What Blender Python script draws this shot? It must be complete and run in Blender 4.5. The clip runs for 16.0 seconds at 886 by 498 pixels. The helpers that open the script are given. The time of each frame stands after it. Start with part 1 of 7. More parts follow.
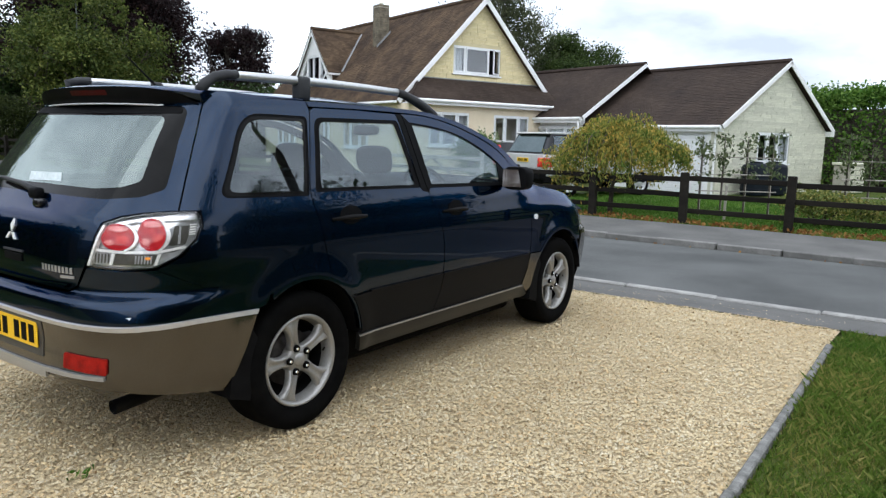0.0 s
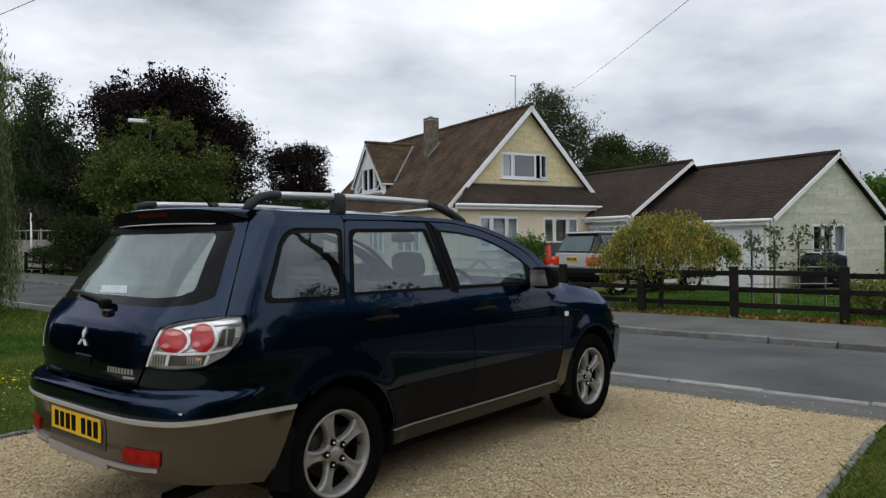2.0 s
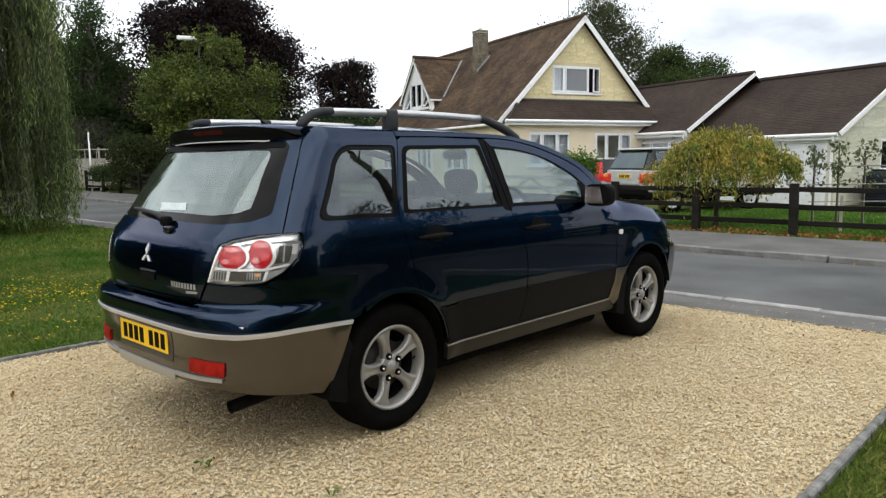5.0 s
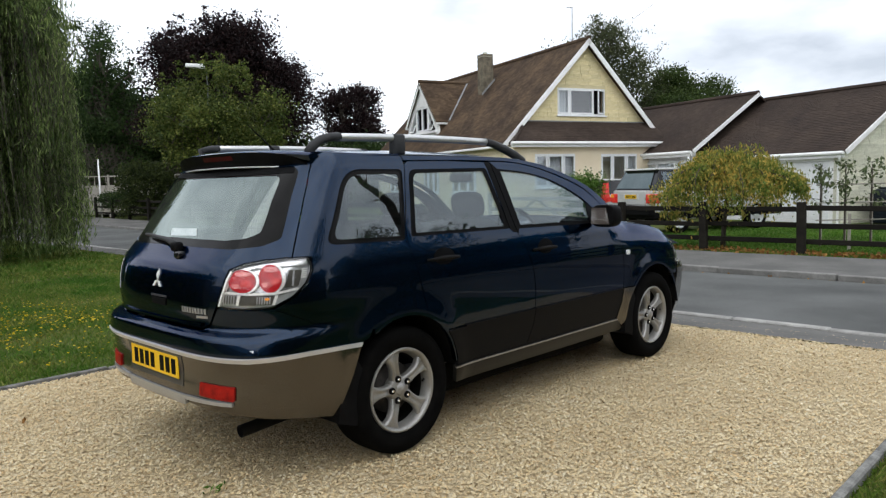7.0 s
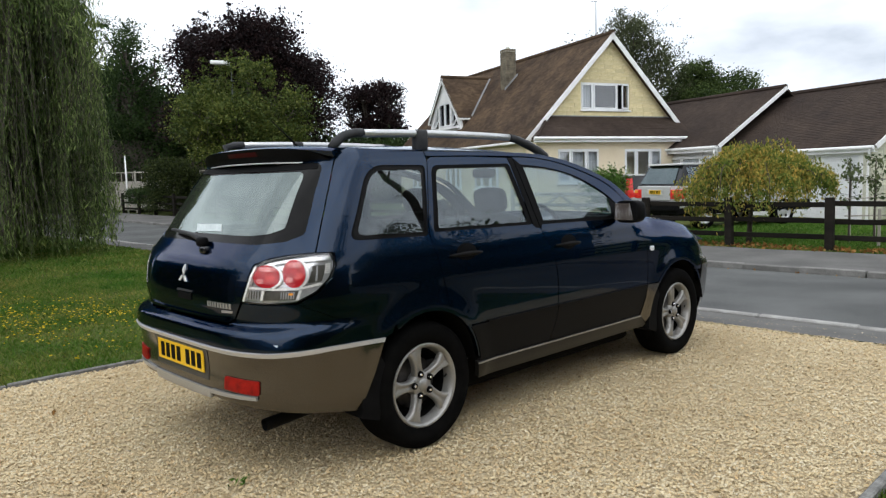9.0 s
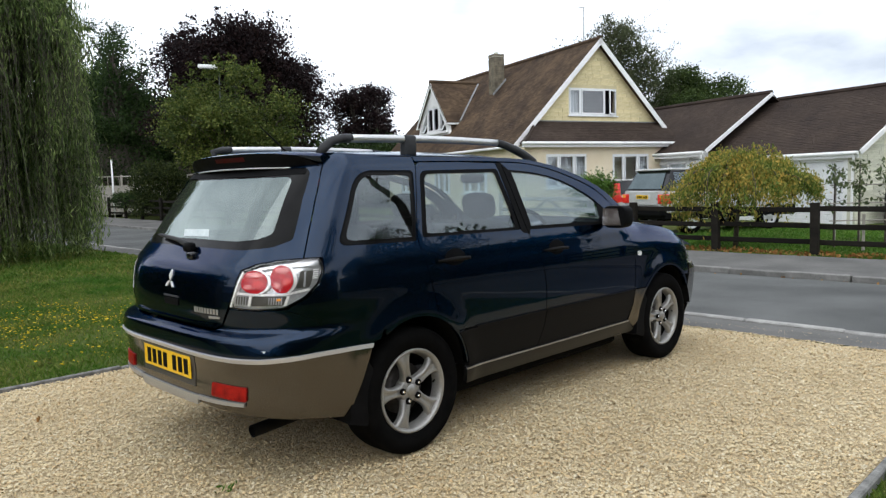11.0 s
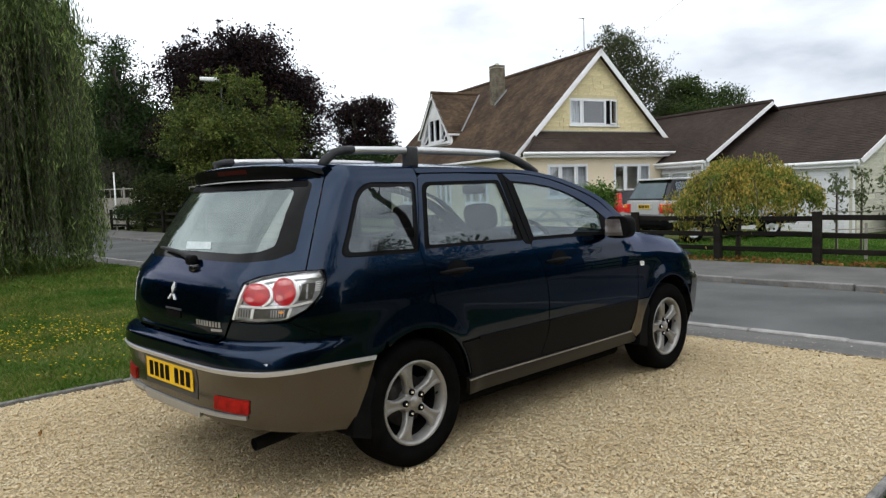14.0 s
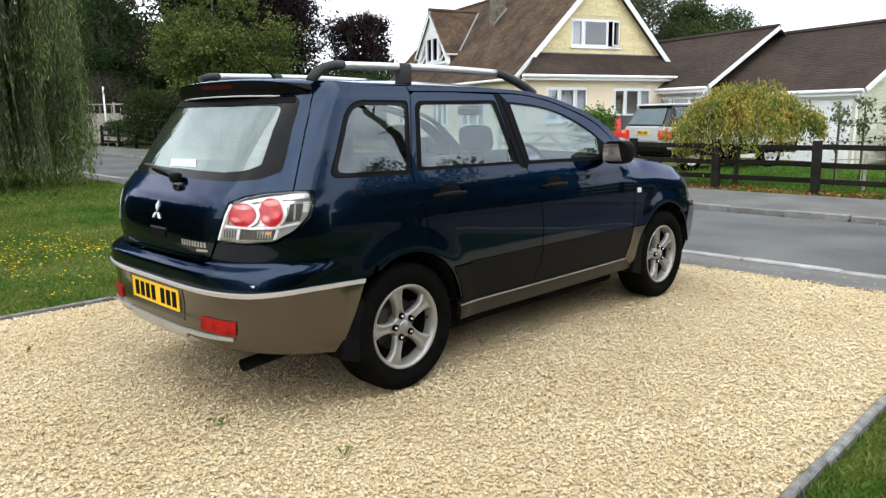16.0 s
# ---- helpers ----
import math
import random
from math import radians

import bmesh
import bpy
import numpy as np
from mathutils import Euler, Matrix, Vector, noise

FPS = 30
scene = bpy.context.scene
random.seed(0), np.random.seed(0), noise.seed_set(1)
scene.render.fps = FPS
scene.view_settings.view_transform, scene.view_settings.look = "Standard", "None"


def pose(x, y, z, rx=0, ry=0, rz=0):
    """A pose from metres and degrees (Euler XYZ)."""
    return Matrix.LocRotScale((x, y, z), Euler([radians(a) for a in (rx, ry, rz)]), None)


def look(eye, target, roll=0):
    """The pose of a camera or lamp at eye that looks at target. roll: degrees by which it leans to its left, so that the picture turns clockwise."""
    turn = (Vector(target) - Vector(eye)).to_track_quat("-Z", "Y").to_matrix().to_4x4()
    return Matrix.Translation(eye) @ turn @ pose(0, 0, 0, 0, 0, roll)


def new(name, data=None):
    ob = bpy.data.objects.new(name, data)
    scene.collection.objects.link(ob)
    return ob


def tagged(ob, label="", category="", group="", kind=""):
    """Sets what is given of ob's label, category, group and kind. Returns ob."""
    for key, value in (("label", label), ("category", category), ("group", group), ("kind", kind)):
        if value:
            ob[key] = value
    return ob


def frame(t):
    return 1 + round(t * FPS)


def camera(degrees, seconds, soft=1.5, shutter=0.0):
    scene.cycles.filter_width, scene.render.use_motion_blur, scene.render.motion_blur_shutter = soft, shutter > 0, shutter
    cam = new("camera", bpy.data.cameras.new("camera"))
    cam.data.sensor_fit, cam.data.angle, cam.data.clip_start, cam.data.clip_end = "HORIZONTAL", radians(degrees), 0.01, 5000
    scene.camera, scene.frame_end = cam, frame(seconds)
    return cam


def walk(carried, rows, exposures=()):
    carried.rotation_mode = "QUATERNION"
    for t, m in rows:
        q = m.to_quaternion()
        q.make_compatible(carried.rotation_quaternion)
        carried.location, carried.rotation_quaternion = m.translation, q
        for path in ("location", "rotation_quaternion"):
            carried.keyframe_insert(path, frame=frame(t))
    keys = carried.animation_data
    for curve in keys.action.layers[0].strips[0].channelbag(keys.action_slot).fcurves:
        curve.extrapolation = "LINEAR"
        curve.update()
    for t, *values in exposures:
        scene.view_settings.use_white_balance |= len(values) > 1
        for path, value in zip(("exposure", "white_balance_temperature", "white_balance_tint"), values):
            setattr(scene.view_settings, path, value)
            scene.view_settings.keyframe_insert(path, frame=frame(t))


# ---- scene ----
cam = camera(62.7, 16.0, 1.32)
PATH = [
    (0, (-2.324, -3.275, 1.377), (-0.707, -2.137, 1.077), 1.5),
    (0.5, (-2.498, -3.409, 1.358), (-0.934, -2.175, 1.181), -1.9),
    (1, (-2.561, -3.48, 1.384), (-1.006, -2.225, 1.3), -1.5),
    (1.5, (-2.486, -3.557, 1.385), (-0.924, -2.309, 1.378), 0.4),
    (2, (-2.457, -3.583, 1.388), (-0.918, -2.305, 1.368), -0.6),
    (2.5, (-2.47, -3.575, 1.391), (-0.978, -2.242, 1.399), -1.1),
    (3, (-2.433, -3.538, 1.387), (-0.997, -2.148, 1.345), -0.3),
    (3.5, (-2.399, -3.512, 1.408), (-0.98, -2.122, 1.174), 0.4),
    (5.8, (-2.475, -3.554, 1.377), (-1.038, -2.184, 1.142), -1.2),
    (6, (-2.471, -3.555, 1.391), (-1.049, -2.165, 1.176), -1.4),
    (6.5, (-2.475, -3.566, 1.392), (-1.057, -2.165, 1.225), -1.8),
    (7, (-2.474, -3.558, 1.388), (-1.044, -2.171, 1.206), -1.5),
    (7.5, (-2.484, -3.567, 1.388), (-1.09, -2.142, 1.218), -1.4),
    (8, (-2.485, -3.572, 1.387), (-1.095, -2.145, 1.211), -1.6),
    (8.5, (-2.476, -3.558, 1.389), (-1.091, -2.129, 1.197), -1.6),
    (10.8, (-2.477, -3.558, 1.386), (-1.085, -2.134, 1.2), -1.2),
    (11, (-2.476, -3.559, 1.393), (-1.067, -2.151, 1.212), -1.5),
    (11.5, (-2.473, -3.556, 1.392), (-1.068, -2.145, 1.213), -1.6),
    (12, (-2.47, -3.561, 1.394), (-1.06, -2.149, 1.246), -2.1),
    (12.5, (-2.47, -3.557, 1.394), (-1.046, -2.161, 1.25), -2.0),
    (13, (-2.472, -3.555, 1.395), (-1.078, -2.128, 1.257), -2.3),
    (13.5, (-2.47, -3.557, 1.395), (-1.069, -2.137, 1.255), -2.3),
    (14, (-2.474, -3.554, 1.397), (-1.066, -2.141, 1.245), -1.8),
    (14.5, (-2.476, -3.556, 1.392), (-1.094, -2.117, 1.247), -2.0),
    (15, (-2.395, -3.503, 1.388), (-1.0, -2.108, 1.059), -2.7),
    (15.5, (-2.398, -3.49, 1.385), (-0.994, -2.113, 1.02), -0.7),
    (16, (-2.399, -3.499, 1.386), (-1.004, -2.112, 1.025), -0.7),
]
EXPOSURES = [
    (0.0, 0.13, 6060, 10), (0.5, -0.04, 6110, 10), (1.0, -0.31, 6300, 10), (1.5, -0.51, 6100, 10), (2.0, -0.71, 6330, 10), (2.5, -0.79, 6450, 10), (3.0, -0.78, 6720, 10),
    (3.5, -0.31, 6800, 10), (6.0, 0.06, 6430, 10), (7.0, -0.09, 6400, 10), (8.5, -0.06, 6400, 10), (11.0, 0.03, 6300, 10), (13.0, -0.18, 6400, 10), (14.5, -0.17, 6480, 10), (15.0, -0.12, 6500, 10), (15.5, 0.43, 6350, 10), (16.0, 0.56, 6400, 10),
]
walk(cam, [(t, look(eye, target, roll)) for t, eye, target, roll in PATH], EXPOSURES)

# ---- sky and light: bright overcast ----
world = bpy.data.worlds.new("overcast_sky")
scene.world = world
world.use_nodes = True
wn, wl = world.node_tree.nodes, world.node_tree.links
wn.clear()
w_out, w_bg = wn.new("ShaderNodeOutputWorld"), wn.new("ShaderNodeBackground")
w_sky = wn.new("ShaderNodeTexSky")
w_sky.sky_type, w_sky.sun_disc = "NISHITA", False
w_sky.sun_elevation, w_sky.sun_rotation = radians(60), radians(248)
w_tc, w_map = wn.new("ShaderNodeTexCoord"), wn.new("ShaderNodeMapping")
w_map.inputs["Scale"].default_value = (1.0, 1.0, 2.6)
w_map.inputs["Rotation"].default_value = (0, 0, 4.2)
w_n1, w_n2 = wn.new("ShaderNodeTexNoise"), wn.new("ShaderNodeTexNoise")
w_n1.inputs["Scale"].default_value, w_n1.inputs["Detail"].default_value, w_n1.inputs["Roughness"].default_value = 1.9, 7, 0.55
w_n2.inputs["Scale"].default_value, w_n2.inputs["Detail"].default_value = 5.5, 5
w_add = wn.new("ShaderNodeMath"); w_add.operation = "MULTIPLY_ADD"; w_add.inputs[1].default_value = 0.35
w_ramp = wn.new("ShaderNodeValToRGB")
w_ramp.color_ramp.elements[0].position, w_ramp.color_ramp.elements[0].color = 0.47, (0.50, 0.545, 0.61, 1)
w_ramp.color_ramp.elements[1].position, w_ramp.color_ramp.elements[1].color = 0.86, (1.27, 1.31, 1.36, 1)
w_mix = wn.new("ShaderNodeMix"); w_mix.data_type = "RGBA"; w_mix.inputs[0].default_value = 0.93
w_mul = wn.new("ShaderNodeMix"); w_mul.data_type, w_mul.blend_type = "RGBA", "MULTIPLY"
w_mul.inputs[0].default_value, w_mul.inputs[7].default_value = 1.0, (0.10, 0.10, 0.10, 1)
wl.new(w_tc.outputs["Generated"], w_map.inputs["Vector"])
for n in (w_n1, w_n2):
    wl.new(w_map.outputs[0], n.inputs["Vector"])
wl.new(w_n2.outputs["Fac"], w_add.inputs[0]); wl.new(w_n1.outputs["Fac"], w_add.inputs[2])
wl.new(w_add.outputs[0], w_ramp.inputs[0])
wl.new(w_sky.outputs[0], w_mul.inputs[6])
wl.new(w_mul.outputs[2], w_mix.inputs[6]); wl.new(w_ramp.outputs[0], w_mix.inputs[7])
wl.new(w_mix.outputs[2], w_bg.inputs["Color"]); wl.new(w_bg.outputs[0], w_out.inputs["Surface"])
w_bg.inputs["Strength"].default_value = 1.45

sun_data = bpy.data.lights.new("sun", "SUN")
sun_data.energy, sun_data.angle, sun_data.color = 1.62, radians(100), (1.0, 0.985, 0.96)
sun = new("sun", sun_data)
sun.matrix_world = look((0, 0, 30), (4.6, 1.9, 21.3))

# ---- materials ----
def shader(name):
    m = bpy.data.materials.new(name)
    m.use_nodes = True
    nt = m.node_tree
    return m, nt, nt.nodes["Principled BSDF"]


def noise_node(nt, scale, detail=4, coord="Object", rough=0.55, stretch=None):
    tc, n = nt.nodes.new("ShaderNodeTexCoord"), nt.nodes.new("ShaderNodeTexNoise")
    n.inputs["Scale"].default_value, n.inputs["Detail"].default_value, n.inputs["Roughness"].default_value = scale, detail, rough
    if stretch:
        mp = nt.nodes.new("ShaderNodeMapping")
        mp.inputs["Scale"].default_value = stretch
        nt.links.new(tc.outputs[coord], mp.inputs["Vector"]); nt.links.new(mp.outputs[0], n.inputs["Vector"])
    else:
        nt.links.new(tc.outputs[coord], n.inputs["Vector"])
    return n


def ramp_node(nt, fac, stops):
    r = nt.nodes.new("ShaderNodeValToRGB")
    e = r.color_ramp.elements
    while len(e) < len(stops):
        e.new(0.5)
    for el, (p, c) in zip(e, stops):
        el.position, el.color = p, (*c, 1)
    nt.links.new(fac, r.inputs[0])
    return r


def mix_node(nt, fac, a, b, blend="MIX"):
    m = nt.nodes.new("ShaderNodeMix")
    m.data_type, m.blend_type = "RGBA", blend
    for value, k in ((fac, 0), (a, 6), (b, 7)):
        if isinstance(value, (int, float)):
            m.inputs[k].default_value = value
        elif isinstance(value, tuple):
            m.inputs[k].default_value = (*value, 1)
        else:
            nt.links.new(value, m.inputs[k])
    return m.outputs[2]


def bump_node(nt, bsdf, height, strength=0.3, distance=0.01):
    b = nt.nodes.new("ShaderNodeBump")
    b.inputs["Strength"].default_value, b.inputs["Distance"].default_value = strength, distance
    nt.links.new(height, b.inputs["Height"])
    nt.links.new(b.outputs[0], bsdf.inputs["Normal"])


def surface(name, c1, c2, scale=3.0, fine=60.0, rough=0.7, metal=0.0, bump=0.2, dist=0.004, vary="", coat=0.0, stretch=None, amount=0.5, up=1.0):
    """A worn surface: two base colours mixed by coarse noise, fine grain, relief, and where wanted a tone of its own for each piece."""
    m, nt, p = shader(name)
    coarse, grain = noise_node(nt, scale, 5, stretch=stretch), noise_node(nt, fine, 3, stretch=stretch)
    r = ramp_node(nt, coarse.outputs["Fac"], [(0.32, c1), (0.68, c2)])
    g = ramp_node(nt, grain.outputs["Fac"], [(0.3, (0.75, 0.75, 0.75)), (0.7, (1.2, 1.2, 1.2))])
    col = mix_node(nt, 0.6, r.outputs[0], g.outputs[0], "MULTIPLY")
    if vary:
        if vary == "object":
            rnd = nt.nodes.new("ShaderNodeObjectInfo").outputs["Random"]
        else:
            rnd = nt.nodes.new("ShaderNodeNewGeometry").outputs["Random Per Island"]
        v = ramp_node(nt, rnd, [(0.0, (1 - amount,) * 3), (1.0, (1 + amount * up,) * 3)])
        col = mix_node(nt, 1.0, col, v.outputs[0], "MULTIPLY")
    nt.links.new(col, p.inputs["Base Color"])
    rr = ramp_node(nt, coarse.outputs["Fac"], [(0.3, (max(rough - 0.08, 0.02),) * 3), (0.7, (min(rough + 0.08, 1),) * 3)])
    nt.links.new(rr.outputs[0], p.inputs["Roughness"])
    p.inputs["Metallic"].default_value = metal
    p.inputs["Coat Weight"].default_value = coat
    p.inputs["Coat Roughness"].default_value = 0.04
    p.inputs["Specular IOR Level"].default_value = 0.1 if rough > 0.4 else 0.5
    if bump:
        bump_node(nt, p, grain.outputs["Fac"], bump, dist)
    return m


def leafy(name, c1, c2, c3, rough=0.55, patch_scale=0.7, lo=(0.7, 0.72, 0.7), hi=(1.25, 1.2, 1.1), stretch=None):
    """Leaves: a tone for each leaf and slow patches over the whole crown; light passes through the thin blade."""
    m, nt, p = shader(name)
    rnd = nt.nodes.new("ShaderNodeNewGeometry").outputs["Random Per Island"]
    r = ramp_node(nt, rnd, [(0.0, c1), (0.55, c2), (1.0, c3)])
    patch = noise_node(nt, patch_scale, 4, stretch=stretch)
    v = ramp_node(nt, patch.outputs["Fac"], [(0.34, lo), (0.66, hi)])
    col = mix_node(nt, 1.0, r.outputs[0], v.outputs[0], "MULTIPLY")
    nt.links.new(col, p.inputs["Base Color"])
    p.inputs["Roughness"].default_value = rough
    p.inputs["Specular IOR Level"].default_value = 0.12
    tr, mx = nt.nodes.new("ShaderNodeBsdfTranslucent"), nt.nodes.new("ShaderNodeMixShader")
    nt.links.new(col, tr.inputs["Color"])
    mx.inputs[0].default_value = 0.3
    out = nt.nodes["Material Output"]
    nt.links.new(p.outputs[0], mx.inputs[1]); nt.links.new(tr.outputs[0], mx.inputs[2])
    nt.links.new(mx.outputs[0], out.inputs["Surface"])
    return m


def pane_glass(name, tint, gloss=0.06, film=0.0, film_col=(0.6, 0.62, 0.62), sheen=(1, 1, 1)):
    """Thin glass: light passes straight, tinted; the gloss grows towards grazing; a thin film of dust."""
    m, nt, p = shader(name)
    nt.nodes.remove(p)
    tb, gl, fr, mx = (nt.nodes.new(k) for k in ("ShaderNodeBsdfTransparent", "ShaderNodeBsdfGlossy", "ShaderNodeLayerWeight", "ShaderNodeMixShader"))
    tb.inputs["Color"].default_value = (*tint, 1)
    gl.inputs["Roughness"].default_value = 0.0
    gl.inputs["Color"].default_value = (*sheen, 1)
    fr.inputs["Blend"].default_value = 0.5
    power, scale = nt.nodes.new("ShaderNodeMath"), nt.nodes.new("ShaderNodeMath")
    power.operation, power.inputs[1].default_value = "POWER", 4.5
    scale.operation, scale.inputs[1].default_value, scale.inputs[2].default_value = "MULTIPLY_ADD", 1 - gloss, gloss
    nt.links.new(fr.outputs["Facing"], power.inputs[0]); nt.links.new(power.outputs[0], scale.inputs[0])
    base = tb.outputs[0]
    if film:
        df, m2 = nt.nodes.new("ShaderNodeBsdfDiffuse"), nt.nodes.new("ShaderNodeMixShader")
        df.inputs["Color"].default_value = (*film_col, 1)
        dust = noise_node(nt, 6.0, 5)
        dr = ramp_node(nt, dust.outputs["Fac"], [(0.3, (film * 0.8,) * 3), (0.7, (film * 1.15,) * 3)])
        nt.links.new(dr.outputs[0], m2.inputs[0])
        nt.links.new(tb.outputs[0], m2.inputs[1]); nt.links.new(df.outputs[0], m2.inputs[2])
        base = m2.outputs[0]
    nt.links.new(scale.outputs[0], mx.inputs[0]); nt.links.new(base, mx.inputs[1]); nt.links.new(gl.outputs[0], mx.inputs[2])
    nt.links.new(mx.outputs[0], nt.nodes["Material Output"].inputs["Surface"])
    return m


def paint(name, col, flake, metal=0.5, rough=0.3, coat=1.0):
    """Car paint: fine metal flake under a clear coat, with faint waviness and dust."""
    m, nt, p = shader(name)
    fl = noise_node(nt, 900.0, 1)
    r = ramp_node(nt, fl.outputs["Fac"], [(0.35, col), (0.75, flake)])
    nt.links.new(r.outputs[0], p.inputs["Base Color"])
    p.inputs["Metallic"].default_value, p.inputs["Roughness"].default_value = metal, rough
    p.inputs["Coat Weight"].default_value, p.inputs["Coat Roughness"].default_value = coat, 0.12
    p.inputs["Coat IOR"].default_value = 1.5
    p.inputs["Specular IOR Level"].default_value = 0.2 if coat else 0.05
    return m


def chips(name):
    """Stone chips: brown, tan, cream and near-white, one tone each, with slow drifts over the bed."""
    m, nt, p = shader(name)
    rnd = nt.nodes.new("ShaderNodeNewGeometry").outputs["Random Per Island"]
    r = ramp_node(nt, rnd, [(0.0, (0.220, 0.158, 0.082)), (0.05, (0.380, 0.286, 0.155)), (0.12, (0.520, 0.413, 0.242)), (0.36, (0.590, 0.484, 0.301)), (0.46, (0.575, 0.418, 0.228)), (0.56, (0.600, 0.500, 0.320)), (0.78, (0.630, 0.541, 0.364)), (0.88, (0.520, 0.449, 0.315)), (1.0, (0.690, 0.622, 0.461))])
    drift, grain = noise_node(nt, 1.1, 5), noise_node(nt, 120.0, 3)
    d = ramp_node(nt, drift.outputs["Fac"], [(0.32, (0.86, 0.81, 0.74)), (0.68, (1.07, 1.07, 1.06))])
    g = ramp_node(nt, grain.outputs["Fac"], [(0.3, (0.85, 0.85, 0.85)), (0.7, (1.12, 1.12, 1.12))])
    col = mix_node(nt, 1.0, mix_node(nt, 1.0, r.outputs[0], d.outputs[0], "MULTIPLY"), g.outputs[0], "MULTIPLY")
    nt.links.new(col, p.inputs["Base Color"])
    p.inputs["Roughness"].default_value, p.inputs["Specular IOR Level"].default_value = 0.85, 0.1
    bump_node(nt, p, grain.outputs["Fac"], 0.3, 0.002)
    return m


M = {}
M["gravel_base"] = surface("gravel_base", (0.52, 0.41, 0.25), (0.63, 0.515, 0.33), 14, 110, 0.95, bump=1.0, dist=0.02)
M["gravel"] = chips("gravel_stone")
M["asphalt"] = surface("asphalt", (0.066, 0.068, 0.066), (0.128, 0.130, 0.127), 0.6, 160, 0.9, bump=0.6, dist=0.004)
M["footway"] = surface("footway_asphalt", (0.095, 0.094, 0.089), (0.152, 0.147, 0.14), 1.2, 130, 0.92, bump=0.6, dist=0.004)
M["kerb"] = surface("kerb_concrete", (0.12, 0.118, 0.11), (0.205, 0.20, 0.187), 5, 80, 0.9, bump=0.5, dist=0.003, vary="object", amount=0.18)
M["kerb_pale"] = surface("pale_kerb_concrete", (0.24, 0.235, 0.22), (0.38, 0.372, 0.35), 5, 80, 0.9, bump=0.5, dist=0.003, vary="object", amount=0.15)
M["edging"] = surface("edging_concrete", (0.10, 0.10, 0.092), (0.25, 0.245, 0.23), 14, 90, 0.9, bump=0.6, dist=0.004, vary="object", amount=0.15)
M["soil_grass"] = surface("lawn_ground", (0.042, 0.074, 0.013), (0.092, 0.102, 0.028), 0.9, 40, 0.95, bump=0.8, dist=0.02)
M["blue"] = paint("blue_metallic_paint", (0.0031, 0.0105, 0.0265), (0.0074, 0.0235, 0.054), 1.0, 0.27, 0.58)
M["blue"].node_tree.nodes["Principled BSDF"].inputs["Coat Roughness"].default_value = 0.02
M["blue"].node_tree.nodes["Principled BSDF"].inputs["Specular Tint"].default_value = (0.30, 0.46, 0.62, 1)
M["bronze"] = paint("grey_bronze_paint", (0.092, 0.085, 0.077), (0.145, 0.133, 0.120), 0.95, 0.20, 0.4)
M["silver_trim"] = paint("silver_trim_paint", (0.55, 0.55, 0.56), (0.7, 0.7, 0.7), 0.5, 0.35, 0.4)
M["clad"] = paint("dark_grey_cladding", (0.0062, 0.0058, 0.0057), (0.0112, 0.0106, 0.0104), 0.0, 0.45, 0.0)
M["rail_foot"] = surface("grey_plastic", (0.035, 0.036, 0.038), (0.055, 0.056, 0.058), 12, 300, 0.5, bump=0.15, dist=0.001)
# the bumper's bronze again, darkened to paint in the shade at the sill
M["sill"] = paint("shaded_sill_paint", (0.013, 0.0128, 0.0122), (0.028, 0.0275, 0.026), 0.4, 0.34, 0.18)
M["lip"] = paint("grey_bumper_trim_paint", (0.34, 0.34, 0.335), (0.46, 0.46, 0.45), 0.5, 0.3, 0.4)
M["smoke"] = surface("smoked_lens", (0.05, 0.048, 0.04), (0.09, 0.085, 0.075), 10, 200, 0.15, bump=0)
M["red_bright"] = surface("bright_red_reflector", (0.55, 0.010, 0.008), (0.78, 0.03, 0.018), 30, 200, 0.3, bump=0.3)
M["black"] = surface("black_plastic", (0.004, 0.004, 0.0044), (0.008, 0.008, 0.0084), 12, 300, 0.5, bump=0.15, dist=0.001)
M["black_gloss"] = surface("black_gloss", (0.006, 0.006, 0.007), (0.01, 0.01, 0.011), 8, 200, 0.12, bump=0)
M["rubber"] = surface("tyre_rubber", (0.0022, 0.0022, 0.0022), (0.006, 0.0058, 0.0055), 18, 160, 0.85, bump=0.3, dist=0.002)
M["under"] = surface("underbody", (0.004, 0.004, 0.004), (0.01, 0.0095, 0.009), 6, 60, 0.9, bump=0.2)
for k in ("under", "rubber", "black"):
    M[k].node_tree.nodes["Principled BSDF"].inputs["Specular IOR Level"].default_value = 0.03
M["alloy"] = surface("alloy_wheel", (0.27, 0.265, 0.25), (0.37, 0.36, 0.34), 10, 200, 0.4, 0.55, bump=0.05, dist=0.001)
M["barrel"] = surface("wheel_barrel", (0.006, 0.006, 0.006), (0.012, 0.0115, 0.011), 10, 100, 0.6, bump=0.1)
M["disc"] = surface("brake_disc", (0.05, 0.046, 0.042), (0.09, 0.08, 0.075), 30, 200, 0.5, 0.6, bump=0.1)
M["chrome"] = surface("chrome", (0.72, 0.72, 0.73), (0.8, 0.8, 0.8), 10, 100, 0.12, 1.0, bump=0)
M["rail"] = surface("brushed_rail", (0.55, 0.55, 0.55), (0.66, 0.66, 0.66), 4, 220, 0.35, 0.8, bump=0.05, dist=0.001)
M["silver_paint"] = paint("silver_car_paint", (0.44, 0.44, 0.43), (0.56, 0.56, 0.55), 0.15, 0.4, 0.4)
M["glass"] = pane_glass("car_glass", (0.66, 0.76, 0.78), 0.115, sheen=(0.88, 0.96, 1.0))
M["frit"] = surface("black_window_border", (0.006, 0.006, 0.006), (0.010, 0.010, 0.010), 8, 200, 0.08, bump=0)
M["frit"].node_tree.nodes["Principled BSDF"].inputs["Specular IOR Level"].default_value = 0.08
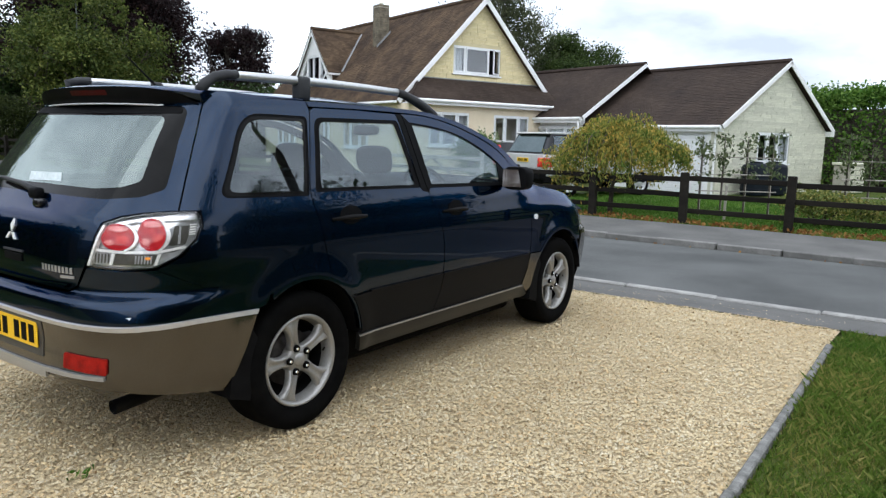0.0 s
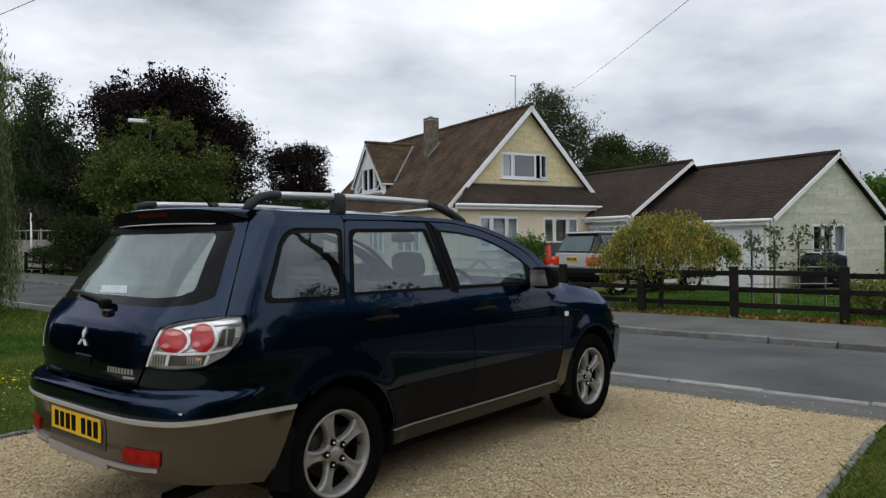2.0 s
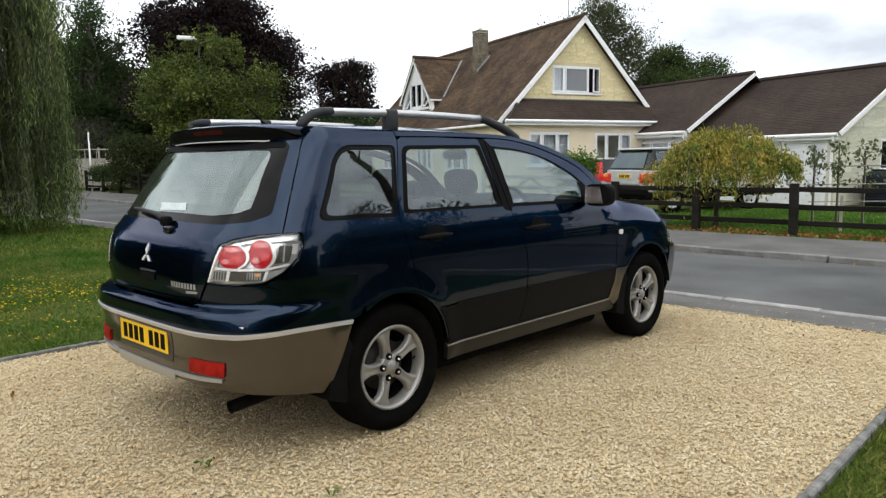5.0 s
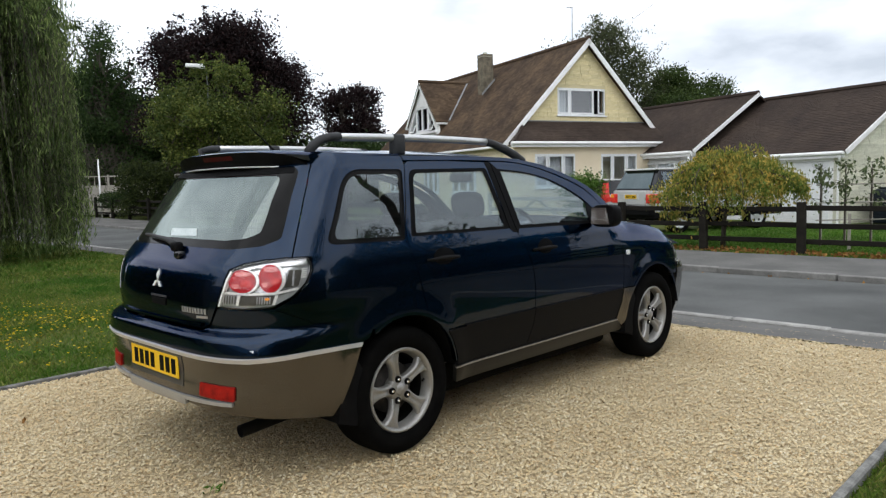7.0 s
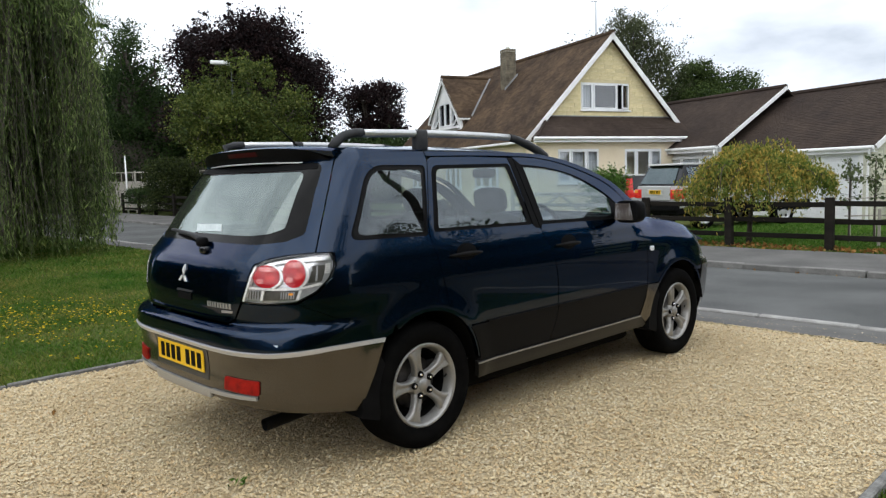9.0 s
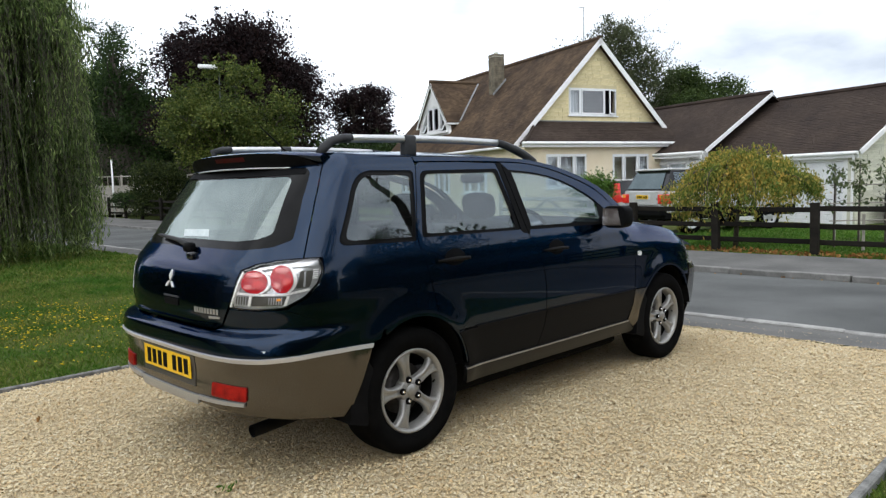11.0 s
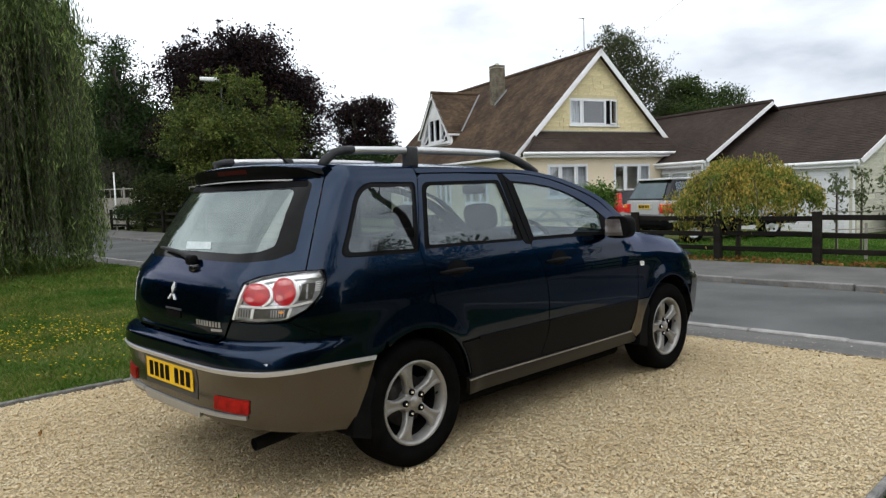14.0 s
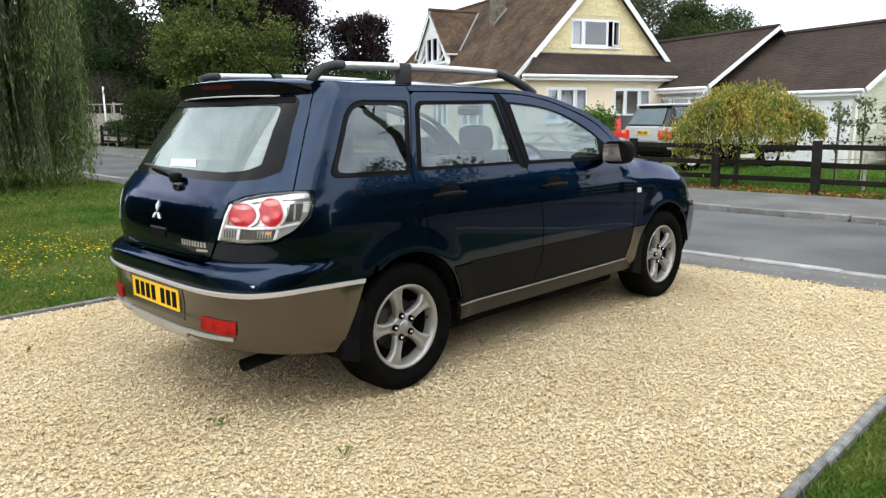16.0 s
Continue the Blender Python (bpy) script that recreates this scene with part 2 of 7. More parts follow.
M["rear_glass"] = pane_glass("rear_window_glass", (0.40, 0.45, 0.43), 0.175, 0.03, (0.7, 0.78, 0.74), (0.88, 1.0, 0.96))
M["coated"] = surface("heat_reflecting_glass", (0.14, 0.175, 0.175), (0.18, 0.215, 0.215), 1.5, 60, 0.12, 1.0, bump=0)
M["privacy"] = pane_glass("tinted_glass", (0.4, 0.45, 0.46), 0.06)
M["clear"] = pane_glass("clear_lens", (0.97, 0.97, 0.97), 0.04)
M["red"] = surface("red_lens", (0.28, 0.003, 0.006), (0.58, 0.022, 0.03), 45, 120, 0.42, bump=0.5, dist=0.003)
M["reflector"] = surface("red_reflector", (0.16, 0.005, 0.004), (0.36, 0.014, 0.008), 22, 160, 0.42, bump=0.4)
M["red_dark"] = surface("dark_red_lens", (0.03, 0.002, 0.002), (0.05, 0.003, 0.003), 14, 120, 0.5, bump=0.1)
M["pink_lens"] = surface("pale_red_lens", (0.60, 0.12, 0.12), (0.78, 0.30, 0.28), 40, 120, 0.25, bump=0.4, dist=0.003)
M["white_bezel"] = surface("bright_lamp_bezel", (0.80, 0.79, 0.76), (0.92, 0.91, 0.88), 10, 100, 0.25, 0.2, bump=0)
M["recess"] = paint("dark_grey_recess_plastic", (0.05, 0.048, 0.045), (0.09, 0.086, 0.08), 0.3, 0.4, 0.2)
M["chip"] = surface("pale_paint_chip", (0.55, 0.56, 0.58), (0.7, 0.7, 0.72), 60, 200, 0.7, bump=0)
M["amber"] = surface("amber_lens", (0.85, 0.30, 0.04), (0.9, 0.36, 0.06), 14, 120, 0.15, bump=0.1, coat=1.0)
M["plate"] = surface("yellow_plate", (0.80, 0.47, 0.006), (0.84, 0.52, 0.015), 8, 200, 0.35, bump=0)
M["sticker"] = surface("pale_sticker", (0.46, 0.53, 0.53), (0.62, 0.67, 0.67), 25, 90, 0.6, bump=0)
M["seat"] = surface("seat_cloth", (0.011, 0.012, 0.014), (0.02, 0.021, 0.024), 9, 160, 0.95, bump=0.3)
M["dash"] = surface("dash_plastic", (0.05, 0.05, 0.052), (0.075, 0.075, 0.078), 9, 160, 0.7, bump=0.2)
M["lining"] = surface("roof_lining", (0.36, 0.36, 0.34), (0.42, 0.42, 0.4), 9, 160, 0.95, bump=0.2)
M["white_paint"] = surface("white_paint", (0.78, 0.78, 0.77), (0.86, 0.86, 0.85), 2.5, 50, 0.5, bump=0.1, dist=0.002)
M["upvc"] = surface("white_upvc", (0.74, 0.75, 0.76), (0.82, 0.83, 0.83), 2.0, 60, 0.35, bump=0.03)
M["yellow_stone"] = surface("cream_stone_block", (0.66, 0.56, 0.31), (0.76, 0.66, 0.405), 2.0, 40, 0.9, bump=0.5, dist=0.006, vary="object", amount=0.08)
M["yellow_render"] = surface("cream_render", (0.72, 0.61, 0.43), (0.80, 0.70, 0.53), 1.2, 45, 0.9, bump=0.5, dist=0.006)
M["grey_stone"] = surface("grey_stone_block", (0.56, 0.555, 0.43), (0.69, 0.68, 0.56), 2.5, 40, 0.92, bump=0.6, dist=0.008, vary="object", amount=0.11)
M["wall_behind"] = surface("unseen_brick_wall", (0.075, 0.06, 0.05), (0.13, 0.105, 0.085), 3, 50, 0.95, bump=0.4)
M["chimney"] = surface("sooty_stone", (0.10, 0.088, 0.066), (0.22, 0.19, 0.14), 4, 40, 0.95, bump=0.6, dist=0.01)
M["lamp_silver"] = surface("lamp_reflector", (0.72, 0.72, 0.72), (0.92, 0.92, 0.92), 18, 30, 0.15, 0.7, bump=0.15, dist=0.004)
M["post_grey"] = surface("grey_painted_column", (0.07, 0.08, 0.07), (0.12, 0.13, 0.12), 5, 60, 0.6, bump=0.1)
M["mortar_pale"] = surface("pale_lime_mortar", (0.52, 0.515, 0.41), (0.62, 0.61, 0.5), 4, 60, 0.95, bump=0.3)
M["mortar_cream"] = surface("cream_lime_mortar", (0.60, 0.52, 0.31), (0.70, 0.61, 0.39), 4, 60, 0.95, bump=0.3)
M["mortar"] = surface("mortar", (0.36, 0.34, 0.28), (0.44, 0.42, 0.35), 4, 60, 0.95, bump=0.3)
M["tile_brown"] = surface("brown_roof_tile", (0.044, 0.030, 0.021), (0.108, 0.074, 0.047), 1.1, 26, 0.9, bump=0.5, dist=0.01, vary="island", amount=0.22)
M["tile_dark"] = surface("dark_roof_tile", (0.032, 0.023, 0.019), (0.058, 0.043, 0.034), 0.8, 30, 0.85, bump=0.4, dist=0.01, vary="island", amount=0.14)
M["fence"] = surface("dark_creosoted_wood", (0.009, 0.008, 0.0065), (0.022, 0.019, 0.015), 3, 50, 0.85, bump=0.6, dist=0.004, vary="object", amount=0.25, stretch=(1, 0.25, 1))
M["weathered"] = surface("weathered_wood", (0.30, 0.28, 0.24), (0.42, 0.39, 0.34), 4, 60, 0.9, bump=0.5, dist=0.004, vary="object", amount=0.2)
M["bark"] = surface("bark", (0.05, 0.042, 0.034), (0.11, 0.095, 0.08), 5, 30, 0.95, bump=1.0, dist=0.03, stretch=(1, 1, 0.3))
M["pane"] = pane_glass("house_window_glass", (0.86, 0.88, 0.9), 0.08)
M["dark_room"] = surface("dim_room", (0.022, 0.022, 0.025), (0.05, 0.05, 0.05), 2, 20, 0.95, bump=0)
M["curtain"] = surface("pale_curtain", (0.55, 0.56, 0.56), (0.7, 0.7, 0.69), 3, 30, 0.95, bump=0.2, stretch=(8, 8, 0.5))
M["steel"] = surface("galvanised_steel", (0.38, 0.39, 0.40), (0.5, 0.51, 0.52), 5, 60, 0.5, 0.7, bump=0.1)
M["lead"] = surface("lead_flashing", (0.22, 0.225, 0.23), (0.32, 0.325, 0.33), 4, 40, 0.6, 0.2, bump=0.2)
M["tank"] = surface("dark_green_plastic", (0.007, 0.010, 0.014), (0.014, 0.018, 0.024), 3, 80, 0.5, bump=0.1)
M["lf_willow"] = leafy("willow_leaf", (0.034, 0.060, 0.019), (0.100, 0.150, 0.047), (0.235, 0.295, 0.13), patch_scale=1.5, lo=(0.45, 0.48, 0.44), hi=(1.45, 1.4, 1.1), stretch=(1, 1, 0.5))
M["lf_copper"] = leafy("copper_leaf", (0.007, 0.0045, 0.0055), (0.014, 0.0075, 0.0085), (0.034, 0.019, 0.019))
M["lf_green"] = leafy("green_leaf", (0.034, 0.057, 0.013), (0.076, 0.108, 0.027), (0.16, 0.178, 0.05), patch_scale=0.9, lo=(0.5, 0.55, 0.5), hi=(1.4, 1.3, 1.1))
M["lf_dark"] = leafy("dark_green_leaf", (0.018, 0.036, 0.012), (0.032, 0.06, 0.018), (0.06, 0.095, 0.03))
M["lf_hedge"] = leafy("hedge_leaf", (0.035, 0.09, 0.013), (0.08, 0.165, 0.026), (0.16, 0.26, 0.055))
M["lf_autumn"] = leafy("yellowing_leaf", (0.088, 0.13, 0.027), (0.21, 0.232, 0.054), (0.44, 0.335, 0.09), patch_scale=1.8, lo=(0.6, 0.8, 0.65), hi=(1.5, 1.22, 1.1))
M["lf_shrub"] = leafy("shrub_leaf", (0.07, 0.11, 0.025), (0.15, 0.18, 0.045), (0.33, 0.29, 0.09))
M["lf_apple"] = leafy("fruit_tree_leaf", (0.06, 0.09, 0.038), (0.115, 0.15, 0.07), (0.20, 0.23, 0.12))
M["lf_ivy"] = leafy("ivy_leaf", (0.012, 0.021, 0.007), (0.028, 0.043, 0.013), (0.07, 0.09, 0.03), patch_scale=2.2, lo=(0.5, 0.55, 0.5), hi=(1.5, 1.35, 1.1))
M["lf_broad"] = leafy("broad_tree_leaf", (0.024, 0.042, 0.013), (0.045, 0.075, 0.022), (0.085, 0.12, 0.04), patch_scale=0.9, lo=(0.55, 0.6, 0.55), hi=(1.4, 1.3, 1.1))
M["lf_grey"] = leafy("grey_green_leaf", (0.034, 0.045, 0.022), (0.065, 0.08, 0.04), (0.12, 0.135, 0.07))
M["blade"] = leafy("grass_blade", (0.058, 0.128, 0.016), (0.10, 0.188, 0.03), (0.20, 0.24, 0.07), patch_scale=0.9, lo=(0.58, 0.80, 0.55), hi=(1.6, 1.12, 1.3))
M["blade_green"] = leafy("garden_grass_blade", (0.045, 0.12, 0.014), (0.08, 0.18, 0.024), (0.15, 0.24, 0.05))
M["litter"] = leafy("fallen_leaf", (0.14, 0.06, 0.02), (0.24, 0.12, 0.035), (0.36, 0.22, 0.08))
M["daisy"] = leafy("yellow_flower", (0.55, 0.38, 0.01), (0.7, 0.5, 0.02), (0.75, 0.58, 0.05))


# ---- building helpers ----
def part(name, bm, material, parent=None, label="", smooth=False):
    me = bpy.data.meshes.new(name)
    bm.normal_update()
    bm.to_mesh(me)
    bm.free()
    return link_mesh(name, me, material, parent, label, smooth)


def link_mesh(name, me, material, parent=None, label="", smooth=False):
    if material:
        me.materials.append(M[material] if isinstance(material, str) else material)
    if smooth:
        me.polygons.foreach_set("use_smooth", [True] * len(me.polygons))
    ob = new(name, me)
    if parent:
        ob.parent = parent
    if label:
        ob["label"] = label
    if material in ("glass", "rear_glass", "clear", "pane", "privacy"):
        ob.visible_shadow = False
    return ob


def raw(name, verts, faces, material, parent=None, label="", smooth=False):
    me = bpy.data.meshes.new(name)
    me.from_pydata([tuple(v) for v in verts], [], [tuple(f) for f in faces])
    return link_mesh(name, me, material, parent, label, smooth)


def quads(name, v, material, parent=None, label="", k=4):
    """Many separate k-sided faces from an array (n, k, 3), quickly."""
    v = np.asarray(v, dtype=np.float32)
    n = len(v)
    me = bpy.data.meshes.new(name)
    me.vertices.add(n * k); me.vertices.foreach_set("co", v.reshape(-1))
    me.loops.add(n * k); me.loops.foreach_set("vertex_index", np.arange(n * k, dtype=np.int32))
    me.polygons.add(n); me.polygons.foreach_set("loop_start", np.arange(0, n * k, k, dtype=np.int32))
    me.update(calc_edges=True)
    return link_mesh(name, me, material, parent, label)


def thing(name, m=None, label="", category="", group="", kind=""):
    e = new(name)
    if m is not None:
        e.matrix_world = m
    return tagged(e, label, category, group, kind)


def bm_box(x0, x1, y0, y1, z0, z1, bevel=0.0, m=None, seg=1):
    bm = bmesh.new()
    bmesh.ops.create_cube(bm, size=1)
    bmesh.ops.transform(bm, matrix=Matrix.Translation(((x0 + x1) / 2, (y0 + y1) / 2, (z0 + z1) / 2)) @ Matrix.Diagonal((x1 - x0, y1 - y0, z1 - z0, 1)), verts=bm.verts)
    if bevel:
        bmesh.ops.bevel(bm, geom=bm.edges[:], offset=bevel, segments=seg, affect="EDGES", profile=0.5)
    if m is not None:
        bmesh.ops.transform(bm, matrix=m, verts=bm.verts)
    return bm


def join_bm(*bms):
    out = bms[0]
    for b in bms[1:]:
        me = bpy.data.meshes.new("tmp")
        b.to_mesh(me); b.free()
        out.from_mesh(me)
        bpy.data.meshes.remove(me)
    return out


def prism(outline, axis, a, b, bevel=0.0):
    """A solid from a 2D outline; axis 'x': outline is (y, z), 'y': (x, z), 'z': (x, y)."""
    bm = bmesh.new()
    put = {"x": lambda p, h: (h, p[0], p[1]), "y": lambda p, h: (p[0], h, p[1]), "z": lambda p, h: (p[0], p[1], h)}[axis]
    lo, hi = [bm.verts.new(put(p, a)) for p in outline], [bm.verts.new(put(p, b)) for p in outline]
    bm.faces.new(lo); bm.faces.new(hi[::-1])
    for i in range(len(lo)):
        j = (i + 1) % len(lo)
        bm.faces.new((lo[i], hi[i], hi[j], lo[j]))
    bmesh.ops.recalc_face_normals(bm, faces=bm.faces)
    if bevel:
        bmesh.ops.bevel(bm, geom=bm.edges[:], offset=bevel, segments=1, affect="EDGES")
    return bm


def tube(points, radii, sides=8, caps=True):
    """A round tube along points, tapering by radii."""
    bm = bmesh.new()
    pts = [Vector(p) for p in points]
    if isinstance(radii, (int, float)):
        radii = [radii] * len(pts)
    rings, side = [], None
    for i, p in enumerate(pts):
        d = (pts[min(i + 1, len(pts) - 1)] - pts[max(i - 1, 0)]).normalized()
        if side is None:
            side = d.orthogonal().normalized()
        side = (side - d * side.dot(d)).normalized()
        up = d.cross(side)
        rings.append([bm.verts.new(p + (side * math.cos(2 * math.pi * k / sides) + up * math.sin(2 * math.pi * k / sides)) * radii[i]) for k in range(sides)])
    for r0, r1 in zip(rings, rings[1:]):
        for k in range(sides):
            bm.faces.new((r0[k], r0[(k + 1) % sides], r1[(k + 1) % sides], r1[k]))
    if caps:
        bm.faces.new(rings[0][::-1]); bm.faces.new(rings[-1])
    return bm


def lathe(profile, sides=32, axis="y"):
    """Turns a profile of (radius, along) about an axis."""
    bm = bmesh.new()
    rings = []
    for r, h in profile:
        ring = []
        for k in range(sides):
            a = 2 * math.pi * k / sides
            c, s = r * math.cos(a), r * math.sin(a)
            ring.append(bm.verts.new((c, h, s) if axis == "y" else (c, s, h) if axis == "z" else (h, c, s)))
        rings.append(ring)
    for r0, r1 in zip(rings, rings[1:]):
        for k in range(sides):
            bm.faces.new((r0[k], r0[(k + 1) % sides], r1[(k + 1) % sides], r1[k]))
    bmesh.ops.remove_doubles(bm, verts=bm.verts, dist=1e-5)
    bmesh.ops.recalc_face_normals(bm, faces=bm.faces)
    return bm


def hermite(tab):
    """A smooth curve through (a, b) pairs, as a function."""
    xs, ys = [p[0] for p in tab], [p[1] for p in tab]
    ms = []
    for i in range(len(xs)):
        if i == 0 or i == len(xs) - 1:
            j = min(max(i, 1), len(xs) - 1)
            ms.append((ys[j] - ys[j - 1]) / (xs[j] - xs[j - 1]))
        else:
            d0, d1 = (ys[i] - ys[i - 1]) / (xs[i] - xs[i - 1]), (ys[i + 1] - ys[i]) / (xs[i + 1] - xs[i])
            ms.append(0.0 if d0 * d1 <= 0 else 2 * d0 * d1 / (d0 + d1))

    def f(x):
        if x <= xs[0]:
            return ys[0] + (x - xs[0]) * ms[0]
        if x >= xs[-1]:
            return ys[-1] + (x - xs[-1]) * ms[-1]
        i = 0
        while x > xs[i + 1]:
            i += 1
        h = xs[i + 1] - xs[i]
        s = (x - xs[i]) / h
        return ((1 + 2 * s) * (1 - s) ** 2 * ys[i] + s * (1 - s) ** 2 * h * ms[i] + s * s * (3 - 2 * s) * ys[i + 1] + s * s * (s - 1) * h * ms[i + 1])
    return f


def smooth_line(points, n=6):
    """Catmull-Rom through an open row of 2D points."""
    out = []
    for i in range(len(points) - 1):
        p = [np.array(points[max(min(k, len(points) - 1), 0)], float) for k in (i - 1, i, i + 1, i + 2)]
        for k in range(n):
            t = k / n
            out.append(tuple(0.5 * ((2 * p[1]) + (-p[0] + p[2]) * t + (2 * p[0] - 5 * p[1] + 4 * p[2] - p[3]) * t * t + (-p[0] + 3 * p[1] - 3 * p[2] + p[3]) * t ** 3)))
    out.append(tuple(points[-1]))
    return out


def rounded(points, r=0.03, n=4):
    """Rounds the corners of a closed outline; r may be one number or one for each corner."""
    out = []
    k = len(points)
    rs = r if isinstance(r, (list, tuple)) else [r] * k
    for i in range(k):
        p0, p, p1 = (np.array(points[j % k], float) for j in (i - 1, i, i + 1))
        a, b = p0 - p, p1 - p
        la, lb = np.linalg.norm(a), np.linalg.norm(b)
        d = min(rs[i], la * 0.45, lb * 0.45)
        if d < 1e-4:
            out.append(tuple(p))
            continue
        s, e = p + a / la * d, p + b / lb * d
        for j in range(n + 1):
            t = j / n
            out.append(tuple((1 - t) ** 2 * s + 2 * t * (1 - t) * p + t * t * e))
    return out

# ---- ground, drive and road ----
DRIVE_R, DRIVE_L, DRIVE_END, CHANNEL, KERB_X, FENCE_X = -2.64, 2.22, 4.02, 4.83, 9.08, 11.75
profile = hermite([(-60, 0.0), (3.4, 0.0), (4.02, -0.03), (4.83, -0.09), (5.6, -0.125), (7.0, -0.13), (8.4, -0.165), (9.06, -0.195), (9.1, -0.195), (12, -0.16), (14, -0.17), (20, -0.15), (300, -0.1)])
rise = hermite([(-400, 0.0), (8, 0.0), (18, 0.05), (32, 0.2), (60, 0.35), (400, 0.5)])


def ground_z(x, y):
    return profile(x) + rise(y)


def sheet(name, xs, ys, material, dz=0.0, kind="structure", label="", category="", parent=None, zf=None, bumpy=0.0):
    zf = zf or ground_z
    v = [(x, y, zf(x, y) + dz + (bumpy * noise.noise((x * 1.3, y * 1.3, 0)) if bumpy else 0)) for x in xs for y in ys]
    n = len(ys)
    f = [(i * n + j, (i + 1) * n + j, (i + 1) * n + j + 1, i * n + j + 1) for i in range(len(xs) - 1) for j in range(len(ys) - 1)]
    ob = raw(name, v, f, material, parent, smooth=True)
    return tagged(ob, label, category, kind=kind)


def steps(a, b, d):
    n = max(1, math.ceil((b - a) / d))
    return [a + (b - a) * i / n for i in range(n + 1)]


far_x = [-400, -200, -100, -50, -25, -12] + steps(-8, 16, 0.8) + [18, 22, 28, 36, 50, 80, 130, 250, 420]
far_y = [-400, -200, -100, -50, -25] + steps(-14, 40, 1.5) + [50, 70, 110, 200, 420]
sheet("ground", far_x, far_y, "soil_grass", -0.03, label="mown grass ground reaching to the horizon", category="ground")
road_y = [-200, -120, -70, -40, -25] + steps(-16, 44, 0.75) + [55, 75, 110, 200]
sheet("road", steps(CHANNEL, KERB_X - 0.02, 0.43), road_y, "asphalt", 0.0, label="worn grey asphalt residential road", category="road")
sheet("pavement", steps(KERB_X + 0.12, 11.35, 0.45), road_y, "footway", 0.075, label="narrow asphalt pavement beside the road", category="pavement", bumpy=0.008)
sheet("footway", steps(DRIVE_END, CHANNEL - 0.055, 0.2), road_y, "footway", 0.004, label="asphalt footway strip crossing the end of the drive", category="pavement")
drive_bed = sheet("driveway", steps(-12.0, DRIVE_END, 0.25), steps(DRIVE_R, DRIVE_L, 0.2), "gravel_base", -0.008, label="driveway bed of compacted cream gravel", category="driveway", bumpy=0.006)


def kerb_run(name, x0, x1, y_from, y_to, length, top, label, sink=0.14, material="kerb"):
    run = tagged(new(name), label, "kerb", kind="structure")
    count = int((y_to - y_from) / length)
    meshes = []
    for k in range(4):
        bm = bm_box(x0, x1, 0.004, length - 0.004, -sink, 0, 0.012)
        for v in bm.verts:
            v.co += Vector((0.003 * noise.noise(v.co * 9 + Vector((k, 0, 0))),) * 3)
        me = bpy.data.meshes.new("kerb_stone")
        bm.to_mesh(me); bm.free()
        me.materials.append(M[material])
        meshes.append(me)
    for i in range(count):
        y = y_from + i * length
        k = new("kerb_stone", meshes[i % 4])
        k.parent = run
        k.matrix_local = pose(random.uniform(-0.004, 0.004), y, top + rise(y) + random.uniform(-0.006, 0.006), 0, 0, random.uniform(-0.25, 0.25))
    return run


kerb_run("kerb_far", KERB_X, KERB_X + 0.125, -15, 45, 0.915, -0.105, "long grey concrete kerb stones edging the pavement")
kerb_run("kerb_near", CHANNEL - 0.055, CHANNEL + 0.055, -15.2, 40, 0.915, -0.062, "low pale dropped kerb stones at the drive mouth", material="kerb_pale")


def edging_run(name, a, b, z0, label, width=0.05, length=0.9):
    run = tagged(new(name), label, "edging", kind="structure")
    a, b = Vector(a), Vector(b)
    d = (b - a)
    ang = math.degrees(math.atan2(d.y, d.x))
    me = bpy.data.meshes.new("edging_stone")
    bm = bm_box(0.003, length - 0.003, -width / 2, width / 2, -0.12, 0, 0.008)
    bm.to_mesh(me); bm.free()
    me.materials.append(M["edging"])
    for i in range(int(d.length / length)):
        p = a + d.normalized() * length * i
        k = new("edging_stone", me)
        k.parent = run
        k.matrix_local = pose(p.x, p.y, z0 + random.uniform(-0.005, 0.005), 0, random.uniform(-0.4, 0.4), ang + random.uniform(-0.5, 0.5))
    return run


edging_run("edging_lawn_right", (-12.0, DRIVE_R - 0.03, 0), (3.7, DRIVE_R - 0.022, 0), 0.018, "grey concrete edging between gravel and lawn", 0.044)
edging_run("edging_lawn_left", (-12.0, DRIVE_L + 0.03, 0), (4.0, DRIVE_L + 0.03, 0), 0.02, "narrow concrete edging between gravel and lawn", 0.036)

# ---- the estate car on the drive ----
HUB_Z, WHEELBASE, XS, XF, ARC = 0.33, 2.625, -0.15, 2.75, 1.15
U0 = XS - ARC
T_END = XF + ARC - U0
half_w = hermite([(0.15, 0.775), (0.28, 0.812), (0.37, 0.842), (0.50, 0.856), (0.60, 0.8685), (0.67, 0.8735), (0.75, 0.8745), (0.85, 0.8738), (0.96, 0.867), (1.05, 0.853), (1.11, 0.838), (1.25, 0.800), (1.40, 0.756), (1.48, 0.729), (1.535, 0.696), (1.60, 0.62)])
rear_x = hermite([(0.15, -0.70), (0.25, -0.79), (0.33, -0.87), (0.38, -0.90), (0.45, -0.905), (0.52, -0.90), (0.60, -0.912), (0.645, -0.93), (0.692, -0.931), (0.712, -0.924), (0.727, -0.898), (0.737, -0.874), (0.765, -0.872), (0.84, -0.880), (0.956, -0.865), (1.03, -0.835), (1.08, -0.79), (1.12, -0.755), (1.25, -0.66), (1.40, -0.545), (1.48, -0.475), (1.535, -0.42), (1.6, -0.33)])
front_x = hermite([(0.15, 3.30), (0.28, 3.46), (0.5, 3.53), (0.65, 3.51), (0.75, 3.46), (0.85, 3.38), (0.95, 3.22), (1.05, 3.0)])

bonnet_edge = hermite([(2.1, 1.075), (2.44, 1.052), (2.72, 1.012), (3.02, 0.935), (3.2, 0.865), (3.45, 0.74)])


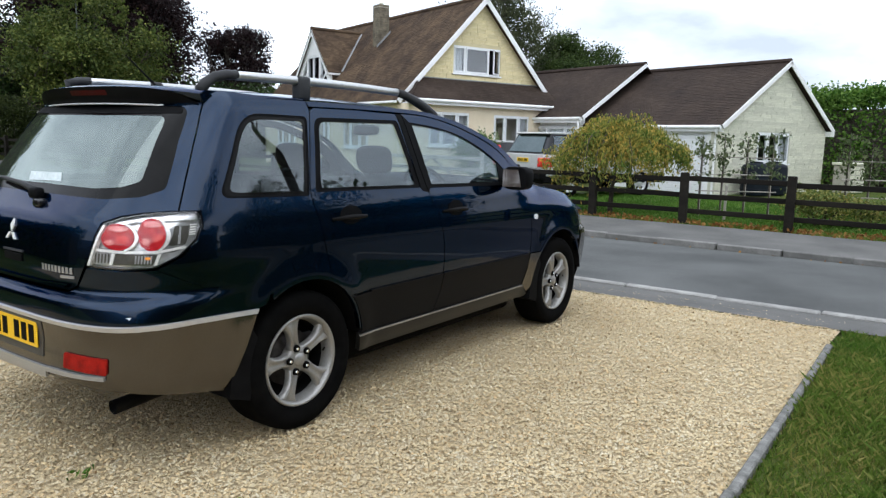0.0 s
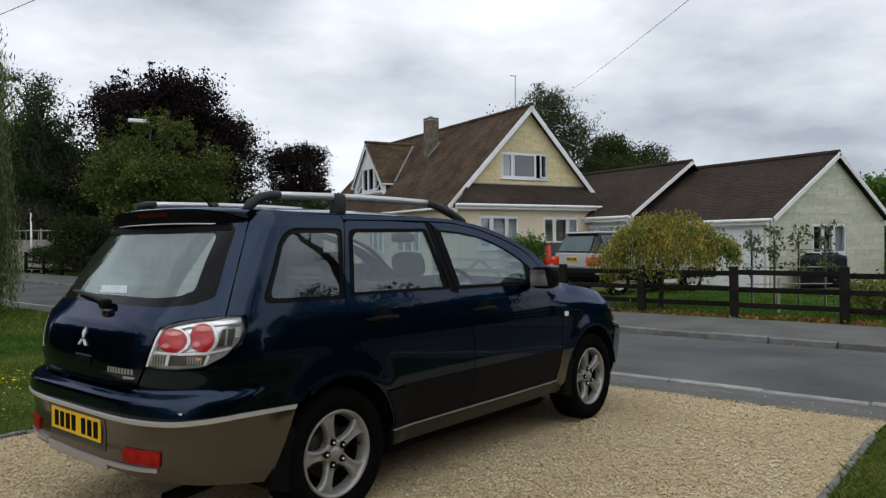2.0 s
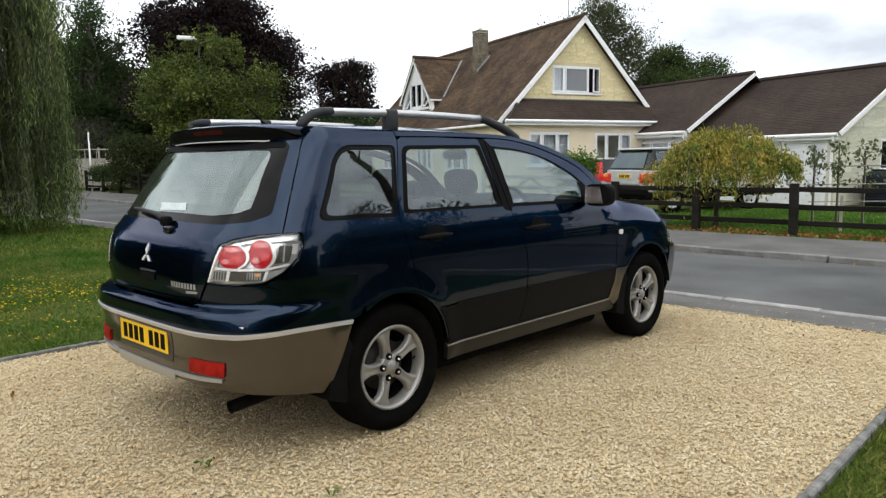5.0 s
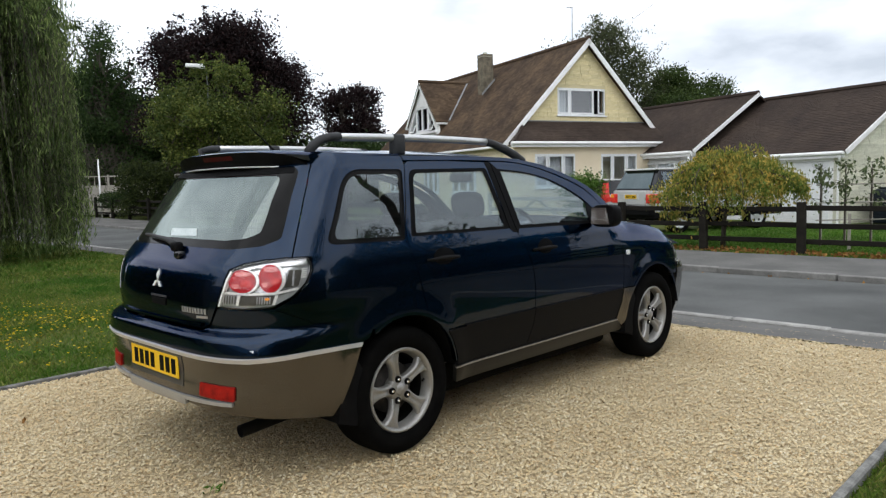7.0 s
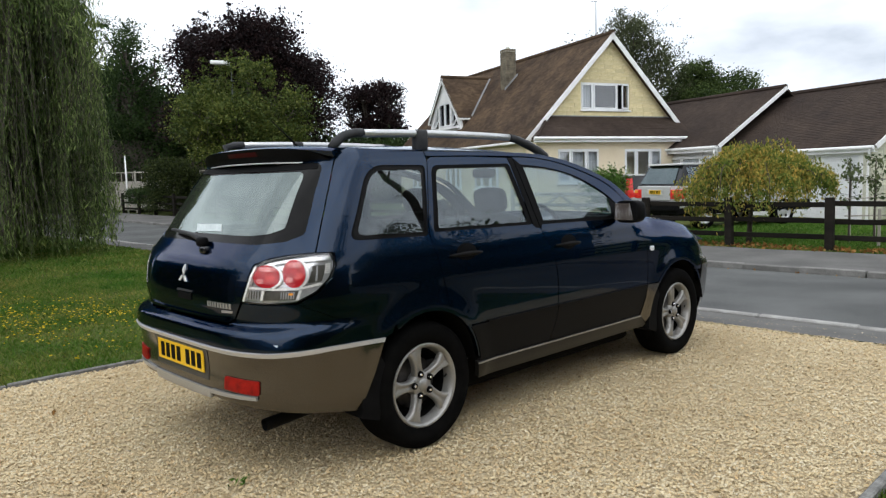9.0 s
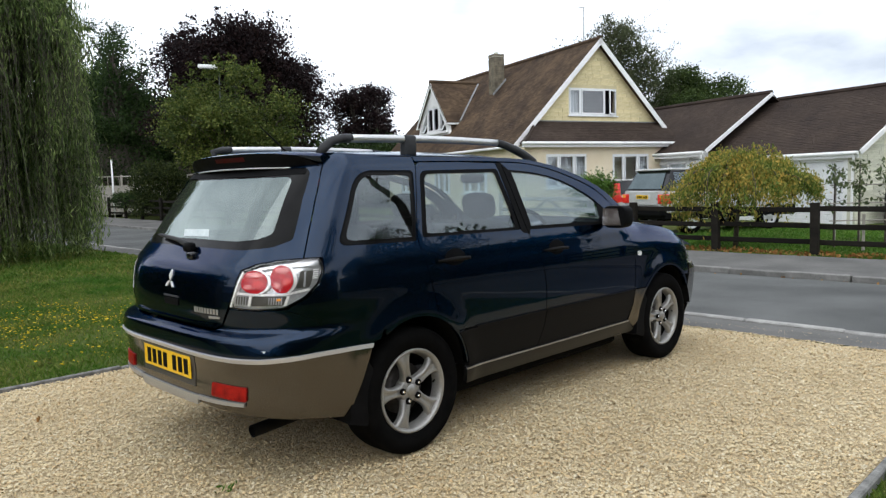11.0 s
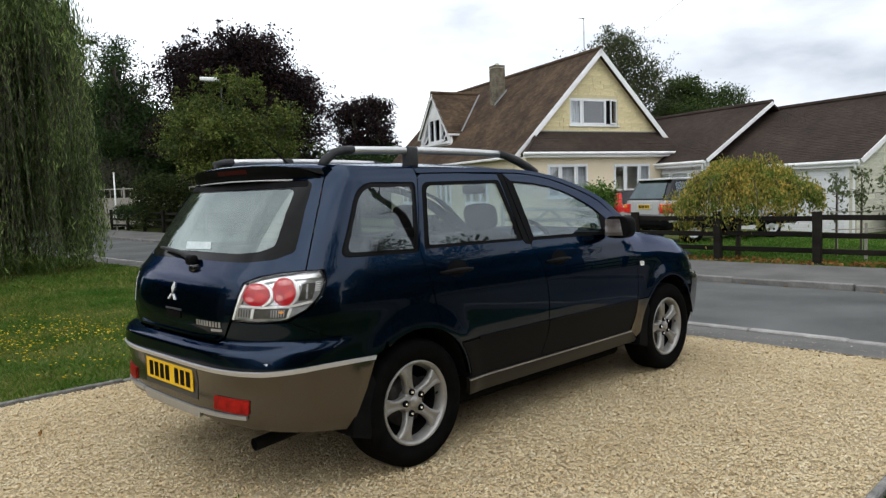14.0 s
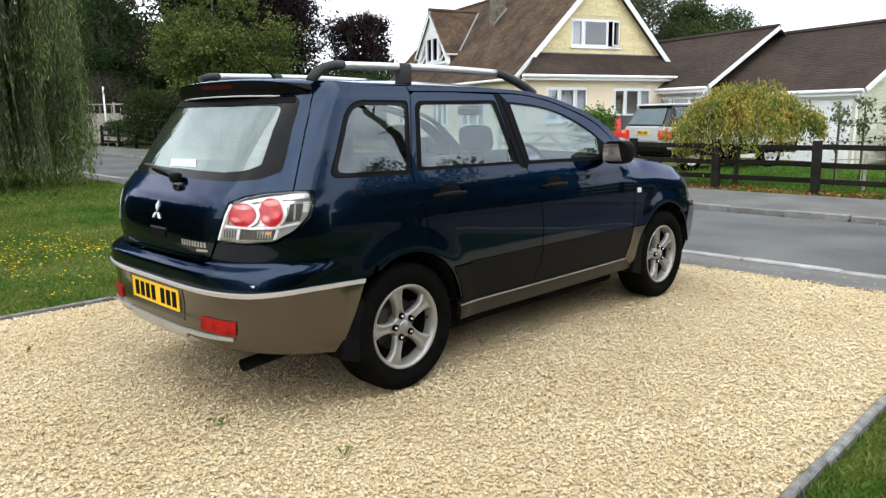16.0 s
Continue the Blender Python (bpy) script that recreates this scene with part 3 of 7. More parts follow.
def car_point(t, z, side=1, lift=0.0):
    """The body's skin. t runs from the middle of the tail round the right side to the nose, and past 0 or the nose to the left side."""
    s = -1.0 if t >= 0 else 1.0
    t = abs(t)
    if t > T_END:
        t, s = 2 * T_END - t, -s
    u = U0 + t
    b = half_w(z) + lift
    if u < XS:
        a, b2 = XS - rear_x(z) + lift, b
        phi = (u - U0) / ARC * math.pi / 2
        c, d = math.cos(phi), math.sin(phi)
        k = 3.55 + 0.65 * min(1, max(0, (0.76 - z) / 0.12)) + 0.15 * min(1, max(0, (z - 1.0) / 0.25))
        r = (abs(c / a) ** k + abs(d / b2) ** k) ** (-1 / k)
        x, y = XS - r * c, r * d
    elif u > XF:
        b2 = b - 0.02
        a = front_x(z) - XF + lift
        phi = (XF + ARC - u) / ARC * math.pi / 2
        c, d = math.cos(phi), math.sin(phi)
        k = 2.7 + 0.6 * min(1, max(0, (0.72 - z) / 0.06))
        r = (abs(c / a) ** k + abs(d / b2) ** k) ** (-1 / k)
        x, y = XF + r * c, r * d
    else:
        x, y = u, b - 0.02 * max(0.0, (u - 1.3) / 1.45) ** 2
    for hx in (0.0, WHEELBASE):
        q = math.hypot(x - hx, z - HUB_Z)
        if z < 0.95:
            y += 0.015 * math.exp(-((q - 0.40) / 0.075) ** 2) * min(1, (y / 0.8) ** 6)
    if 2.0 < x and z < 1.1:
        top = bonnet_edge(min(x, 3.4))
        y -= 0.06 * min(1.3, max(0.0, (z - top + 0.17) / 0.17)) ** 2.2 * min(1, (x - 2.0) / 0.3)
    y += -0.002 * math.exp(-((z - 0.975) / 0.025) ** 2) * (1 if u > XS else max(0, 1 - (XS - u) / 0.3))
    return Vector((x, s * y, z))


def t_x(x, z):
    if XS <= x <= XF:
        return x - U0
    lo, hi = (0.0, ARC) if x < XS else (XF - U0, T_END)
    for _ in range(30):
        mid = (lo + hi) / 2
        if car_point(mid, z).x < x:
            lo = mid
        else:
            hi = mid
    return lo


def t_y(y, z):
    """t on the tail at a distance y from the middle."""
    lo, hi = 0.0, ARC
    for _ in range(30):
        mid = (lo + hi) / 2
        if abs(car_point(mid, z).y) < y:
            lo = mid
        else:
            hi = mid
    return lo


def arch(hx, r, a0, a1, n=14):
    return [(hx + r * math.cos(radians(a0 + (a1 - a0) * i / n)), HUB_Z + r * math.sin(radians(a0 + (a1 - a0) * i / n))) for i in range(n + 1)]


def skin(name, outline, material, parent, holes=(), lift=0.0, thick=0.018, cell=0.05, label="", side=1, point=None, smooth=True):
    """A panel of the body: a flat outline with holes, cut into a fine grid, laid on the skin and given folded edges."""
    point = point or car_point
    bm = bmesh.new()
    edges = []
    for loop in (outline, *holes):
        loop = [p for i, p in enumerate(loop) if math.dist(p, loop[i - 1]) > 2e-4]
        vs = [bm.verts.new((side * p[0], p[1], 0)) for p in loop]
        edges += [bm.edges.new((vs[i], vs[(i + 1) % len(vs)])) for i in range(len(vs))]
    bmesh.ops.triangle_fill(bm, use_beauty=True, use_dissolve=False, edges=edges)
    xs = [v.co.x for v in bm.verts]
    zs = [v.co.y for v in bm.verts]
    for axis, lo, hi in ((0, min(xs), max(xs)), (1, min(zs), max(zs))):
        step = cell if axis == 0 else cell * 0.8
        k = math.floor(lo / step) + 1
        while k * step < hi:
            co, no = [0, 0, 0], [0, 0, 0]
            co[axis], no[axis] = k * step, 1
            bmesh.ops.bisect_plane(bm, geom=bm.verts[:] + bm.edges[:] + bm.faces[:], dist=1e-5, plane_co=co, plane_no=no)
            k += 1
    bmesh.ops.dissolve_limit(bm, angle_limit=0.001, verts=[], edges=[])
    normals = {}
    flip = None
    for v in bm.verts:
        t, z = v.co.x, v.co.y
        p = point(t, z)
        e = 2e-3
        n = (point(t + e, z) - point(t - e, z)).cross(point(t, z + e) - point(t, z - e)).normalized()
        if n.dot(p - Vector((1.2, 0, 0.7))) < 0:
            n = -n
        v.co = p + n * lift
        normals[v] = n
    bm.normal_update()
    for f in bm.faces:
        if f.normal.dot(normals[f.verts[0]]) < 0:
            f.normal_flip()
    border = [e for e in bm.edges if len(e.link_faces) == 1]
    if thick:
        ret = bmesh.ops.extrude_edge_only(bm, edges=border)
        new_v = [g for g in ret["geom"] if isinstance(g, bmesh.types.BMVert)]
        for nv in new_v:
            for e in nv.link_edges:
                o = e.other_vert(nv)
                if o in normals and o not in new_v:
                    nv.co -= normals[o] * thick
                    break
        for e in border:
            e.smooth = False
    bm.normal_update()
    bm.verts.index_update()
    table = {v.index: n for v, n in normals.items()}
    top = [all(v in normals for v in f.verts) for f in bm.faces]
    me = bpy.data.meshes.new(name)
    bm.to_mesh(me)
    bm.free()
    ob = link_mesh(name, me, material, parent, label, smooth=True)
    split = []
    for poly, is_top in zip(me.polygons, top):
        for li in poly.loop_indices:
            split.append(tuple(table[me.loops[li].vertex_index]) if is_top else tuple(poly.normal))
    me.normals_split_custom_set(split)
    return ob


def X(*pts):
    """(x, z) points of the side as (t, z)."""
    return [(t_x(x, z), z) for x, z in pts]


def Y(*pts):
    """(y, z) points of the tail as (t, z)."""
    return [(t_y(abs(y), z) * (1 if y >= 0 else -1), z) for y, z in pts]


def oval(ct, cz, ra, rb, n=24):
    return [(ct + ra * math.cos(a), cz + rb * math.sin(a)) for a in np.linspace(0, 2 * math.pi, n, endpoint=False)]


def inset(loop, kt, kz):
    c = np.mean(loop, axis=0)
    return [tuple(c + (np.array(p) - c) * np.array((kt, kz))) for p in loop]


car = thing("estate_car", label="dark blue metallic estate car with grey lower cladding, parked on gravel", category="car")
G = 0.003
lamp_edge = [(0.478, 0.847), (0.503, 0.927), (0.516, 0.970), (0.534, 1.014), (0.596, 1.041), (0.671, 1.057), (0.756, 1.065), (0.832, 1.064), (0.840, 1.012), (0.818, 0.953), (0.768, 0.894), (0.694, 0.850), (0.594, 0.843)]
lamp_outline = rounded(lamp_edge, 0.012, 3)
d_gap = [(0.774, 1.070), (0.805, 1.195), (0.842, 1.322), (0.888, 1.452), (0.918, 1.515), (0.945, 1.556)]

# quarter panels, doors, wings: built for the right side and mirrored
q_win = rounded(X((0.140, 1.464), (-0.25, 1.466), (-0.435, 1.112), (0.056, 1.100)), [0.03, 0.11, 0.05, 0.02], 6)
quarter = X(*smooth_line([(0.135, 0.82), (0.10, 0.97), (0.065, 1.11), (0.11, 1.30), (0.165, 1.49)], 4)) + X((0.168, 1.545), (-0.15, 1.548)) + d_gap[::-1] + [(0.842, 1.069), (0.847, 1.010), (0.825, 0.950), (0.775, 0.889), (0.702, 0.843)] + X((-0.52, 0.757), (-0.30, 0.757)) + X(*arch(0, 0.405, 120, 67, 10))
rd_win = rounded(X((0.185, 1.462), (0.815, 1.468), (0.905, 1.105), (0.10, 1.115)), [0.05, 0.02, 0.02, 0.02], 5)
rear_gap = smooth_line([(0.17, 1.49), (0.116, 1.30), (0.071, 1.11), (0.106, 0.97), (0.141, 0.82), (0.163, 0.70)], 4)
b_gap = smooth_line([(0.862, 1.50), (0.905, 1.30), (0.965, 1.08), (1.045, 0.95), (1.095, 0.78), (1.10, 0.598)], 4)
rear_door = X((0.20, 1.505), (0.5, 1.508), *b_gap, *arch(0, 0.405, 42, 66, 6), *rear_gap[::-1])
fd_win_top = smooth_line([(0.915, 1.462), (1.19, 1.438), (1.44, 1.385), (1.70, 1.28), (1.88, 1.165)], 5)
fd_win = X(*fd_win_top, (1.90, 1.12), (1.86, 1.085), (0.99, 1.10))
front_gap = smooth_line([(2.045, 1.11), (2.075, 1.02), (2.14, 0.90), (2.165, 0.78), (2.165, 0.598)], 4)
door_top = smooth_line([(0.87, 1.505), (1.14, 1.492), (1.45, 1.43), (1.80, 1.31), (2.045, 1.13)], 5)
front_door = X(*door_top, *front_gap, *[(x + 0.007, z) for x, z in b_gap[::-1]])
cant = X((0.175, 1.536), (0.7, 1.538), *smooth_line([(1.0, 1.532), (1.2, 1.515), (1.48, 1.462), (1.83, 1.345), (2.06, 1.20), (2.24, 1.085)], 4), *smooth_line([(2.06, 1.09), (2.05, 1.125), (1.805, 1.318), (1.455, 1.438), (1.14, 1.499), (0.88, 1.512), (0.5, 1.515), (0.175, 1.512)], 4))
wing = X((2.06, 1.085), (2.24, 1.075), *[(x, bonnet_edge(x) - 0.008) for x in (2.44, 2.6, 2.72, 2.85, 2.98)], (3.02, 0.88), (3.03, 0.72), (3.02, 0.62), *arch(WHEELBASE, 0.41, 46, 138, 14), (2.30, 0.598), *[(x + 0.007, z) for x, z in front_gap[::-1]])
for side in (1, -1):
    q = skin("quarter_panel", quarter, "blue", car, [q_win], side=side)
    skin("quarter_window", [tuple(np.mean(q_win, axis=0) + (np.array(p) - np.mean(q_win, axis=0)) * np.array((0.87, 0.87))) for p in q_win], "glass", car, lift=-0.006, thick=0, side=side, label="tinted fixed side glass")
    c = np.mean(q_win, axis=0)
    small = [tuple(c + (np.array(p) - c) * np.array((0.87, 0.87))) for p in q_win]
    seal = [tuple(c + (np.array(p) - c) * np.array((0.955, 0.95))) for p in q_win]
    skin("window_seal", q_win, "black", car, [seal], lift=-0.002, thick=0.004, side=side)
    skin("window_border", seal, "frit", car, [small], lift=-0.004, thick=0, side=side)
    door = skin("rear_door", rear_door, "blue", car, [rd_win], side=side)
    c = np.mean(rd_win, axis=0)
    small = [tuple(c + (np.array(p) - c) * np.array((0.905, 0.90))) for p in rd_win]
    skin("window_frame", rd_win, "black", door, [small], lift=-0.002, thick=0.004, side=side)
    skin("door_glass", small, "glass", door, lift=-0.009, thick=0, side=side)
    skin("pillar_trim", X((0.822, 1.50), (0.862, 1.50), *b_gap[1:9], (0.93, 1.085), (0.905, 1.105)), "black", door, lift=0.003, thick=0.004, side=side)
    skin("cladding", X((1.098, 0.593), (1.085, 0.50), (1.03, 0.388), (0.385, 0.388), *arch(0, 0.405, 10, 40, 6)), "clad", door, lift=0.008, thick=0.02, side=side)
    door2 = skin("front_door", front_door, "blue", car, [fd_win], side=side)
    c = np.mean(fd_win, axis=0)
    small = [tuple(c + (np.array(p) - c) * np.array((0.945, 0.905))) for p in fd_win]
    skin("window_frame", fd_win, "black", door2, [small], lift=-0.002, thick=0.004, side=side)
    skin("door_glass", small, "glass", door2, lift=-0.009, thick=0, side=side)
    skin("pillar_trim", X((0.870, 1.50), (0.915, 1.462), (0.99, 1.10), (0.975, 1.075), *[(x + 0.007, z) for x, z in b_gap[8:0:-1]]), "black", door2, lift=0.003, thick=0.004, side=side)
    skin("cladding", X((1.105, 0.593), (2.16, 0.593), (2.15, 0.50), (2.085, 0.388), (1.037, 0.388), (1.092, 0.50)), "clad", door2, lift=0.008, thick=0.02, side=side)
    skin("arch_lip", X(*arch(0, 0.411, 12, 122, 24), *arch(0, 0.392, 122, 12, 24)), "blue", car, lift=0.004, thick=0.03, side=side)
    skin("arch_lip", X(*arch(WHEELBASE, 0.416, 30, 140, 24), *arch(WHEELBASE, 0.397, 140, 30, 24)), "blue", car, lift=0.004, thick=0.03, side=side)
    skin("side_moulding", X((0.46, 0.602), (1.095, 0.602), (1.095, 0.591), (0.46, 0.589)), "clad", door, lift=0.011, thick=0.01, side=side)
    skin("side_moulding", X((1.106, 0.602), (2.155, 0.598), (2.155, 0.588), (1.106, 0.591)), "clad", door2, lift=0.011, thick=0.01, side=side)
    skin("cant_rail", cant, "blue", car, side=side)
    skin("front_wing", wing, "blue", car, side=side)
    skin("wing_cladding", X((2.167, 0.593), (2.315, 0.593), *arch(WHEELBASE, 0.41, 141, 180, 6), (2.21, 0.30), (2.10, 0.38), (2.157, 0.50)), "bronze", car, lift=0.009, thick=0.02, side=side)
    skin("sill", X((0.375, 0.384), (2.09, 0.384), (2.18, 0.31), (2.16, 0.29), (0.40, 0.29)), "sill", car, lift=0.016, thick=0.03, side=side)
    skin("sill_strip", X((0.375, 0.382), (2.090, 0.382), (2.10, 0.374), (0.377, 0.374)), "alloy", car, lift=0.020, thick=0.01, side=side)
    lamp = skin("tail_lamp", lamp_outline, "lamp_silver", car, lift=-0.024, thick=0.026, side=side, label="clear tail lamp with two round red lenses")
    skin("lamp_rim", lamp_outline, "black_gloss", lamp, [inset(lamp_outline, 0.965, 0.955)], lift=0.001, thick=0.012, cell=0.04, side=side)
    for ct, cz, ra, rb in ((0.581, 0.969, 0.055, 0.052), (0.688, 0.981, 0.042, 0.064)):
        skin("red_lens", oval(ct, cz, ra, rb), "red", lamp, lift=-0.008, thick=0.018, cell=0.012, side=side)
        skin("lens_band", oval(ct + 0.004, cz + rb * 0.62, ra * 0.62, rb * 0.20), "pink_lens", lamp, lift=-0.006, thick=0.003, cell=0.02, side=side)
        skin("bulb_reflector", oval(ct + ra * 0.38, cz - rb * 0.18, ra * 0.40, rb * 0.28), "red_bright", lamp, lift=-0.006, thick=0.004, cell=0.02, side=side)
        skin("bulb_reflector", oval(ct - ra * 0.42, cz - rb * 0.42, ra * 0.30, rb * 0.22), "pink_lens", lamp, lift=-0.006, thick=0.004, cell=0.02, side=side)
        arc = [(ct + (ra + 0.014) * math.cos(a), cz + (rb + 0.006) * math.sin(a)) for a in np.linspace(-1.15, 1.15, 12)] + [(ct + (ra + 0.003) * math.cos(a), cz + (rb + 0.001) * math.sin(a)) for a in np.linspace(1.15, -1.15, 12)]
        skin("lamp_ring", arc, "white_bezel", lamp, lift=-0.005, thick=0.014, cell=0.03, side=side)
    skin("edge_strip", [(0.484, 0.853), (0.507, 0.929), (0.520, 0.970), (0.538, 1.011), (0.546, 1.010), (0.528, 0.968), (0.515, 0.928), (0.493, 0.853)], "white_bezel", lamp, lift=0.002, thick=0.02, cell=0.03, side=side)
    skin("top_reflector", [(0.548, 1.018), (0.596, 1.030), (0.671, 1.047), (0.756, 1.053), (0.826, 1.053), (0.826, 1.034), (0.742, 1.034), (0.64, 1.030), (0.60, 1.018), (0.56, 1.004)], "lamp_silver", lamp, lift=-0.010, thick=0.008, cell=0.03, side=side)
    skin("reversing_lens", rounded([(0.491, 0.907), (0.566, 0.906), (0.556, 0.861), (0.486, 0.860)], 0.004), "lamp_silver", lamp, lift=-0.009, thick=0.01, cell=0.03, side=side, label="ribbed clear reversing lens")
    for k in range(6):
        t0 = 0.494 + k * 0.0115
        skin("lens_rib", [(t0, 0.866), (t0 + 0.0045, 0.866), (t0 + 0.0075, 0.902), (t0 + 0.003, 0.902)], "smoke", lamp, lift=-0.0075, thick=0.002, cell=0.05, side=side)
    skin("lower_lens", rounded([(0.578, 0.905), (0.704, 0.903), (0.690, 0.862), (0.569, 0.860)], 0.004), "smoke", lamp, lift=-0.010, thick=0.01, cell=0.03, side=side, label="dim ribbed lower lens")
    for k in range(6):
        t0 = 0.636 + k * 0.009
        skin("lens_rib", [(t0, 0.866), (t0 + 0.005, 0.866), (t0 + 0.008, 0.899), (t0 + 0.003, 0.899)], "lamp_silver", lamp, lift=-0.007, thick=0.003, cell=0.05, side=side)
    skin("amber_bulb", oval(0.676, 0.889, 0.009, 0.006, 12), "amber", lamp, lift=-0.004, thick=0.003, cell=0.05, side=side)
    skin("corner_reflector", rounded([(0.716, 0.902), (0.785, 0.921), (0.762, 0.897), (0.705, 0.862)], 0.004), "lamp_silver", lamp, lift=-0.009, thick=0.008, cell=0.03, side=side)
    skin("turn_lens", rounded([(0.757, 1.016), (0.806, 1.014), (0.800, 0.975), (0.788, 0.938), (0.737, 0.936), (0.750, 0.975)], 0.006), "smoke", lamp, lift=-0.016, thick=0.006, cell=0.03, side=side)
    skin("turn_reflector", [(0.772, 1.012), (0.778, 1.012), (0.772, 0.942), (0.764, 0.942)], "lamp_silver", lamp, lift=-0.013, thick=0.004, cell=0.03, side=side)
    skin("lamp_divider", [(0.501, 0.911), (0.503, 0.922), (0.611, 0.916), (0.708, 0.918), (0.782, 0.934), (0.790, 0.930), (0.785, 0.924), (0.708, 0.908), (0.611, 0.906)], "white_bezel", lamp, lift=-0.005, thick=0.014, cell=0.03, side=side)
    skin("cell_divider", [(0.558, 0.860), (0.568, 0.860), (0.578, 0.906), (0.567, 0.906)], "white_bezel", lamp, lift=-0.006, thick=0.012, cell=0.03, side=side)
    skin("cell_divider", [(0.692, 0.860), (0.702, 0.862), (0.716, 0.906), (0.705, 0.905)], "white_bezel", lamp, lift=-0.006, thick=0.012, cell=0.03, side=side)
    for k in range(5):
        z0 = 0.976 + k * 0.0095
        skin("lens_rib", [(0.800 + k * 0.0015, z0), (0.820 + k * 0.0015, z0 + 0.001), (0.820 + k * 0.0015, z0 + 0.006), (0.800 + k * 0.0015, z0 + 0.005)], "white_bezel", lamp, lift=-0.012, thick=0.006, cell=0.05, side=side)
    skin("lens_cover", lamp_outline, "clear", lamp, lift=0.004, thick=0, side=side)
    head = skin("headlamp", rounded(X((3.03, 0.875), (3.25, 0.83), (3.36, 0.78), (3.36, 0.70), (3.035, 0.70)), 0.02), "chrome", car, lift=-0.01, thick=0.02, side=side)
    skin("lens_cover", rounded(X((3.03, 0.878), (3.25, 0.833), (3.36, 0.783), (3.36, 0.698), (3.035, 0.698)), 0.02), "clear", head, lift=0.004, thick=0, side=side)
    skin("repeater_lamp", rounded(X((2.203, 0.866), (2.252, 0.863), (2.252, 0.836), (2.203, 0.839)), 0.013), "clear", car, lift=0.008, thick=0.01, cell=0.02, side=side)
    skin("repeater_base", rounded(X((2.200, 0.869), (2.255, 0.866), (2.255, 0.833), (2.200, 0.836)), 0.015), "white_paint", car, lift=0.004, thick=0.006, cell=0.02, side=side)

# tail: bumper, tailgate, glass
def both(right):
    """A right-hand edge and its mirror as one closed outline; the edge runs from the lower middle round to the upper middle."""
    return list(right) + [(-t, z) for t, z in reversed(right) if t > 1e-6]


bumper_low = both([(0.0, 0.382), (0.272, 0.382), (0.45, 0.372), (0.596, 0.360), (0.78, 0.325), (0.905, 0.302), (0.93, 0.34), (0.988, 0.48), (1.026, 0.617), (0.81, 0.622), (0.61, 0.611), (0.42, 0.611), (0.0, 0.612)])
skin("rear_bumper", bumper_low, "bronze", car, lift=0.004, thick=0.025, label="grey-bronze lower rear bumper")
skin("bumper_strip", both([(0.0, 0.613), (0.42, 0.612), (0.61, 0.612), (0.81, 0.623), (1.026, 0.618), (1.033, 0.637), (0.81, 0.642), (0.61, 0.632), (0.42, 0.632), (0.0, 0.633)]), "silver_trim", car, lift=0.009, thick=0.012)
skin("bumper_top", both([(0.0, 0.634), (0.42, 0.633), (0.61, 0.633), (0.81, 0.643), (1.033, 0.638)] + X((-0.245, 0.65), (-0.222, 0.69), (-0.205, 0.755), (-0.30, 0.755), (-0.52, 0.755)) + [(0.700, 0.841), (0.600, 0.836), (0.482, 0.840), (0.437, 0.754), (0.395, 0.734), (0.2, 0.734), (0.0, 0.735)]), "blue", car, thick=0.03, cell=0.018)
skin("bumper_lip", both([(0.0, 0.368), (0.282, 0.371), (0.292, 0.415), (0.0, 0.412)]), "lip", car, lift=0.014, thick=0.02)
skin("plate_recess", both(Y((0.0, 0.452), (0.29, 0.452), (0.30, 0.603), (0.0, 0.603))), "recess", car, lift=0.0065, thick=0.004)
hatch_side = [(0.395, 0.742), (0.432, 0.764), (0.471, 0.846), (0.497, 0.928), (0.510, 0.972), (0.528, 1.019), (0.592, 1.047), (0.668, 1.063), (0.747, 1.070)] + [(t - 0.006, z) for t, z in d_gap]
glass_hole = rounded(both([(0.0, 1.106), (0.30, 1.104), (0.517, 1.103), (0.655, 1.118), (0.735, 1.150), (0.79, 1.339), (0.842, 1.462), (0.83, 1.484), (0.0, 1.486)]), 0.015, 3)
hatch = skin("tailgate", both([(0.0, 0.741), (0.25, 0.741)] + hatch_side + [(0.0, 1.556)]), "blue", car, [glass_hole])
c = np.array((0.0, 1.29))
small = rounded([tuple(c + (np.array(p) - c) * np.array((0.885, 0.79))) for p in glass_hole], 0.035, 4)
skin("rear_window", small, "rear_glass", hatch, lift=-0.004, thick=0, label="reflective rear window")
skin("window_border", glass_hole, "frit", hatch, [small], lift=-0.004, thick=0)
# black strip that paints the spoiler's shade onto the top of the glass
skin("shade_band", rounded(both([(0.0, 1.452), (0.60, 1.452), (0.815, 1.456), (0.828, 1.476), (0.81, 1.482), (0.0, 1.484)]), 0.008, 3), "black", hatch, lift=-0.0015, thick=0, label="black band for the spoiler's shade on the glass")
skin("window_sticker", [(-0.15, 1.150), (0.185, 1.156), (0.142, 1.191), (-0.20, 1.186)], "sticker", hatch, lift=-0.002, thick=0, label="pale paper sticker on the glass")
skin("latch_plate", rounded([(-0.05, 0.822), (0.095, 0.820), (0.10, 0.852), (-0.05, 0.854)], 0.006), "black", hatch, lift=0.004, thick=0.008, cell=0.03)
skin("latch_chrome", [(-0.055, 0.860), (0.108, 0.860), (0.108, 0.869), (-0.055, 0.869)], "rail_foot", hatch, lift=0.006, thick=0.008, cell=0.03)
skin("hatch_lip", both([(0.0, 0.747), (0.25, 0.747), (0.385, 0.750), (0.40, 0.768), (0.25, 0.760), (0.0, 0.759)]), "blue", hatch, lift=0.012, thick=0.014)

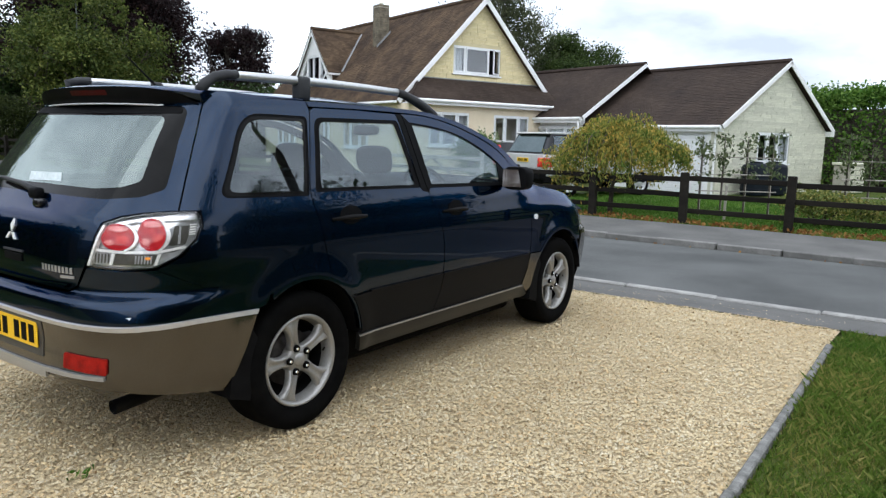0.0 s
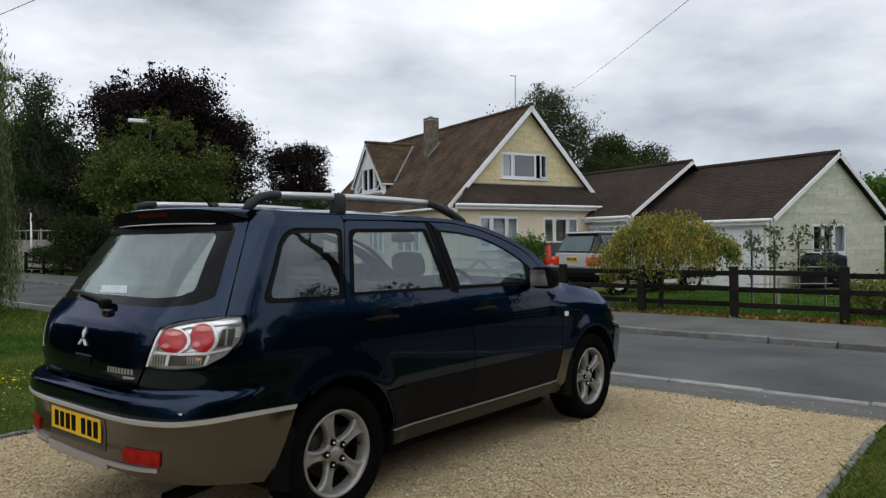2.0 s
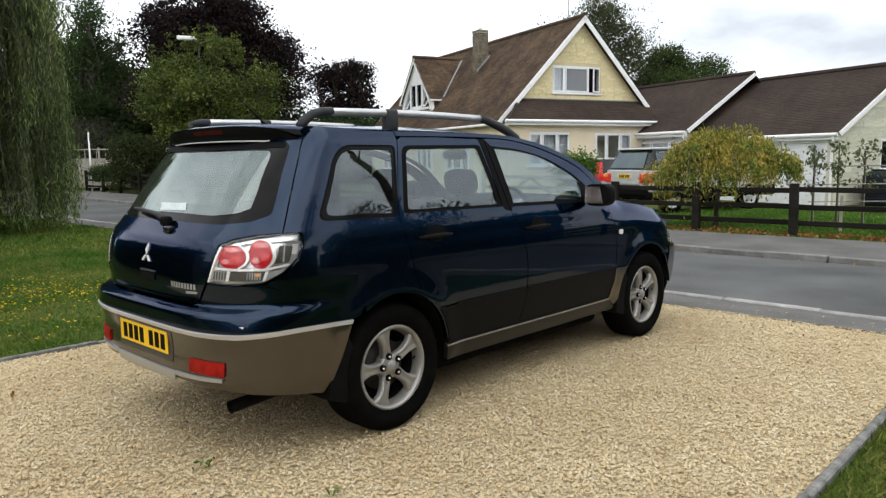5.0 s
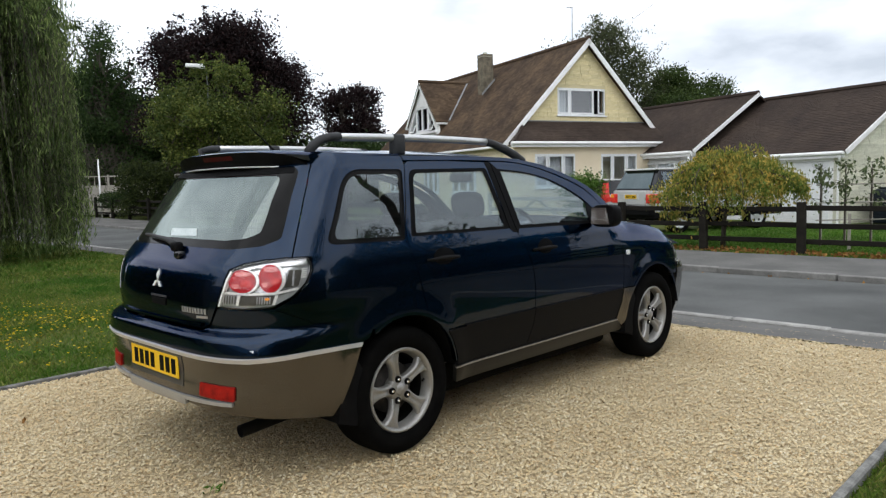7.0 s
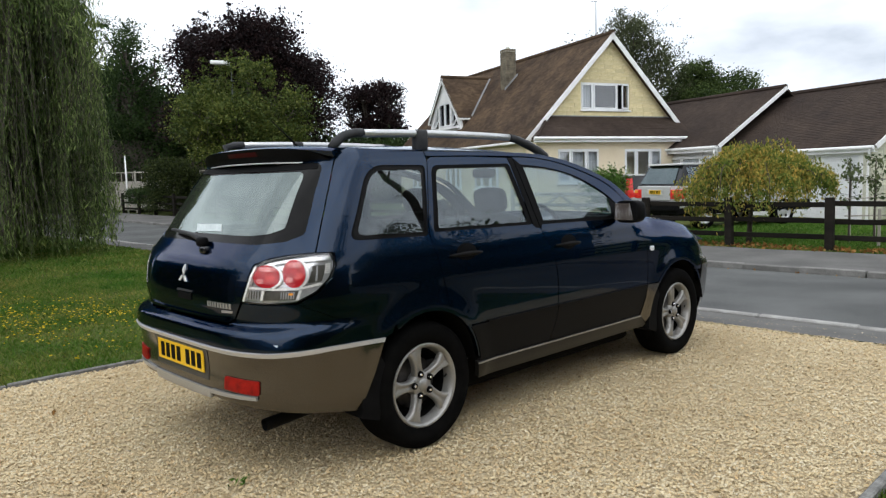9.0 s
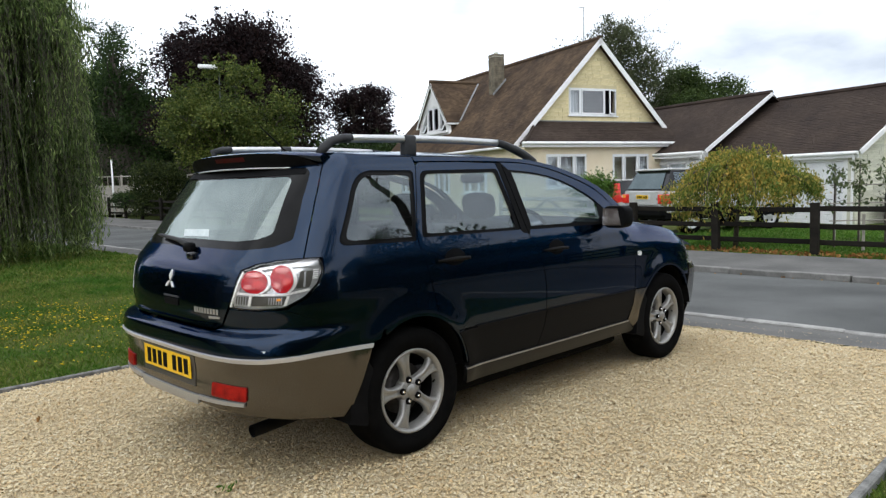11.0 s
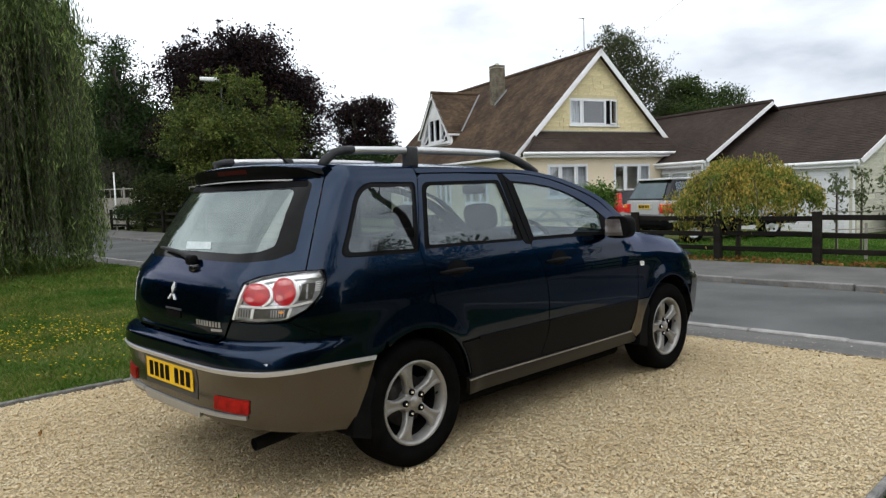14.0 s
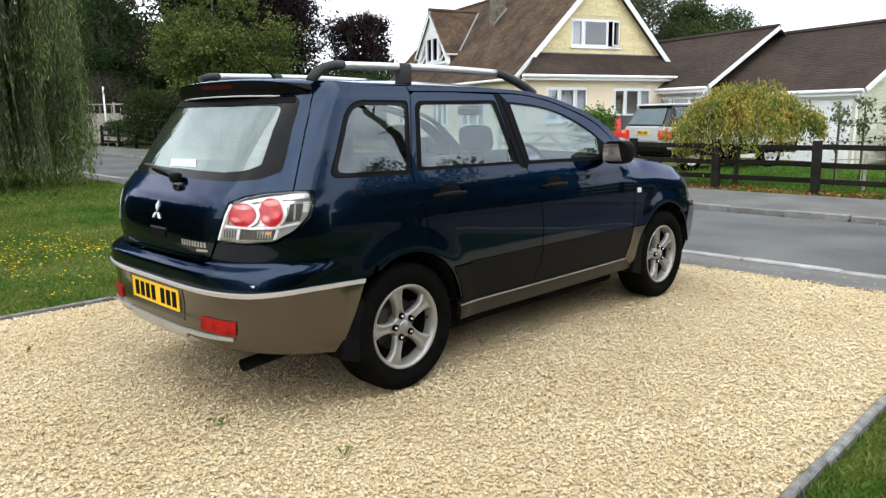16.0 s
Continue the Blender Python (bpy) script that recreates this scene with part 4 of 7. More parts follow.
# emblem and lettering stand as plain shapes
for dx, dz in ((0, 0.0), (-0.026, -0.045), (0.026, -0.045)):
    c0, cz = dx, 0.965 + dz
    if dx == 0:
        pts = [(c0, cz - 0.026), (c0 + 0.015, cz), (c0, cz + 0.028), (c0 - 0.015, cz)]
    else:
        k = 1 if dx > 0 else -1
        pts = [(0 + k * 0.002, cz + 0.016), (k * 0.018, cz + 0.016), (k * 0.044, cz - 0.012), (k * 0.026, cz - 0.012)]
    skin("emblem_piece", pts, "white_bezel", hatch, lift=0.006, thick=0.006, cell=0.02)
for i in range(9):
    t0 = 0.250 + i * 0.0195
    skin("badge_bar", [(t0, 0.808), (t0 + 0.012, 0.808), (t0 + 0.014, 0.834), (t0 + 0.003, 0.834)], "lip", hatch, lift=0.003, thick=0.003, cell=0.03)
skin("badge_bar", [(0.355, 0.786), (0.424, 0.790), (0.426, 0.801), (0.357, 0.798)], "lip", hatch, lift=0.003, thick=0.003, cell=0.03)

# number plate: plain bars instead of characters
plate = part("number_plate", bm_box(-0.917, -0.909, -0.26, 0.26, 0.483, 0.594, 0.003), "plate", car, "yellow number plate")
px = 0.222
for w in (0.05, 0.05, 0.05, 0.05, None, 0.05, 0.05, 0.05):
    if w is None:
        px -= 0.04
        continue
    part("plate_bar", bm_box(-0.9195, -0.917, px - w * 0.90, px - w * 0.10, 0.501, 0.576), "black", plate)
    px -= w + 0.0125
for s in (1, -1):
    skin("rear_reflector", rounded([(s * t, z) for t, z in ((0.390, 0.436), (0.394, 0.498), (0.556, 0.496), (0.553, 0.430))], 0.008), "reflector", car, lift=0.012, thick=0.014, cell=0.03)
    skin("reflector_ledge", [(s * t, z) for t, z in ((0.294, 0.398), (0.294, 0.418), (0.545, 0.424), (0.545, 0.408))], "lip", car, lift=0.016, thick=0.02, cell=0.03)

skin("paint_chip", [(0.614, 0.668), (0.630, 0.669), (0.629, 0.664), (0.624, 0.658), (0.622, 0.663)], "chip", car, lift=0.0012, thick=0.001, cell=0.03)

# roof, spoiler, rails
roof_top = hermite([(-0.46, 1.560), (-0.2, 1.578), (0.3, 1.590), (0.8, 1.582), (1.08, 1.562), (1.25, 1.535)])


def roof_point(x, y):
    return Vector((x, y, roof_top(x) - 0.045 * (abs(y) / 0.69) ** 2.6))


ys = [0.695, 0.67, 0.64, 0.6, 0.5, 0.4, 0.25, 0.1]
ys = [-y for y in ys] + [0.0] + ys[::-1]
xs = steps(-0.385, 1.16, 0.09)
roof_w = lambda x: min(0.695, abs(car_point(t_x(max(x, -0.38), 1.548), 1.548).y) + 0.02)
v = [roof_point(x + (0.10 * (1 - (y / 0.69) ** 2) if i == len(xs) - 1 else 0) - (0.05 * (1 - (y / 0.69) ** 2) if i == 0 else 0), y * roof_w(x) / 0.695) for i, x in enumerate(xs) for y in ys]
f = [(i * 17 + j, (i + 1) * 17 + j, (i + 1) * 17 + j + 1, i * 17 + j + 1) for i in range(len(xs) - 1) for j in range(16)]
raw("roof", v, f, "blue", car, smooth=True)
raw("roof_lining", [p - Vector((0, 0, 0.03)) for p in v], [q[::-1] for q in f], "lining", car)

# spoiler over the rear window
def spoiler_edge(y):
    k = abs(y) / 0.62
    return -0.515 + 0.105 * k ** 3, 1.574 - 0.024 * k ** 2.5


bm = bmesh.new()
rows = []
for y in np.linspace(-0.655, 0.655, 27):
    k = abs(y) / 0.62
    xr, zt = spoiler_edge(y)
    zb = 1.496 - 0.012 * k ** 2
    sec = [(-0.33, roof_top(-0.33) - 0.045 * (abs(y) / 0.69) ** 2.6 + 0.003), ((xr - 0.33) / 2, zt + 0.006), (xr + 0.02, zt + 0.001), (xr, zt - 0.010), (xr + 0.004, zt - 0.024), (xr + 0.03, zb), (-0.36, zb - 0.01)]
    rows.append([bm.verts.new((a, y, b)) for a, b in sec])
for r0, r1 in zip(rows, rows[1:]):
    for k in range(len(r0) - 1):
        bm.faces.new((r0[k], r0[k + 1], r1[k + 1], r1[k]))
bm.faces.new(rows[0]); bm.faces.new(rows[-1][::-1])
bmesh.ops.recalc_face_normals(bm, faces=bm.faces)
for e in bm.edges:
    if len(e.link_faces) == 2 and e.calc_face_angle(0) > 0.7:
        e.smooth = False
spoiler = part("rear_spoiler", bm, "blue", car, "blue roof spoiler with black underside", smooth=True)
bm = bmesh.new()
rows = []
for y in np.linspace(-0.64, 0.64, 25):
    k = abs(y) / 0.62
    xr, zt = spoiler_edge(y)
    zb = 1.496 - 0.012 * k ** 2
    f = max(0.0, 1 - (abs(y) / 0.64) ** 10)
    rows.append([bm.verts.new(p) for p in ((xr - 0.004 + 0.012 * (1 - f), y, zb + (zt - 0.006 - zb) * (0.25 + 0.75 * f)), (xr + 0.026, y, zb - 0.002), (-0.40, y, zb - 0.012))])
for r0, r1 in zip(rows, rows[1:]):
    for k in range(2):
        bm.faces.new((r0[k], r1[k], r1[k + 1], r0[k + 1]))
part("black_underside", bm, "black", spoiler, smooth=True)
bm = bmesh.new()
rows = []
for y in np.linspace(-0.15, 0.15, 9):
    xr, zt = spoiler_edge(y)
    rows.append([bm.verts.new(p) for p in ((xr + 0.001, y, 1.552), (xr + 0.011, y, 1.530))])
for r0, r1 in zip(rows, rows[1:]):
    bm.faces.new((r0[0], r1[0], r1[1], r0[1]))
part("brake_light", bm, "red_dark", spoiler, smooth=True)
part("spoiler_edge", tube([(spoiler_edge(y)[0] + 0.022, y, 1.493 - 0.012 * (abs(y) / 0.62) ** 2) for y in np.linspace(-0.56, 0.56, 15)], 0.0045, 6), "silver_trim", spoiler, smooth=True)

for s in (-1, 1):
    y0 = s * 0.605
    rail = part("roof_rail", tube([(x, y0, 1.630 + 0.008 * math.sin((x + 0.15) / 1.12 * math.pi)) for x in steps(-0.17, 0.98, 0.12)], 0.021, 10), "rail", car, "silver roof rail with black feet", smooth=True)
    for pts, rad in (([(-0.355, 1.552), (-0.325, 1.585), (-0.28, 1.615), (-0.22, 1.629), (-0.16, 1.632)], [0.014 if s > 0 else 0.024, 0.019 if s > 0 else 0.025, 0.0225, 0.0225, 0.0225]), ([(0.97, 1.632), (1.05, 1.618), (1.15, 1.59), (1.25, 1.555), (1.34, 1.515)], [0.0225, 0.024, 0.027, 0.027, 0.024])):
        part("rail_foot", tube([(x + (0.06 if s > 0 and x < -0.3 else 0), y0, z - (0.006 if s > 0 and x < -0.3 else 0)) for x, z in pts], rad, 10), "rail_foot", rail, smooth=True)
    part("rail_bracket", bm_box(0.19, 0.275, y0 - 0.027, y0 + 0.027, 1.545, 1.658, 0.014, seg=2), "rail_foot", rail, smooth=True)
aerial = part("roof_aerial", tube([(-0.05, 0.12, 1.58), (-0.075, 0.12, 1.60), (-0.24, 0.12, 1.74)], [0.02, 0.006, 0.003], 8), "black", car, smooth=True)

# bonnet and windscreen
def bonnet_point(x, y):
    w = 0.79 - 0.05 * max(0, (x - 2.7) / 0.75) ** 2
    return Vector((x, y, bonnet_edge(x) + 0.045 * (1 - (abs(y) / w) ** 2.2)))


rows = []
xs = steps(2.12, 3.44, 0.085)
ks = np.linspace(-1, 1, 21)
v = []
for i, x in enumerate(xs):
    for k in ks:
        w = abs(car_point(t_x(min(x, 3.2), bonnet_edge(x) - 0.01), bonnet_edge(x) - 0.01).y) - 0.012
        xx = x - (0.16 * k * k if x > 2.9 else 0.16 * k * k * max(0, (x - 2.5) / 0.4) if x > 2.5 else 0)
        v.append((xx, k * w, bonnet_edge(xx) + 0.045 * (1 - abs(k) ** 2.2)))
f = [(i * 21 + j, (i + 1) * 21 + j, (i + 1) * 21 + j + 1, i * 21 + j + 1) for i in range(len(xs) - 1) for j in range(20)]
raw("bonnet", v, f, "blue", car, smooth=True)
skin("front_bumper", [(t, z) for t, z in X((3.03, 0.69), (3.03, 0.61), (2.985, 0.52), (3.035, 0.40), (3.03, 0.28))] + [(T_END + d, 0.24) for d in (-0.5, 0, 0.5)] + [(2 * T_END - t, z) for t, z in X((3.03, 0.28), (3.035, 0.40), (2.985, 0.52), (3.03, 0.61), (3.03, 0.69))] + [(T_END, 0.69)], "bronze", car, lift=0.006, thick=0.02)
skin("grille", [(T_END - 0.62, 0.70), (T_END + 0.62, 0.70), (T_END + 0.62, 0.80), (T_END, 0.79), (T_END - 0.62, 0.80)], "black", car, lift=-0.005, thick=0.02)
a_line = smooth_line([(1.17, 1.525), (1.48, 1.455), (1.83, 1.338), (2.06, 1.195), (2.22, 1.085)], 4)
v, n = [], 15
for x, z in a_line:
    w = half_w(z) - 0.012
    for k in np.linspace(-1, 1, n):
        v.append((x + 0.17 * (1 - k * k), k * w, z + 0.02 * (1 - k * k)))
f = [(i * n + j, (i + 1) * n + j, (i + 1) * n + j + 1, i * n + j + 1) for i in range(len(a_line) - 1) for j in range(n - 1)]
raw("windscreen", v, f, "glass", car, smooth=True)

# door furniture and mirrors
for s in (-1, 1):
    for x0, z0 in ((0.31, 0.985), (1.22, 0.965)):
        y0 = s * (half_w(z0) + 0.004)
        pull = bmesh.new()
        rows = []
        for q in np.linspace(-1, 1, 13):
            x, off, hh = x0 - 0.005 + 0.128 * q, s * (0.034 * (1 - q ** 4) + 0.001), 0.0125 * (1 - 0.55 * q * q) + 0.001
            rows.append([pull.verts.new((x, y0 + off * d, z0 + 0.004 * (1 - q * q) + hh * w)) for d, w in ((0.62, -1), (1.0, -0.55), (1.06, 0.2), (0.9, 0.9), (0.6, 0.95), (0.5, 0.0))])
        for ra, rb in zip(rows, rows[1:]):
            for c in range(6):
                pull.faces.new((ra[c], rb[c], rb[(c + 1) % 6], ra[(c + 1) % 6]))
        pull.faces.new(rows[0]); pull.faces.new(rows[-1])
        bmesh.ops.recalc_face_normals(pull, faces=pull.faces)
        part("door_handle", pull, "clad", car, "dark pull handle over a painted recess shade", smooth=True)
        # flat black disc, the shade of a finger hollow put in as colour
        ring = [(t_x(x0 + 0.004 + 0.078 * math.cos(a), z0), z0 + 0.008 + (0.050 if math.sin(a) > 0 else 0.042) * math.sin(a)) for a in np.linspace(0, 2 * math.pi, 24, endpoint=False)]
        skin("handle_recess", ring, "black", car, lift=0.0025, thick=0.003, cell=0.03, side=-s)
    my = s * 0.955
    bm = bmesh.new()
    bmesh.ops.create_uvsphere(bm, u_segments=24, v_segments=14, radius=1)
    for vv in bm.verts:
        c = vv.co
        c.x, c.y, c.z = (math.copysign(abs(c[i]) ** 0.55, c[i]) for i in range(3))
        c.x = max(c.x, -0.55)
        c.x, c.y, c.z = c.x * 0.085 + 1.79, c.y * 0.088 + my, c.z * 0.075 + 1.138
    mirror = part("door_mirror", bm, "black", car, "black door mirror", smooth=True)
    part("mirror_glass", bm_box(-0.0015, 0.0015, -0.070, 0.070, -0.055, 0.055, 0.0, pose(1.733, my, 1.1385, 0, 4, -s * 17)), "chrome", mirror)
    part("mirror_arm", bm_box(1.78, 1.86, min(s * 0.80, s * 0.87), max(s * 0.80, s * 0.87), 1.082, 1.135, 0.012), "black", mirror)
    skin("mirror_triangle", X((1.765, 1.23), (1.90, 1.135), (1.90, 1.09), (1.765, 1.09)), "black", car, lift=0.001, thick=0.006, side=-s)

# wiper on the tailgate
wx = lambda y, z: car_point(t_y(abs(y), z), z).x
wiper = part("rear_wiper", tube([(wx(0.06, 1.12) - 0.03, -0.06, 1.105), (wx(0.02, 1.13) - 0.035, 0.06, 1.135), (wx(0.3, 1.14) - 0.025, 0.30, 1.150), (wx(0.4, 1.14) - 0.02, 0.38, 1.150)], [0.016, 0.013, 0.009, 0.006], 8), "rail_foot", hatch, smooth=True)
part("wiper_hub", bm_box(-0.815, -0.77, -0.105, -0.03, 1.078, 1.128, 0.015, seg=2), "black", hatch, smooth=True)
part("washer_shade", bm_box(-0.828, -0.79, -0.155, -0.095, 1.048, 1.085, 0.01, seg=2), "black_gloss", hatch, smooth=True)

# underside, arches, exhaust, mudflaps
raw("floor_pan", *(lambda b: ([v.co[:] for v in b.verts], [[w.index for w in ff.verts] for ff in b.faces]))((lambda b: (b.verts.index_update(), b)[1])(bm_box(-0.34, 3.20, -0.60, 0.60, 0.20, 0.40, 0.03))), "under", car)
part("under_tray", bm_box(0.42, WHEELBASE - 0.44, -0.70, 0.70, 0.178, 0.38, 0.03), "under", car)
for hx in (0.0, WHEELBASE):
    for s in (-1, 1):
        bm = bmesh.new()
        rr = []
        for a in np.linspace(8, 172, 23):
            c, d = math.cos(radians(a)) * 0.40, math.sin(radians(a)) * 0.40
            rr.append([bm.verts.new((hx + c, s * yy, HUB_Z + d)) for yy in (0.86, 0.55)])
        for r0, r1 in zip(rr, rr[1:]):
            bm.faces.new((r0[0], r0[1], r1[1], r1[0]))
        part("wheel_arch_liner", bm, "under", car, smooth=True)
        part("arch_wall", bm_box(hx - 0.39, hx + 0.39, min(s * 0.50, s * 0.54), max(s * 0.50, s * 0.54), 0.24, 0.72), "under", car)
    for s in (-1, 1):
        b = prism([(hx - 0.27, 0.50), (hx - 0.315, 0.225), (hx - 0.425, 0.262), (hx - 0.40, 0.42), (hx - 0.30, 0.55)], "y", s * 0.78 - 0.075, s * 0.78 + 0.07)
        part("mudflap", b, "black", car)
exhaust = part("exhaust_pipe", lathe([(0.031, 0.0), (0.031, 0.36), (0.026, 0.36), (0.026, 0.0)], 16, "x"), "barrel", car, "dull dark steel exhaust tailpipe", smooth=True)
exhaust.matrix_local = pose(-0.715, -0.455, 0.215, 0, -5, 0)
part("bumper_inner", bm_box(-0.72, -0.40, -0.62, 0.62, 0.33, 0.55, 0.04), "under", car)

# wheels
def wheel(x, s):
    w = new("wheel"); w.parent = car
    w.matrix_local = pose(x, s * 0.752, HUB_Z, 0, 0, 0 if s < 0 else 180)
    # outer face looks along -y
    part("tyre", lathe([(0.215, 0.085), (0.235, 0.104), (0.275, 0.112), (0.312, 0.105), (0.326, 0.090), (0.331, 0.06), (0.331, 0.0), (0.331, -0.06), (0.326, -0.090), (0.312, -0.105), (0.275, -0.112), (0.235, -0.104), (0.215, -0.085)], 56), "rubber", w, smooth=True)
    part("rim", lathe([(0.187, -0.035), (0.188, -0.050), (0.196, -0.070), (0.199, -0.086), (0.208, -0.096), (0.216, -0.099), (0.221, -0.092), (0.219, -0.083)], 56), "alloy", w, smooth=True)
    part("rim_barrel", lathe([(0.206, 0.09), (0.188, 0.02), (0.187, -0.035)], 48), "barrel", w, smooth=True)
    part("brake_disc", lathe([(0.0, -0.005), (0.135, -0.005), (0.135, 0.015)], 32), "disc", w, smooth=True)
    part("brake_backing", lathe([(0.0, 0.03), (0.19, 0.03)], 32), "under", w)
    bm = None
    for k in range(5):
        b = bmesh.new()
        prof = [(0.020, 0.036, -0.068), (0.05, 0.033, -0.072), (0.075, 0.029, -0.077), (0.10, 0.0255, -0.082), (0.13, 0.0265, -0.086), (0.155, 0.031, -0.088), (0.180, 0.044, -0.087), (0.201, 0.072, -0.083)]
        rows = []
        for r, hw, yy in prof:
            rows.append([b.verts.new((dx, yy + dy, r)) for dx, dy in ((-hw, 0.040), (-hw * 0.98, 0.013), (-hw * 0.62, 0.001), (-hw * 0.28, 0.010), (hw * 0.28, 0.010), (hw * 0.62, 0.001), (hw * 0.98, 0.013), (hw, 0.040))])
        for r0, r1 in zip(rows, rows[1:]):
            for j in range(7):
                b.faces.new((r0[j], r0[j + 1], r1[j + 1], r1[j]))
        bmesh.ops.recalc_face_normals(b, faces=b.faces)
        bmesh.ops.rotate(b, cent=(0, 0, 0), matrix=Matrix.Rotation(radians(72 * k - 15), 3, "Y"), verts=b.verts)
        part("spoke", b, "alloy", w, smooth=True)
    part("hub_plate", lathe([(0.0, -0.076), (0.030, -0.076), (0.040, -0.072), (0.058, -0.070), (0.066, -0.062), (0.068, -0.02)], 32), "alloy", w, smooth=True)
    part("centre_cap", lathe([(0.0, -0.086), (0.028, -0.084), (0.033, -0.077)], 24), "alloy", w, smooth=True)
    for k in range(5):
        a = radians(72 * k - 15)
        n = part("wheel_nut", lathe([(0.0, -0.0855), (0.0065, -0.0855), (0.008, -0.083), (0.008, -0.06)], 8), "chrome", w)
        n_at = Matrix.Translation((0.058 * math.sin(a), 0, 0.058 * math.cos(a)))
        n.matrix_local = n_at
        hole = part("nut_recess", lathe([(0.0, -0.0805), (0.0165, -0.0815), (0.018, -0.070)], 14), "black", w)
        hole.matrix_local = n_at
    part("valve", tube([(0.172, -0.070, 0.018), (0.150, -0.082, 0.014)], 0.005, 6), "black", w)
    return w


for x in (0.0, WHEELBASE):
    for s in (-1, 1):
        wheel(x, s)

# cabin: seats, dash, wheel, trim
def blob(cx, cy, cz, sx, sy, sz, p=0.5, tilt=0.0, seg=16):
    bm = bmesh.new()
    bmesh.ops.create_uvsphere(bm, u_segments=seg, v_segments=10, radius=1)
    for v in bm.verts:
        c = v.co
        c.x, c.y, c.z = (math.copysign(abs(c[i]) ** p, c[i]) for i in range(3))
        c.x *= sx; c.y *= sy; c.z *= sz
    bmesh.ops.transform(bm, matrix=pose(cx, cy, cz, 0, tilt, 0), verts=bm.verts)
    return bm


for sx, sy in ((1.22, -0.36), (1.22, 0.36), (0.42, -0.42), (0.42, 0.0), (0.42, 0.42)):
    wide = 0.235 if sx > 1 else 0.195
    seat = part("car_seat", blob(sx + 0.22, sy, 0.56, 0.26, wide, 0.09), "seat", car, smooth=True)
    part("seat_back", blob(sx - 0.06, sy, 0.86, 0.075, wide, 0.30, 0.5, -14), "seat", seat, smooth=True)
    hz = 1.24 if sx > 1 else 1.10
    part("headrest", blob(sx - 0.155, sy, hz, 0.045, 0.13, 0.085 if sx > 1 else 0.06, 0.6, -10), "seat", seat, smooth=True)
    for k in (-0.05, 0.05):
        part("headrest_post", tube([(sx - 0.125, sy + k, hz - 0.16), (sx - 0.15, sy + k, hz - 0.04)], 0.007, 6), "chrome", seat)
part("dashboard", prism([(1.80, 0.60), (1.72, 0.85), (1.80, 0.99), (2.05, 1.03), (2.25, 1.04), (2.25, 0.60)], "y", -0.74, 0.74, 0.02), "dash", car, smooth=False)
sw = part("steering_wheel", lathe([(0.172 + 0.014 * math.cos(a), 0.014 * math.sin(a)) for a in np.linspace(0, 2 * math.pi, 9)], 28, "x"), "black", car, smooth=True)
sw.matrix_local = pose(1.60, -0.36, 1.03, 0, -24, 0)
part("wheel_boss", blob(0, 0, 0, 0.03, 0.15, 0.035, 0.7), "black", sw, smooth=True)
part("steering_column", tube([(1.61, -0.36, 1.02), (1.82, -0.36, 0.91)], 0.035, 8), "black", car)
part("cabin_floor", bm_box(-0.6, 2.2, -0.74, 0.74, 0.37, 0.42), "dash", car)
part("load_cover", bm_box(-0.62, 0.15, -0.68, 0.68, 0.90, 0.93, 0.01), "dash", car, "dark load cover")
for s in (-1, 1):
    part("door_lining", join_bm(bm_box(0.1, 2.1, s * 0.79 - 0.02, s * 0.79 + 0.02, 0.78, 1.06, 0.01), bm_box(0.46, 2.1, s * 0.79 - 0.018, s * 0.79 + 0.018, 0.42, 0.775)), "dash", car)
    part("load_side_trim", bm_box(-0.28, 0.1, s * 0.735 - 0.02, s * 0.735 + 0.02, 0.78, 1.10, 0.01), "dash", car)
part("inner_mirror", blob(1.40, 0.0, 1.42, 0.02, 0.11, 0.035, 0.6), "black", car, smooth=True)

# ---- the house and garage across the road ----
HOUSE = pose(22.07, 12.34, -0.12, 0, 0, -20)


def wall_sheet(name, outline, holes, thick, material, parent, at=None, label="", kind=""):
    """An upright wall in the xz plane, front at y = 0, openings cut through."""
    bm = bmesh.new()
    edges = []
    for loop in (outline, *holes):
        vs = [bm.verts.new((p[0], 0, p[1])) for p in loop]
        edges += [bm.edges.new((vs[i], vs[(i + 1) % len(vs)])) for i in range(len(vs))]
    bmesh.ops.triangle_fill(bm, use_beauty=True, use_dissolve=False, edges=edges)
    ret = bmesh.ops.extrude_face_region(bm, geom=bm.faces[:])
    bmesh.ops.translate(bm, vec=(0, thick, 0), verts=[g for g in ret["geom"] if isinstance(g, bmesh.types.BMVert)])
    bmesh.ops.recalc_face_normals(bm, faces=bm.faces)
    ob = part(name, bm, material, parent, label)
    if at is not None:
        ob.matrix_local = at
    return ob


def rect(x0, x1, z0, z1):
    return [(x0, z0), (x1, z0), (x1, z1), (x0, z1)]


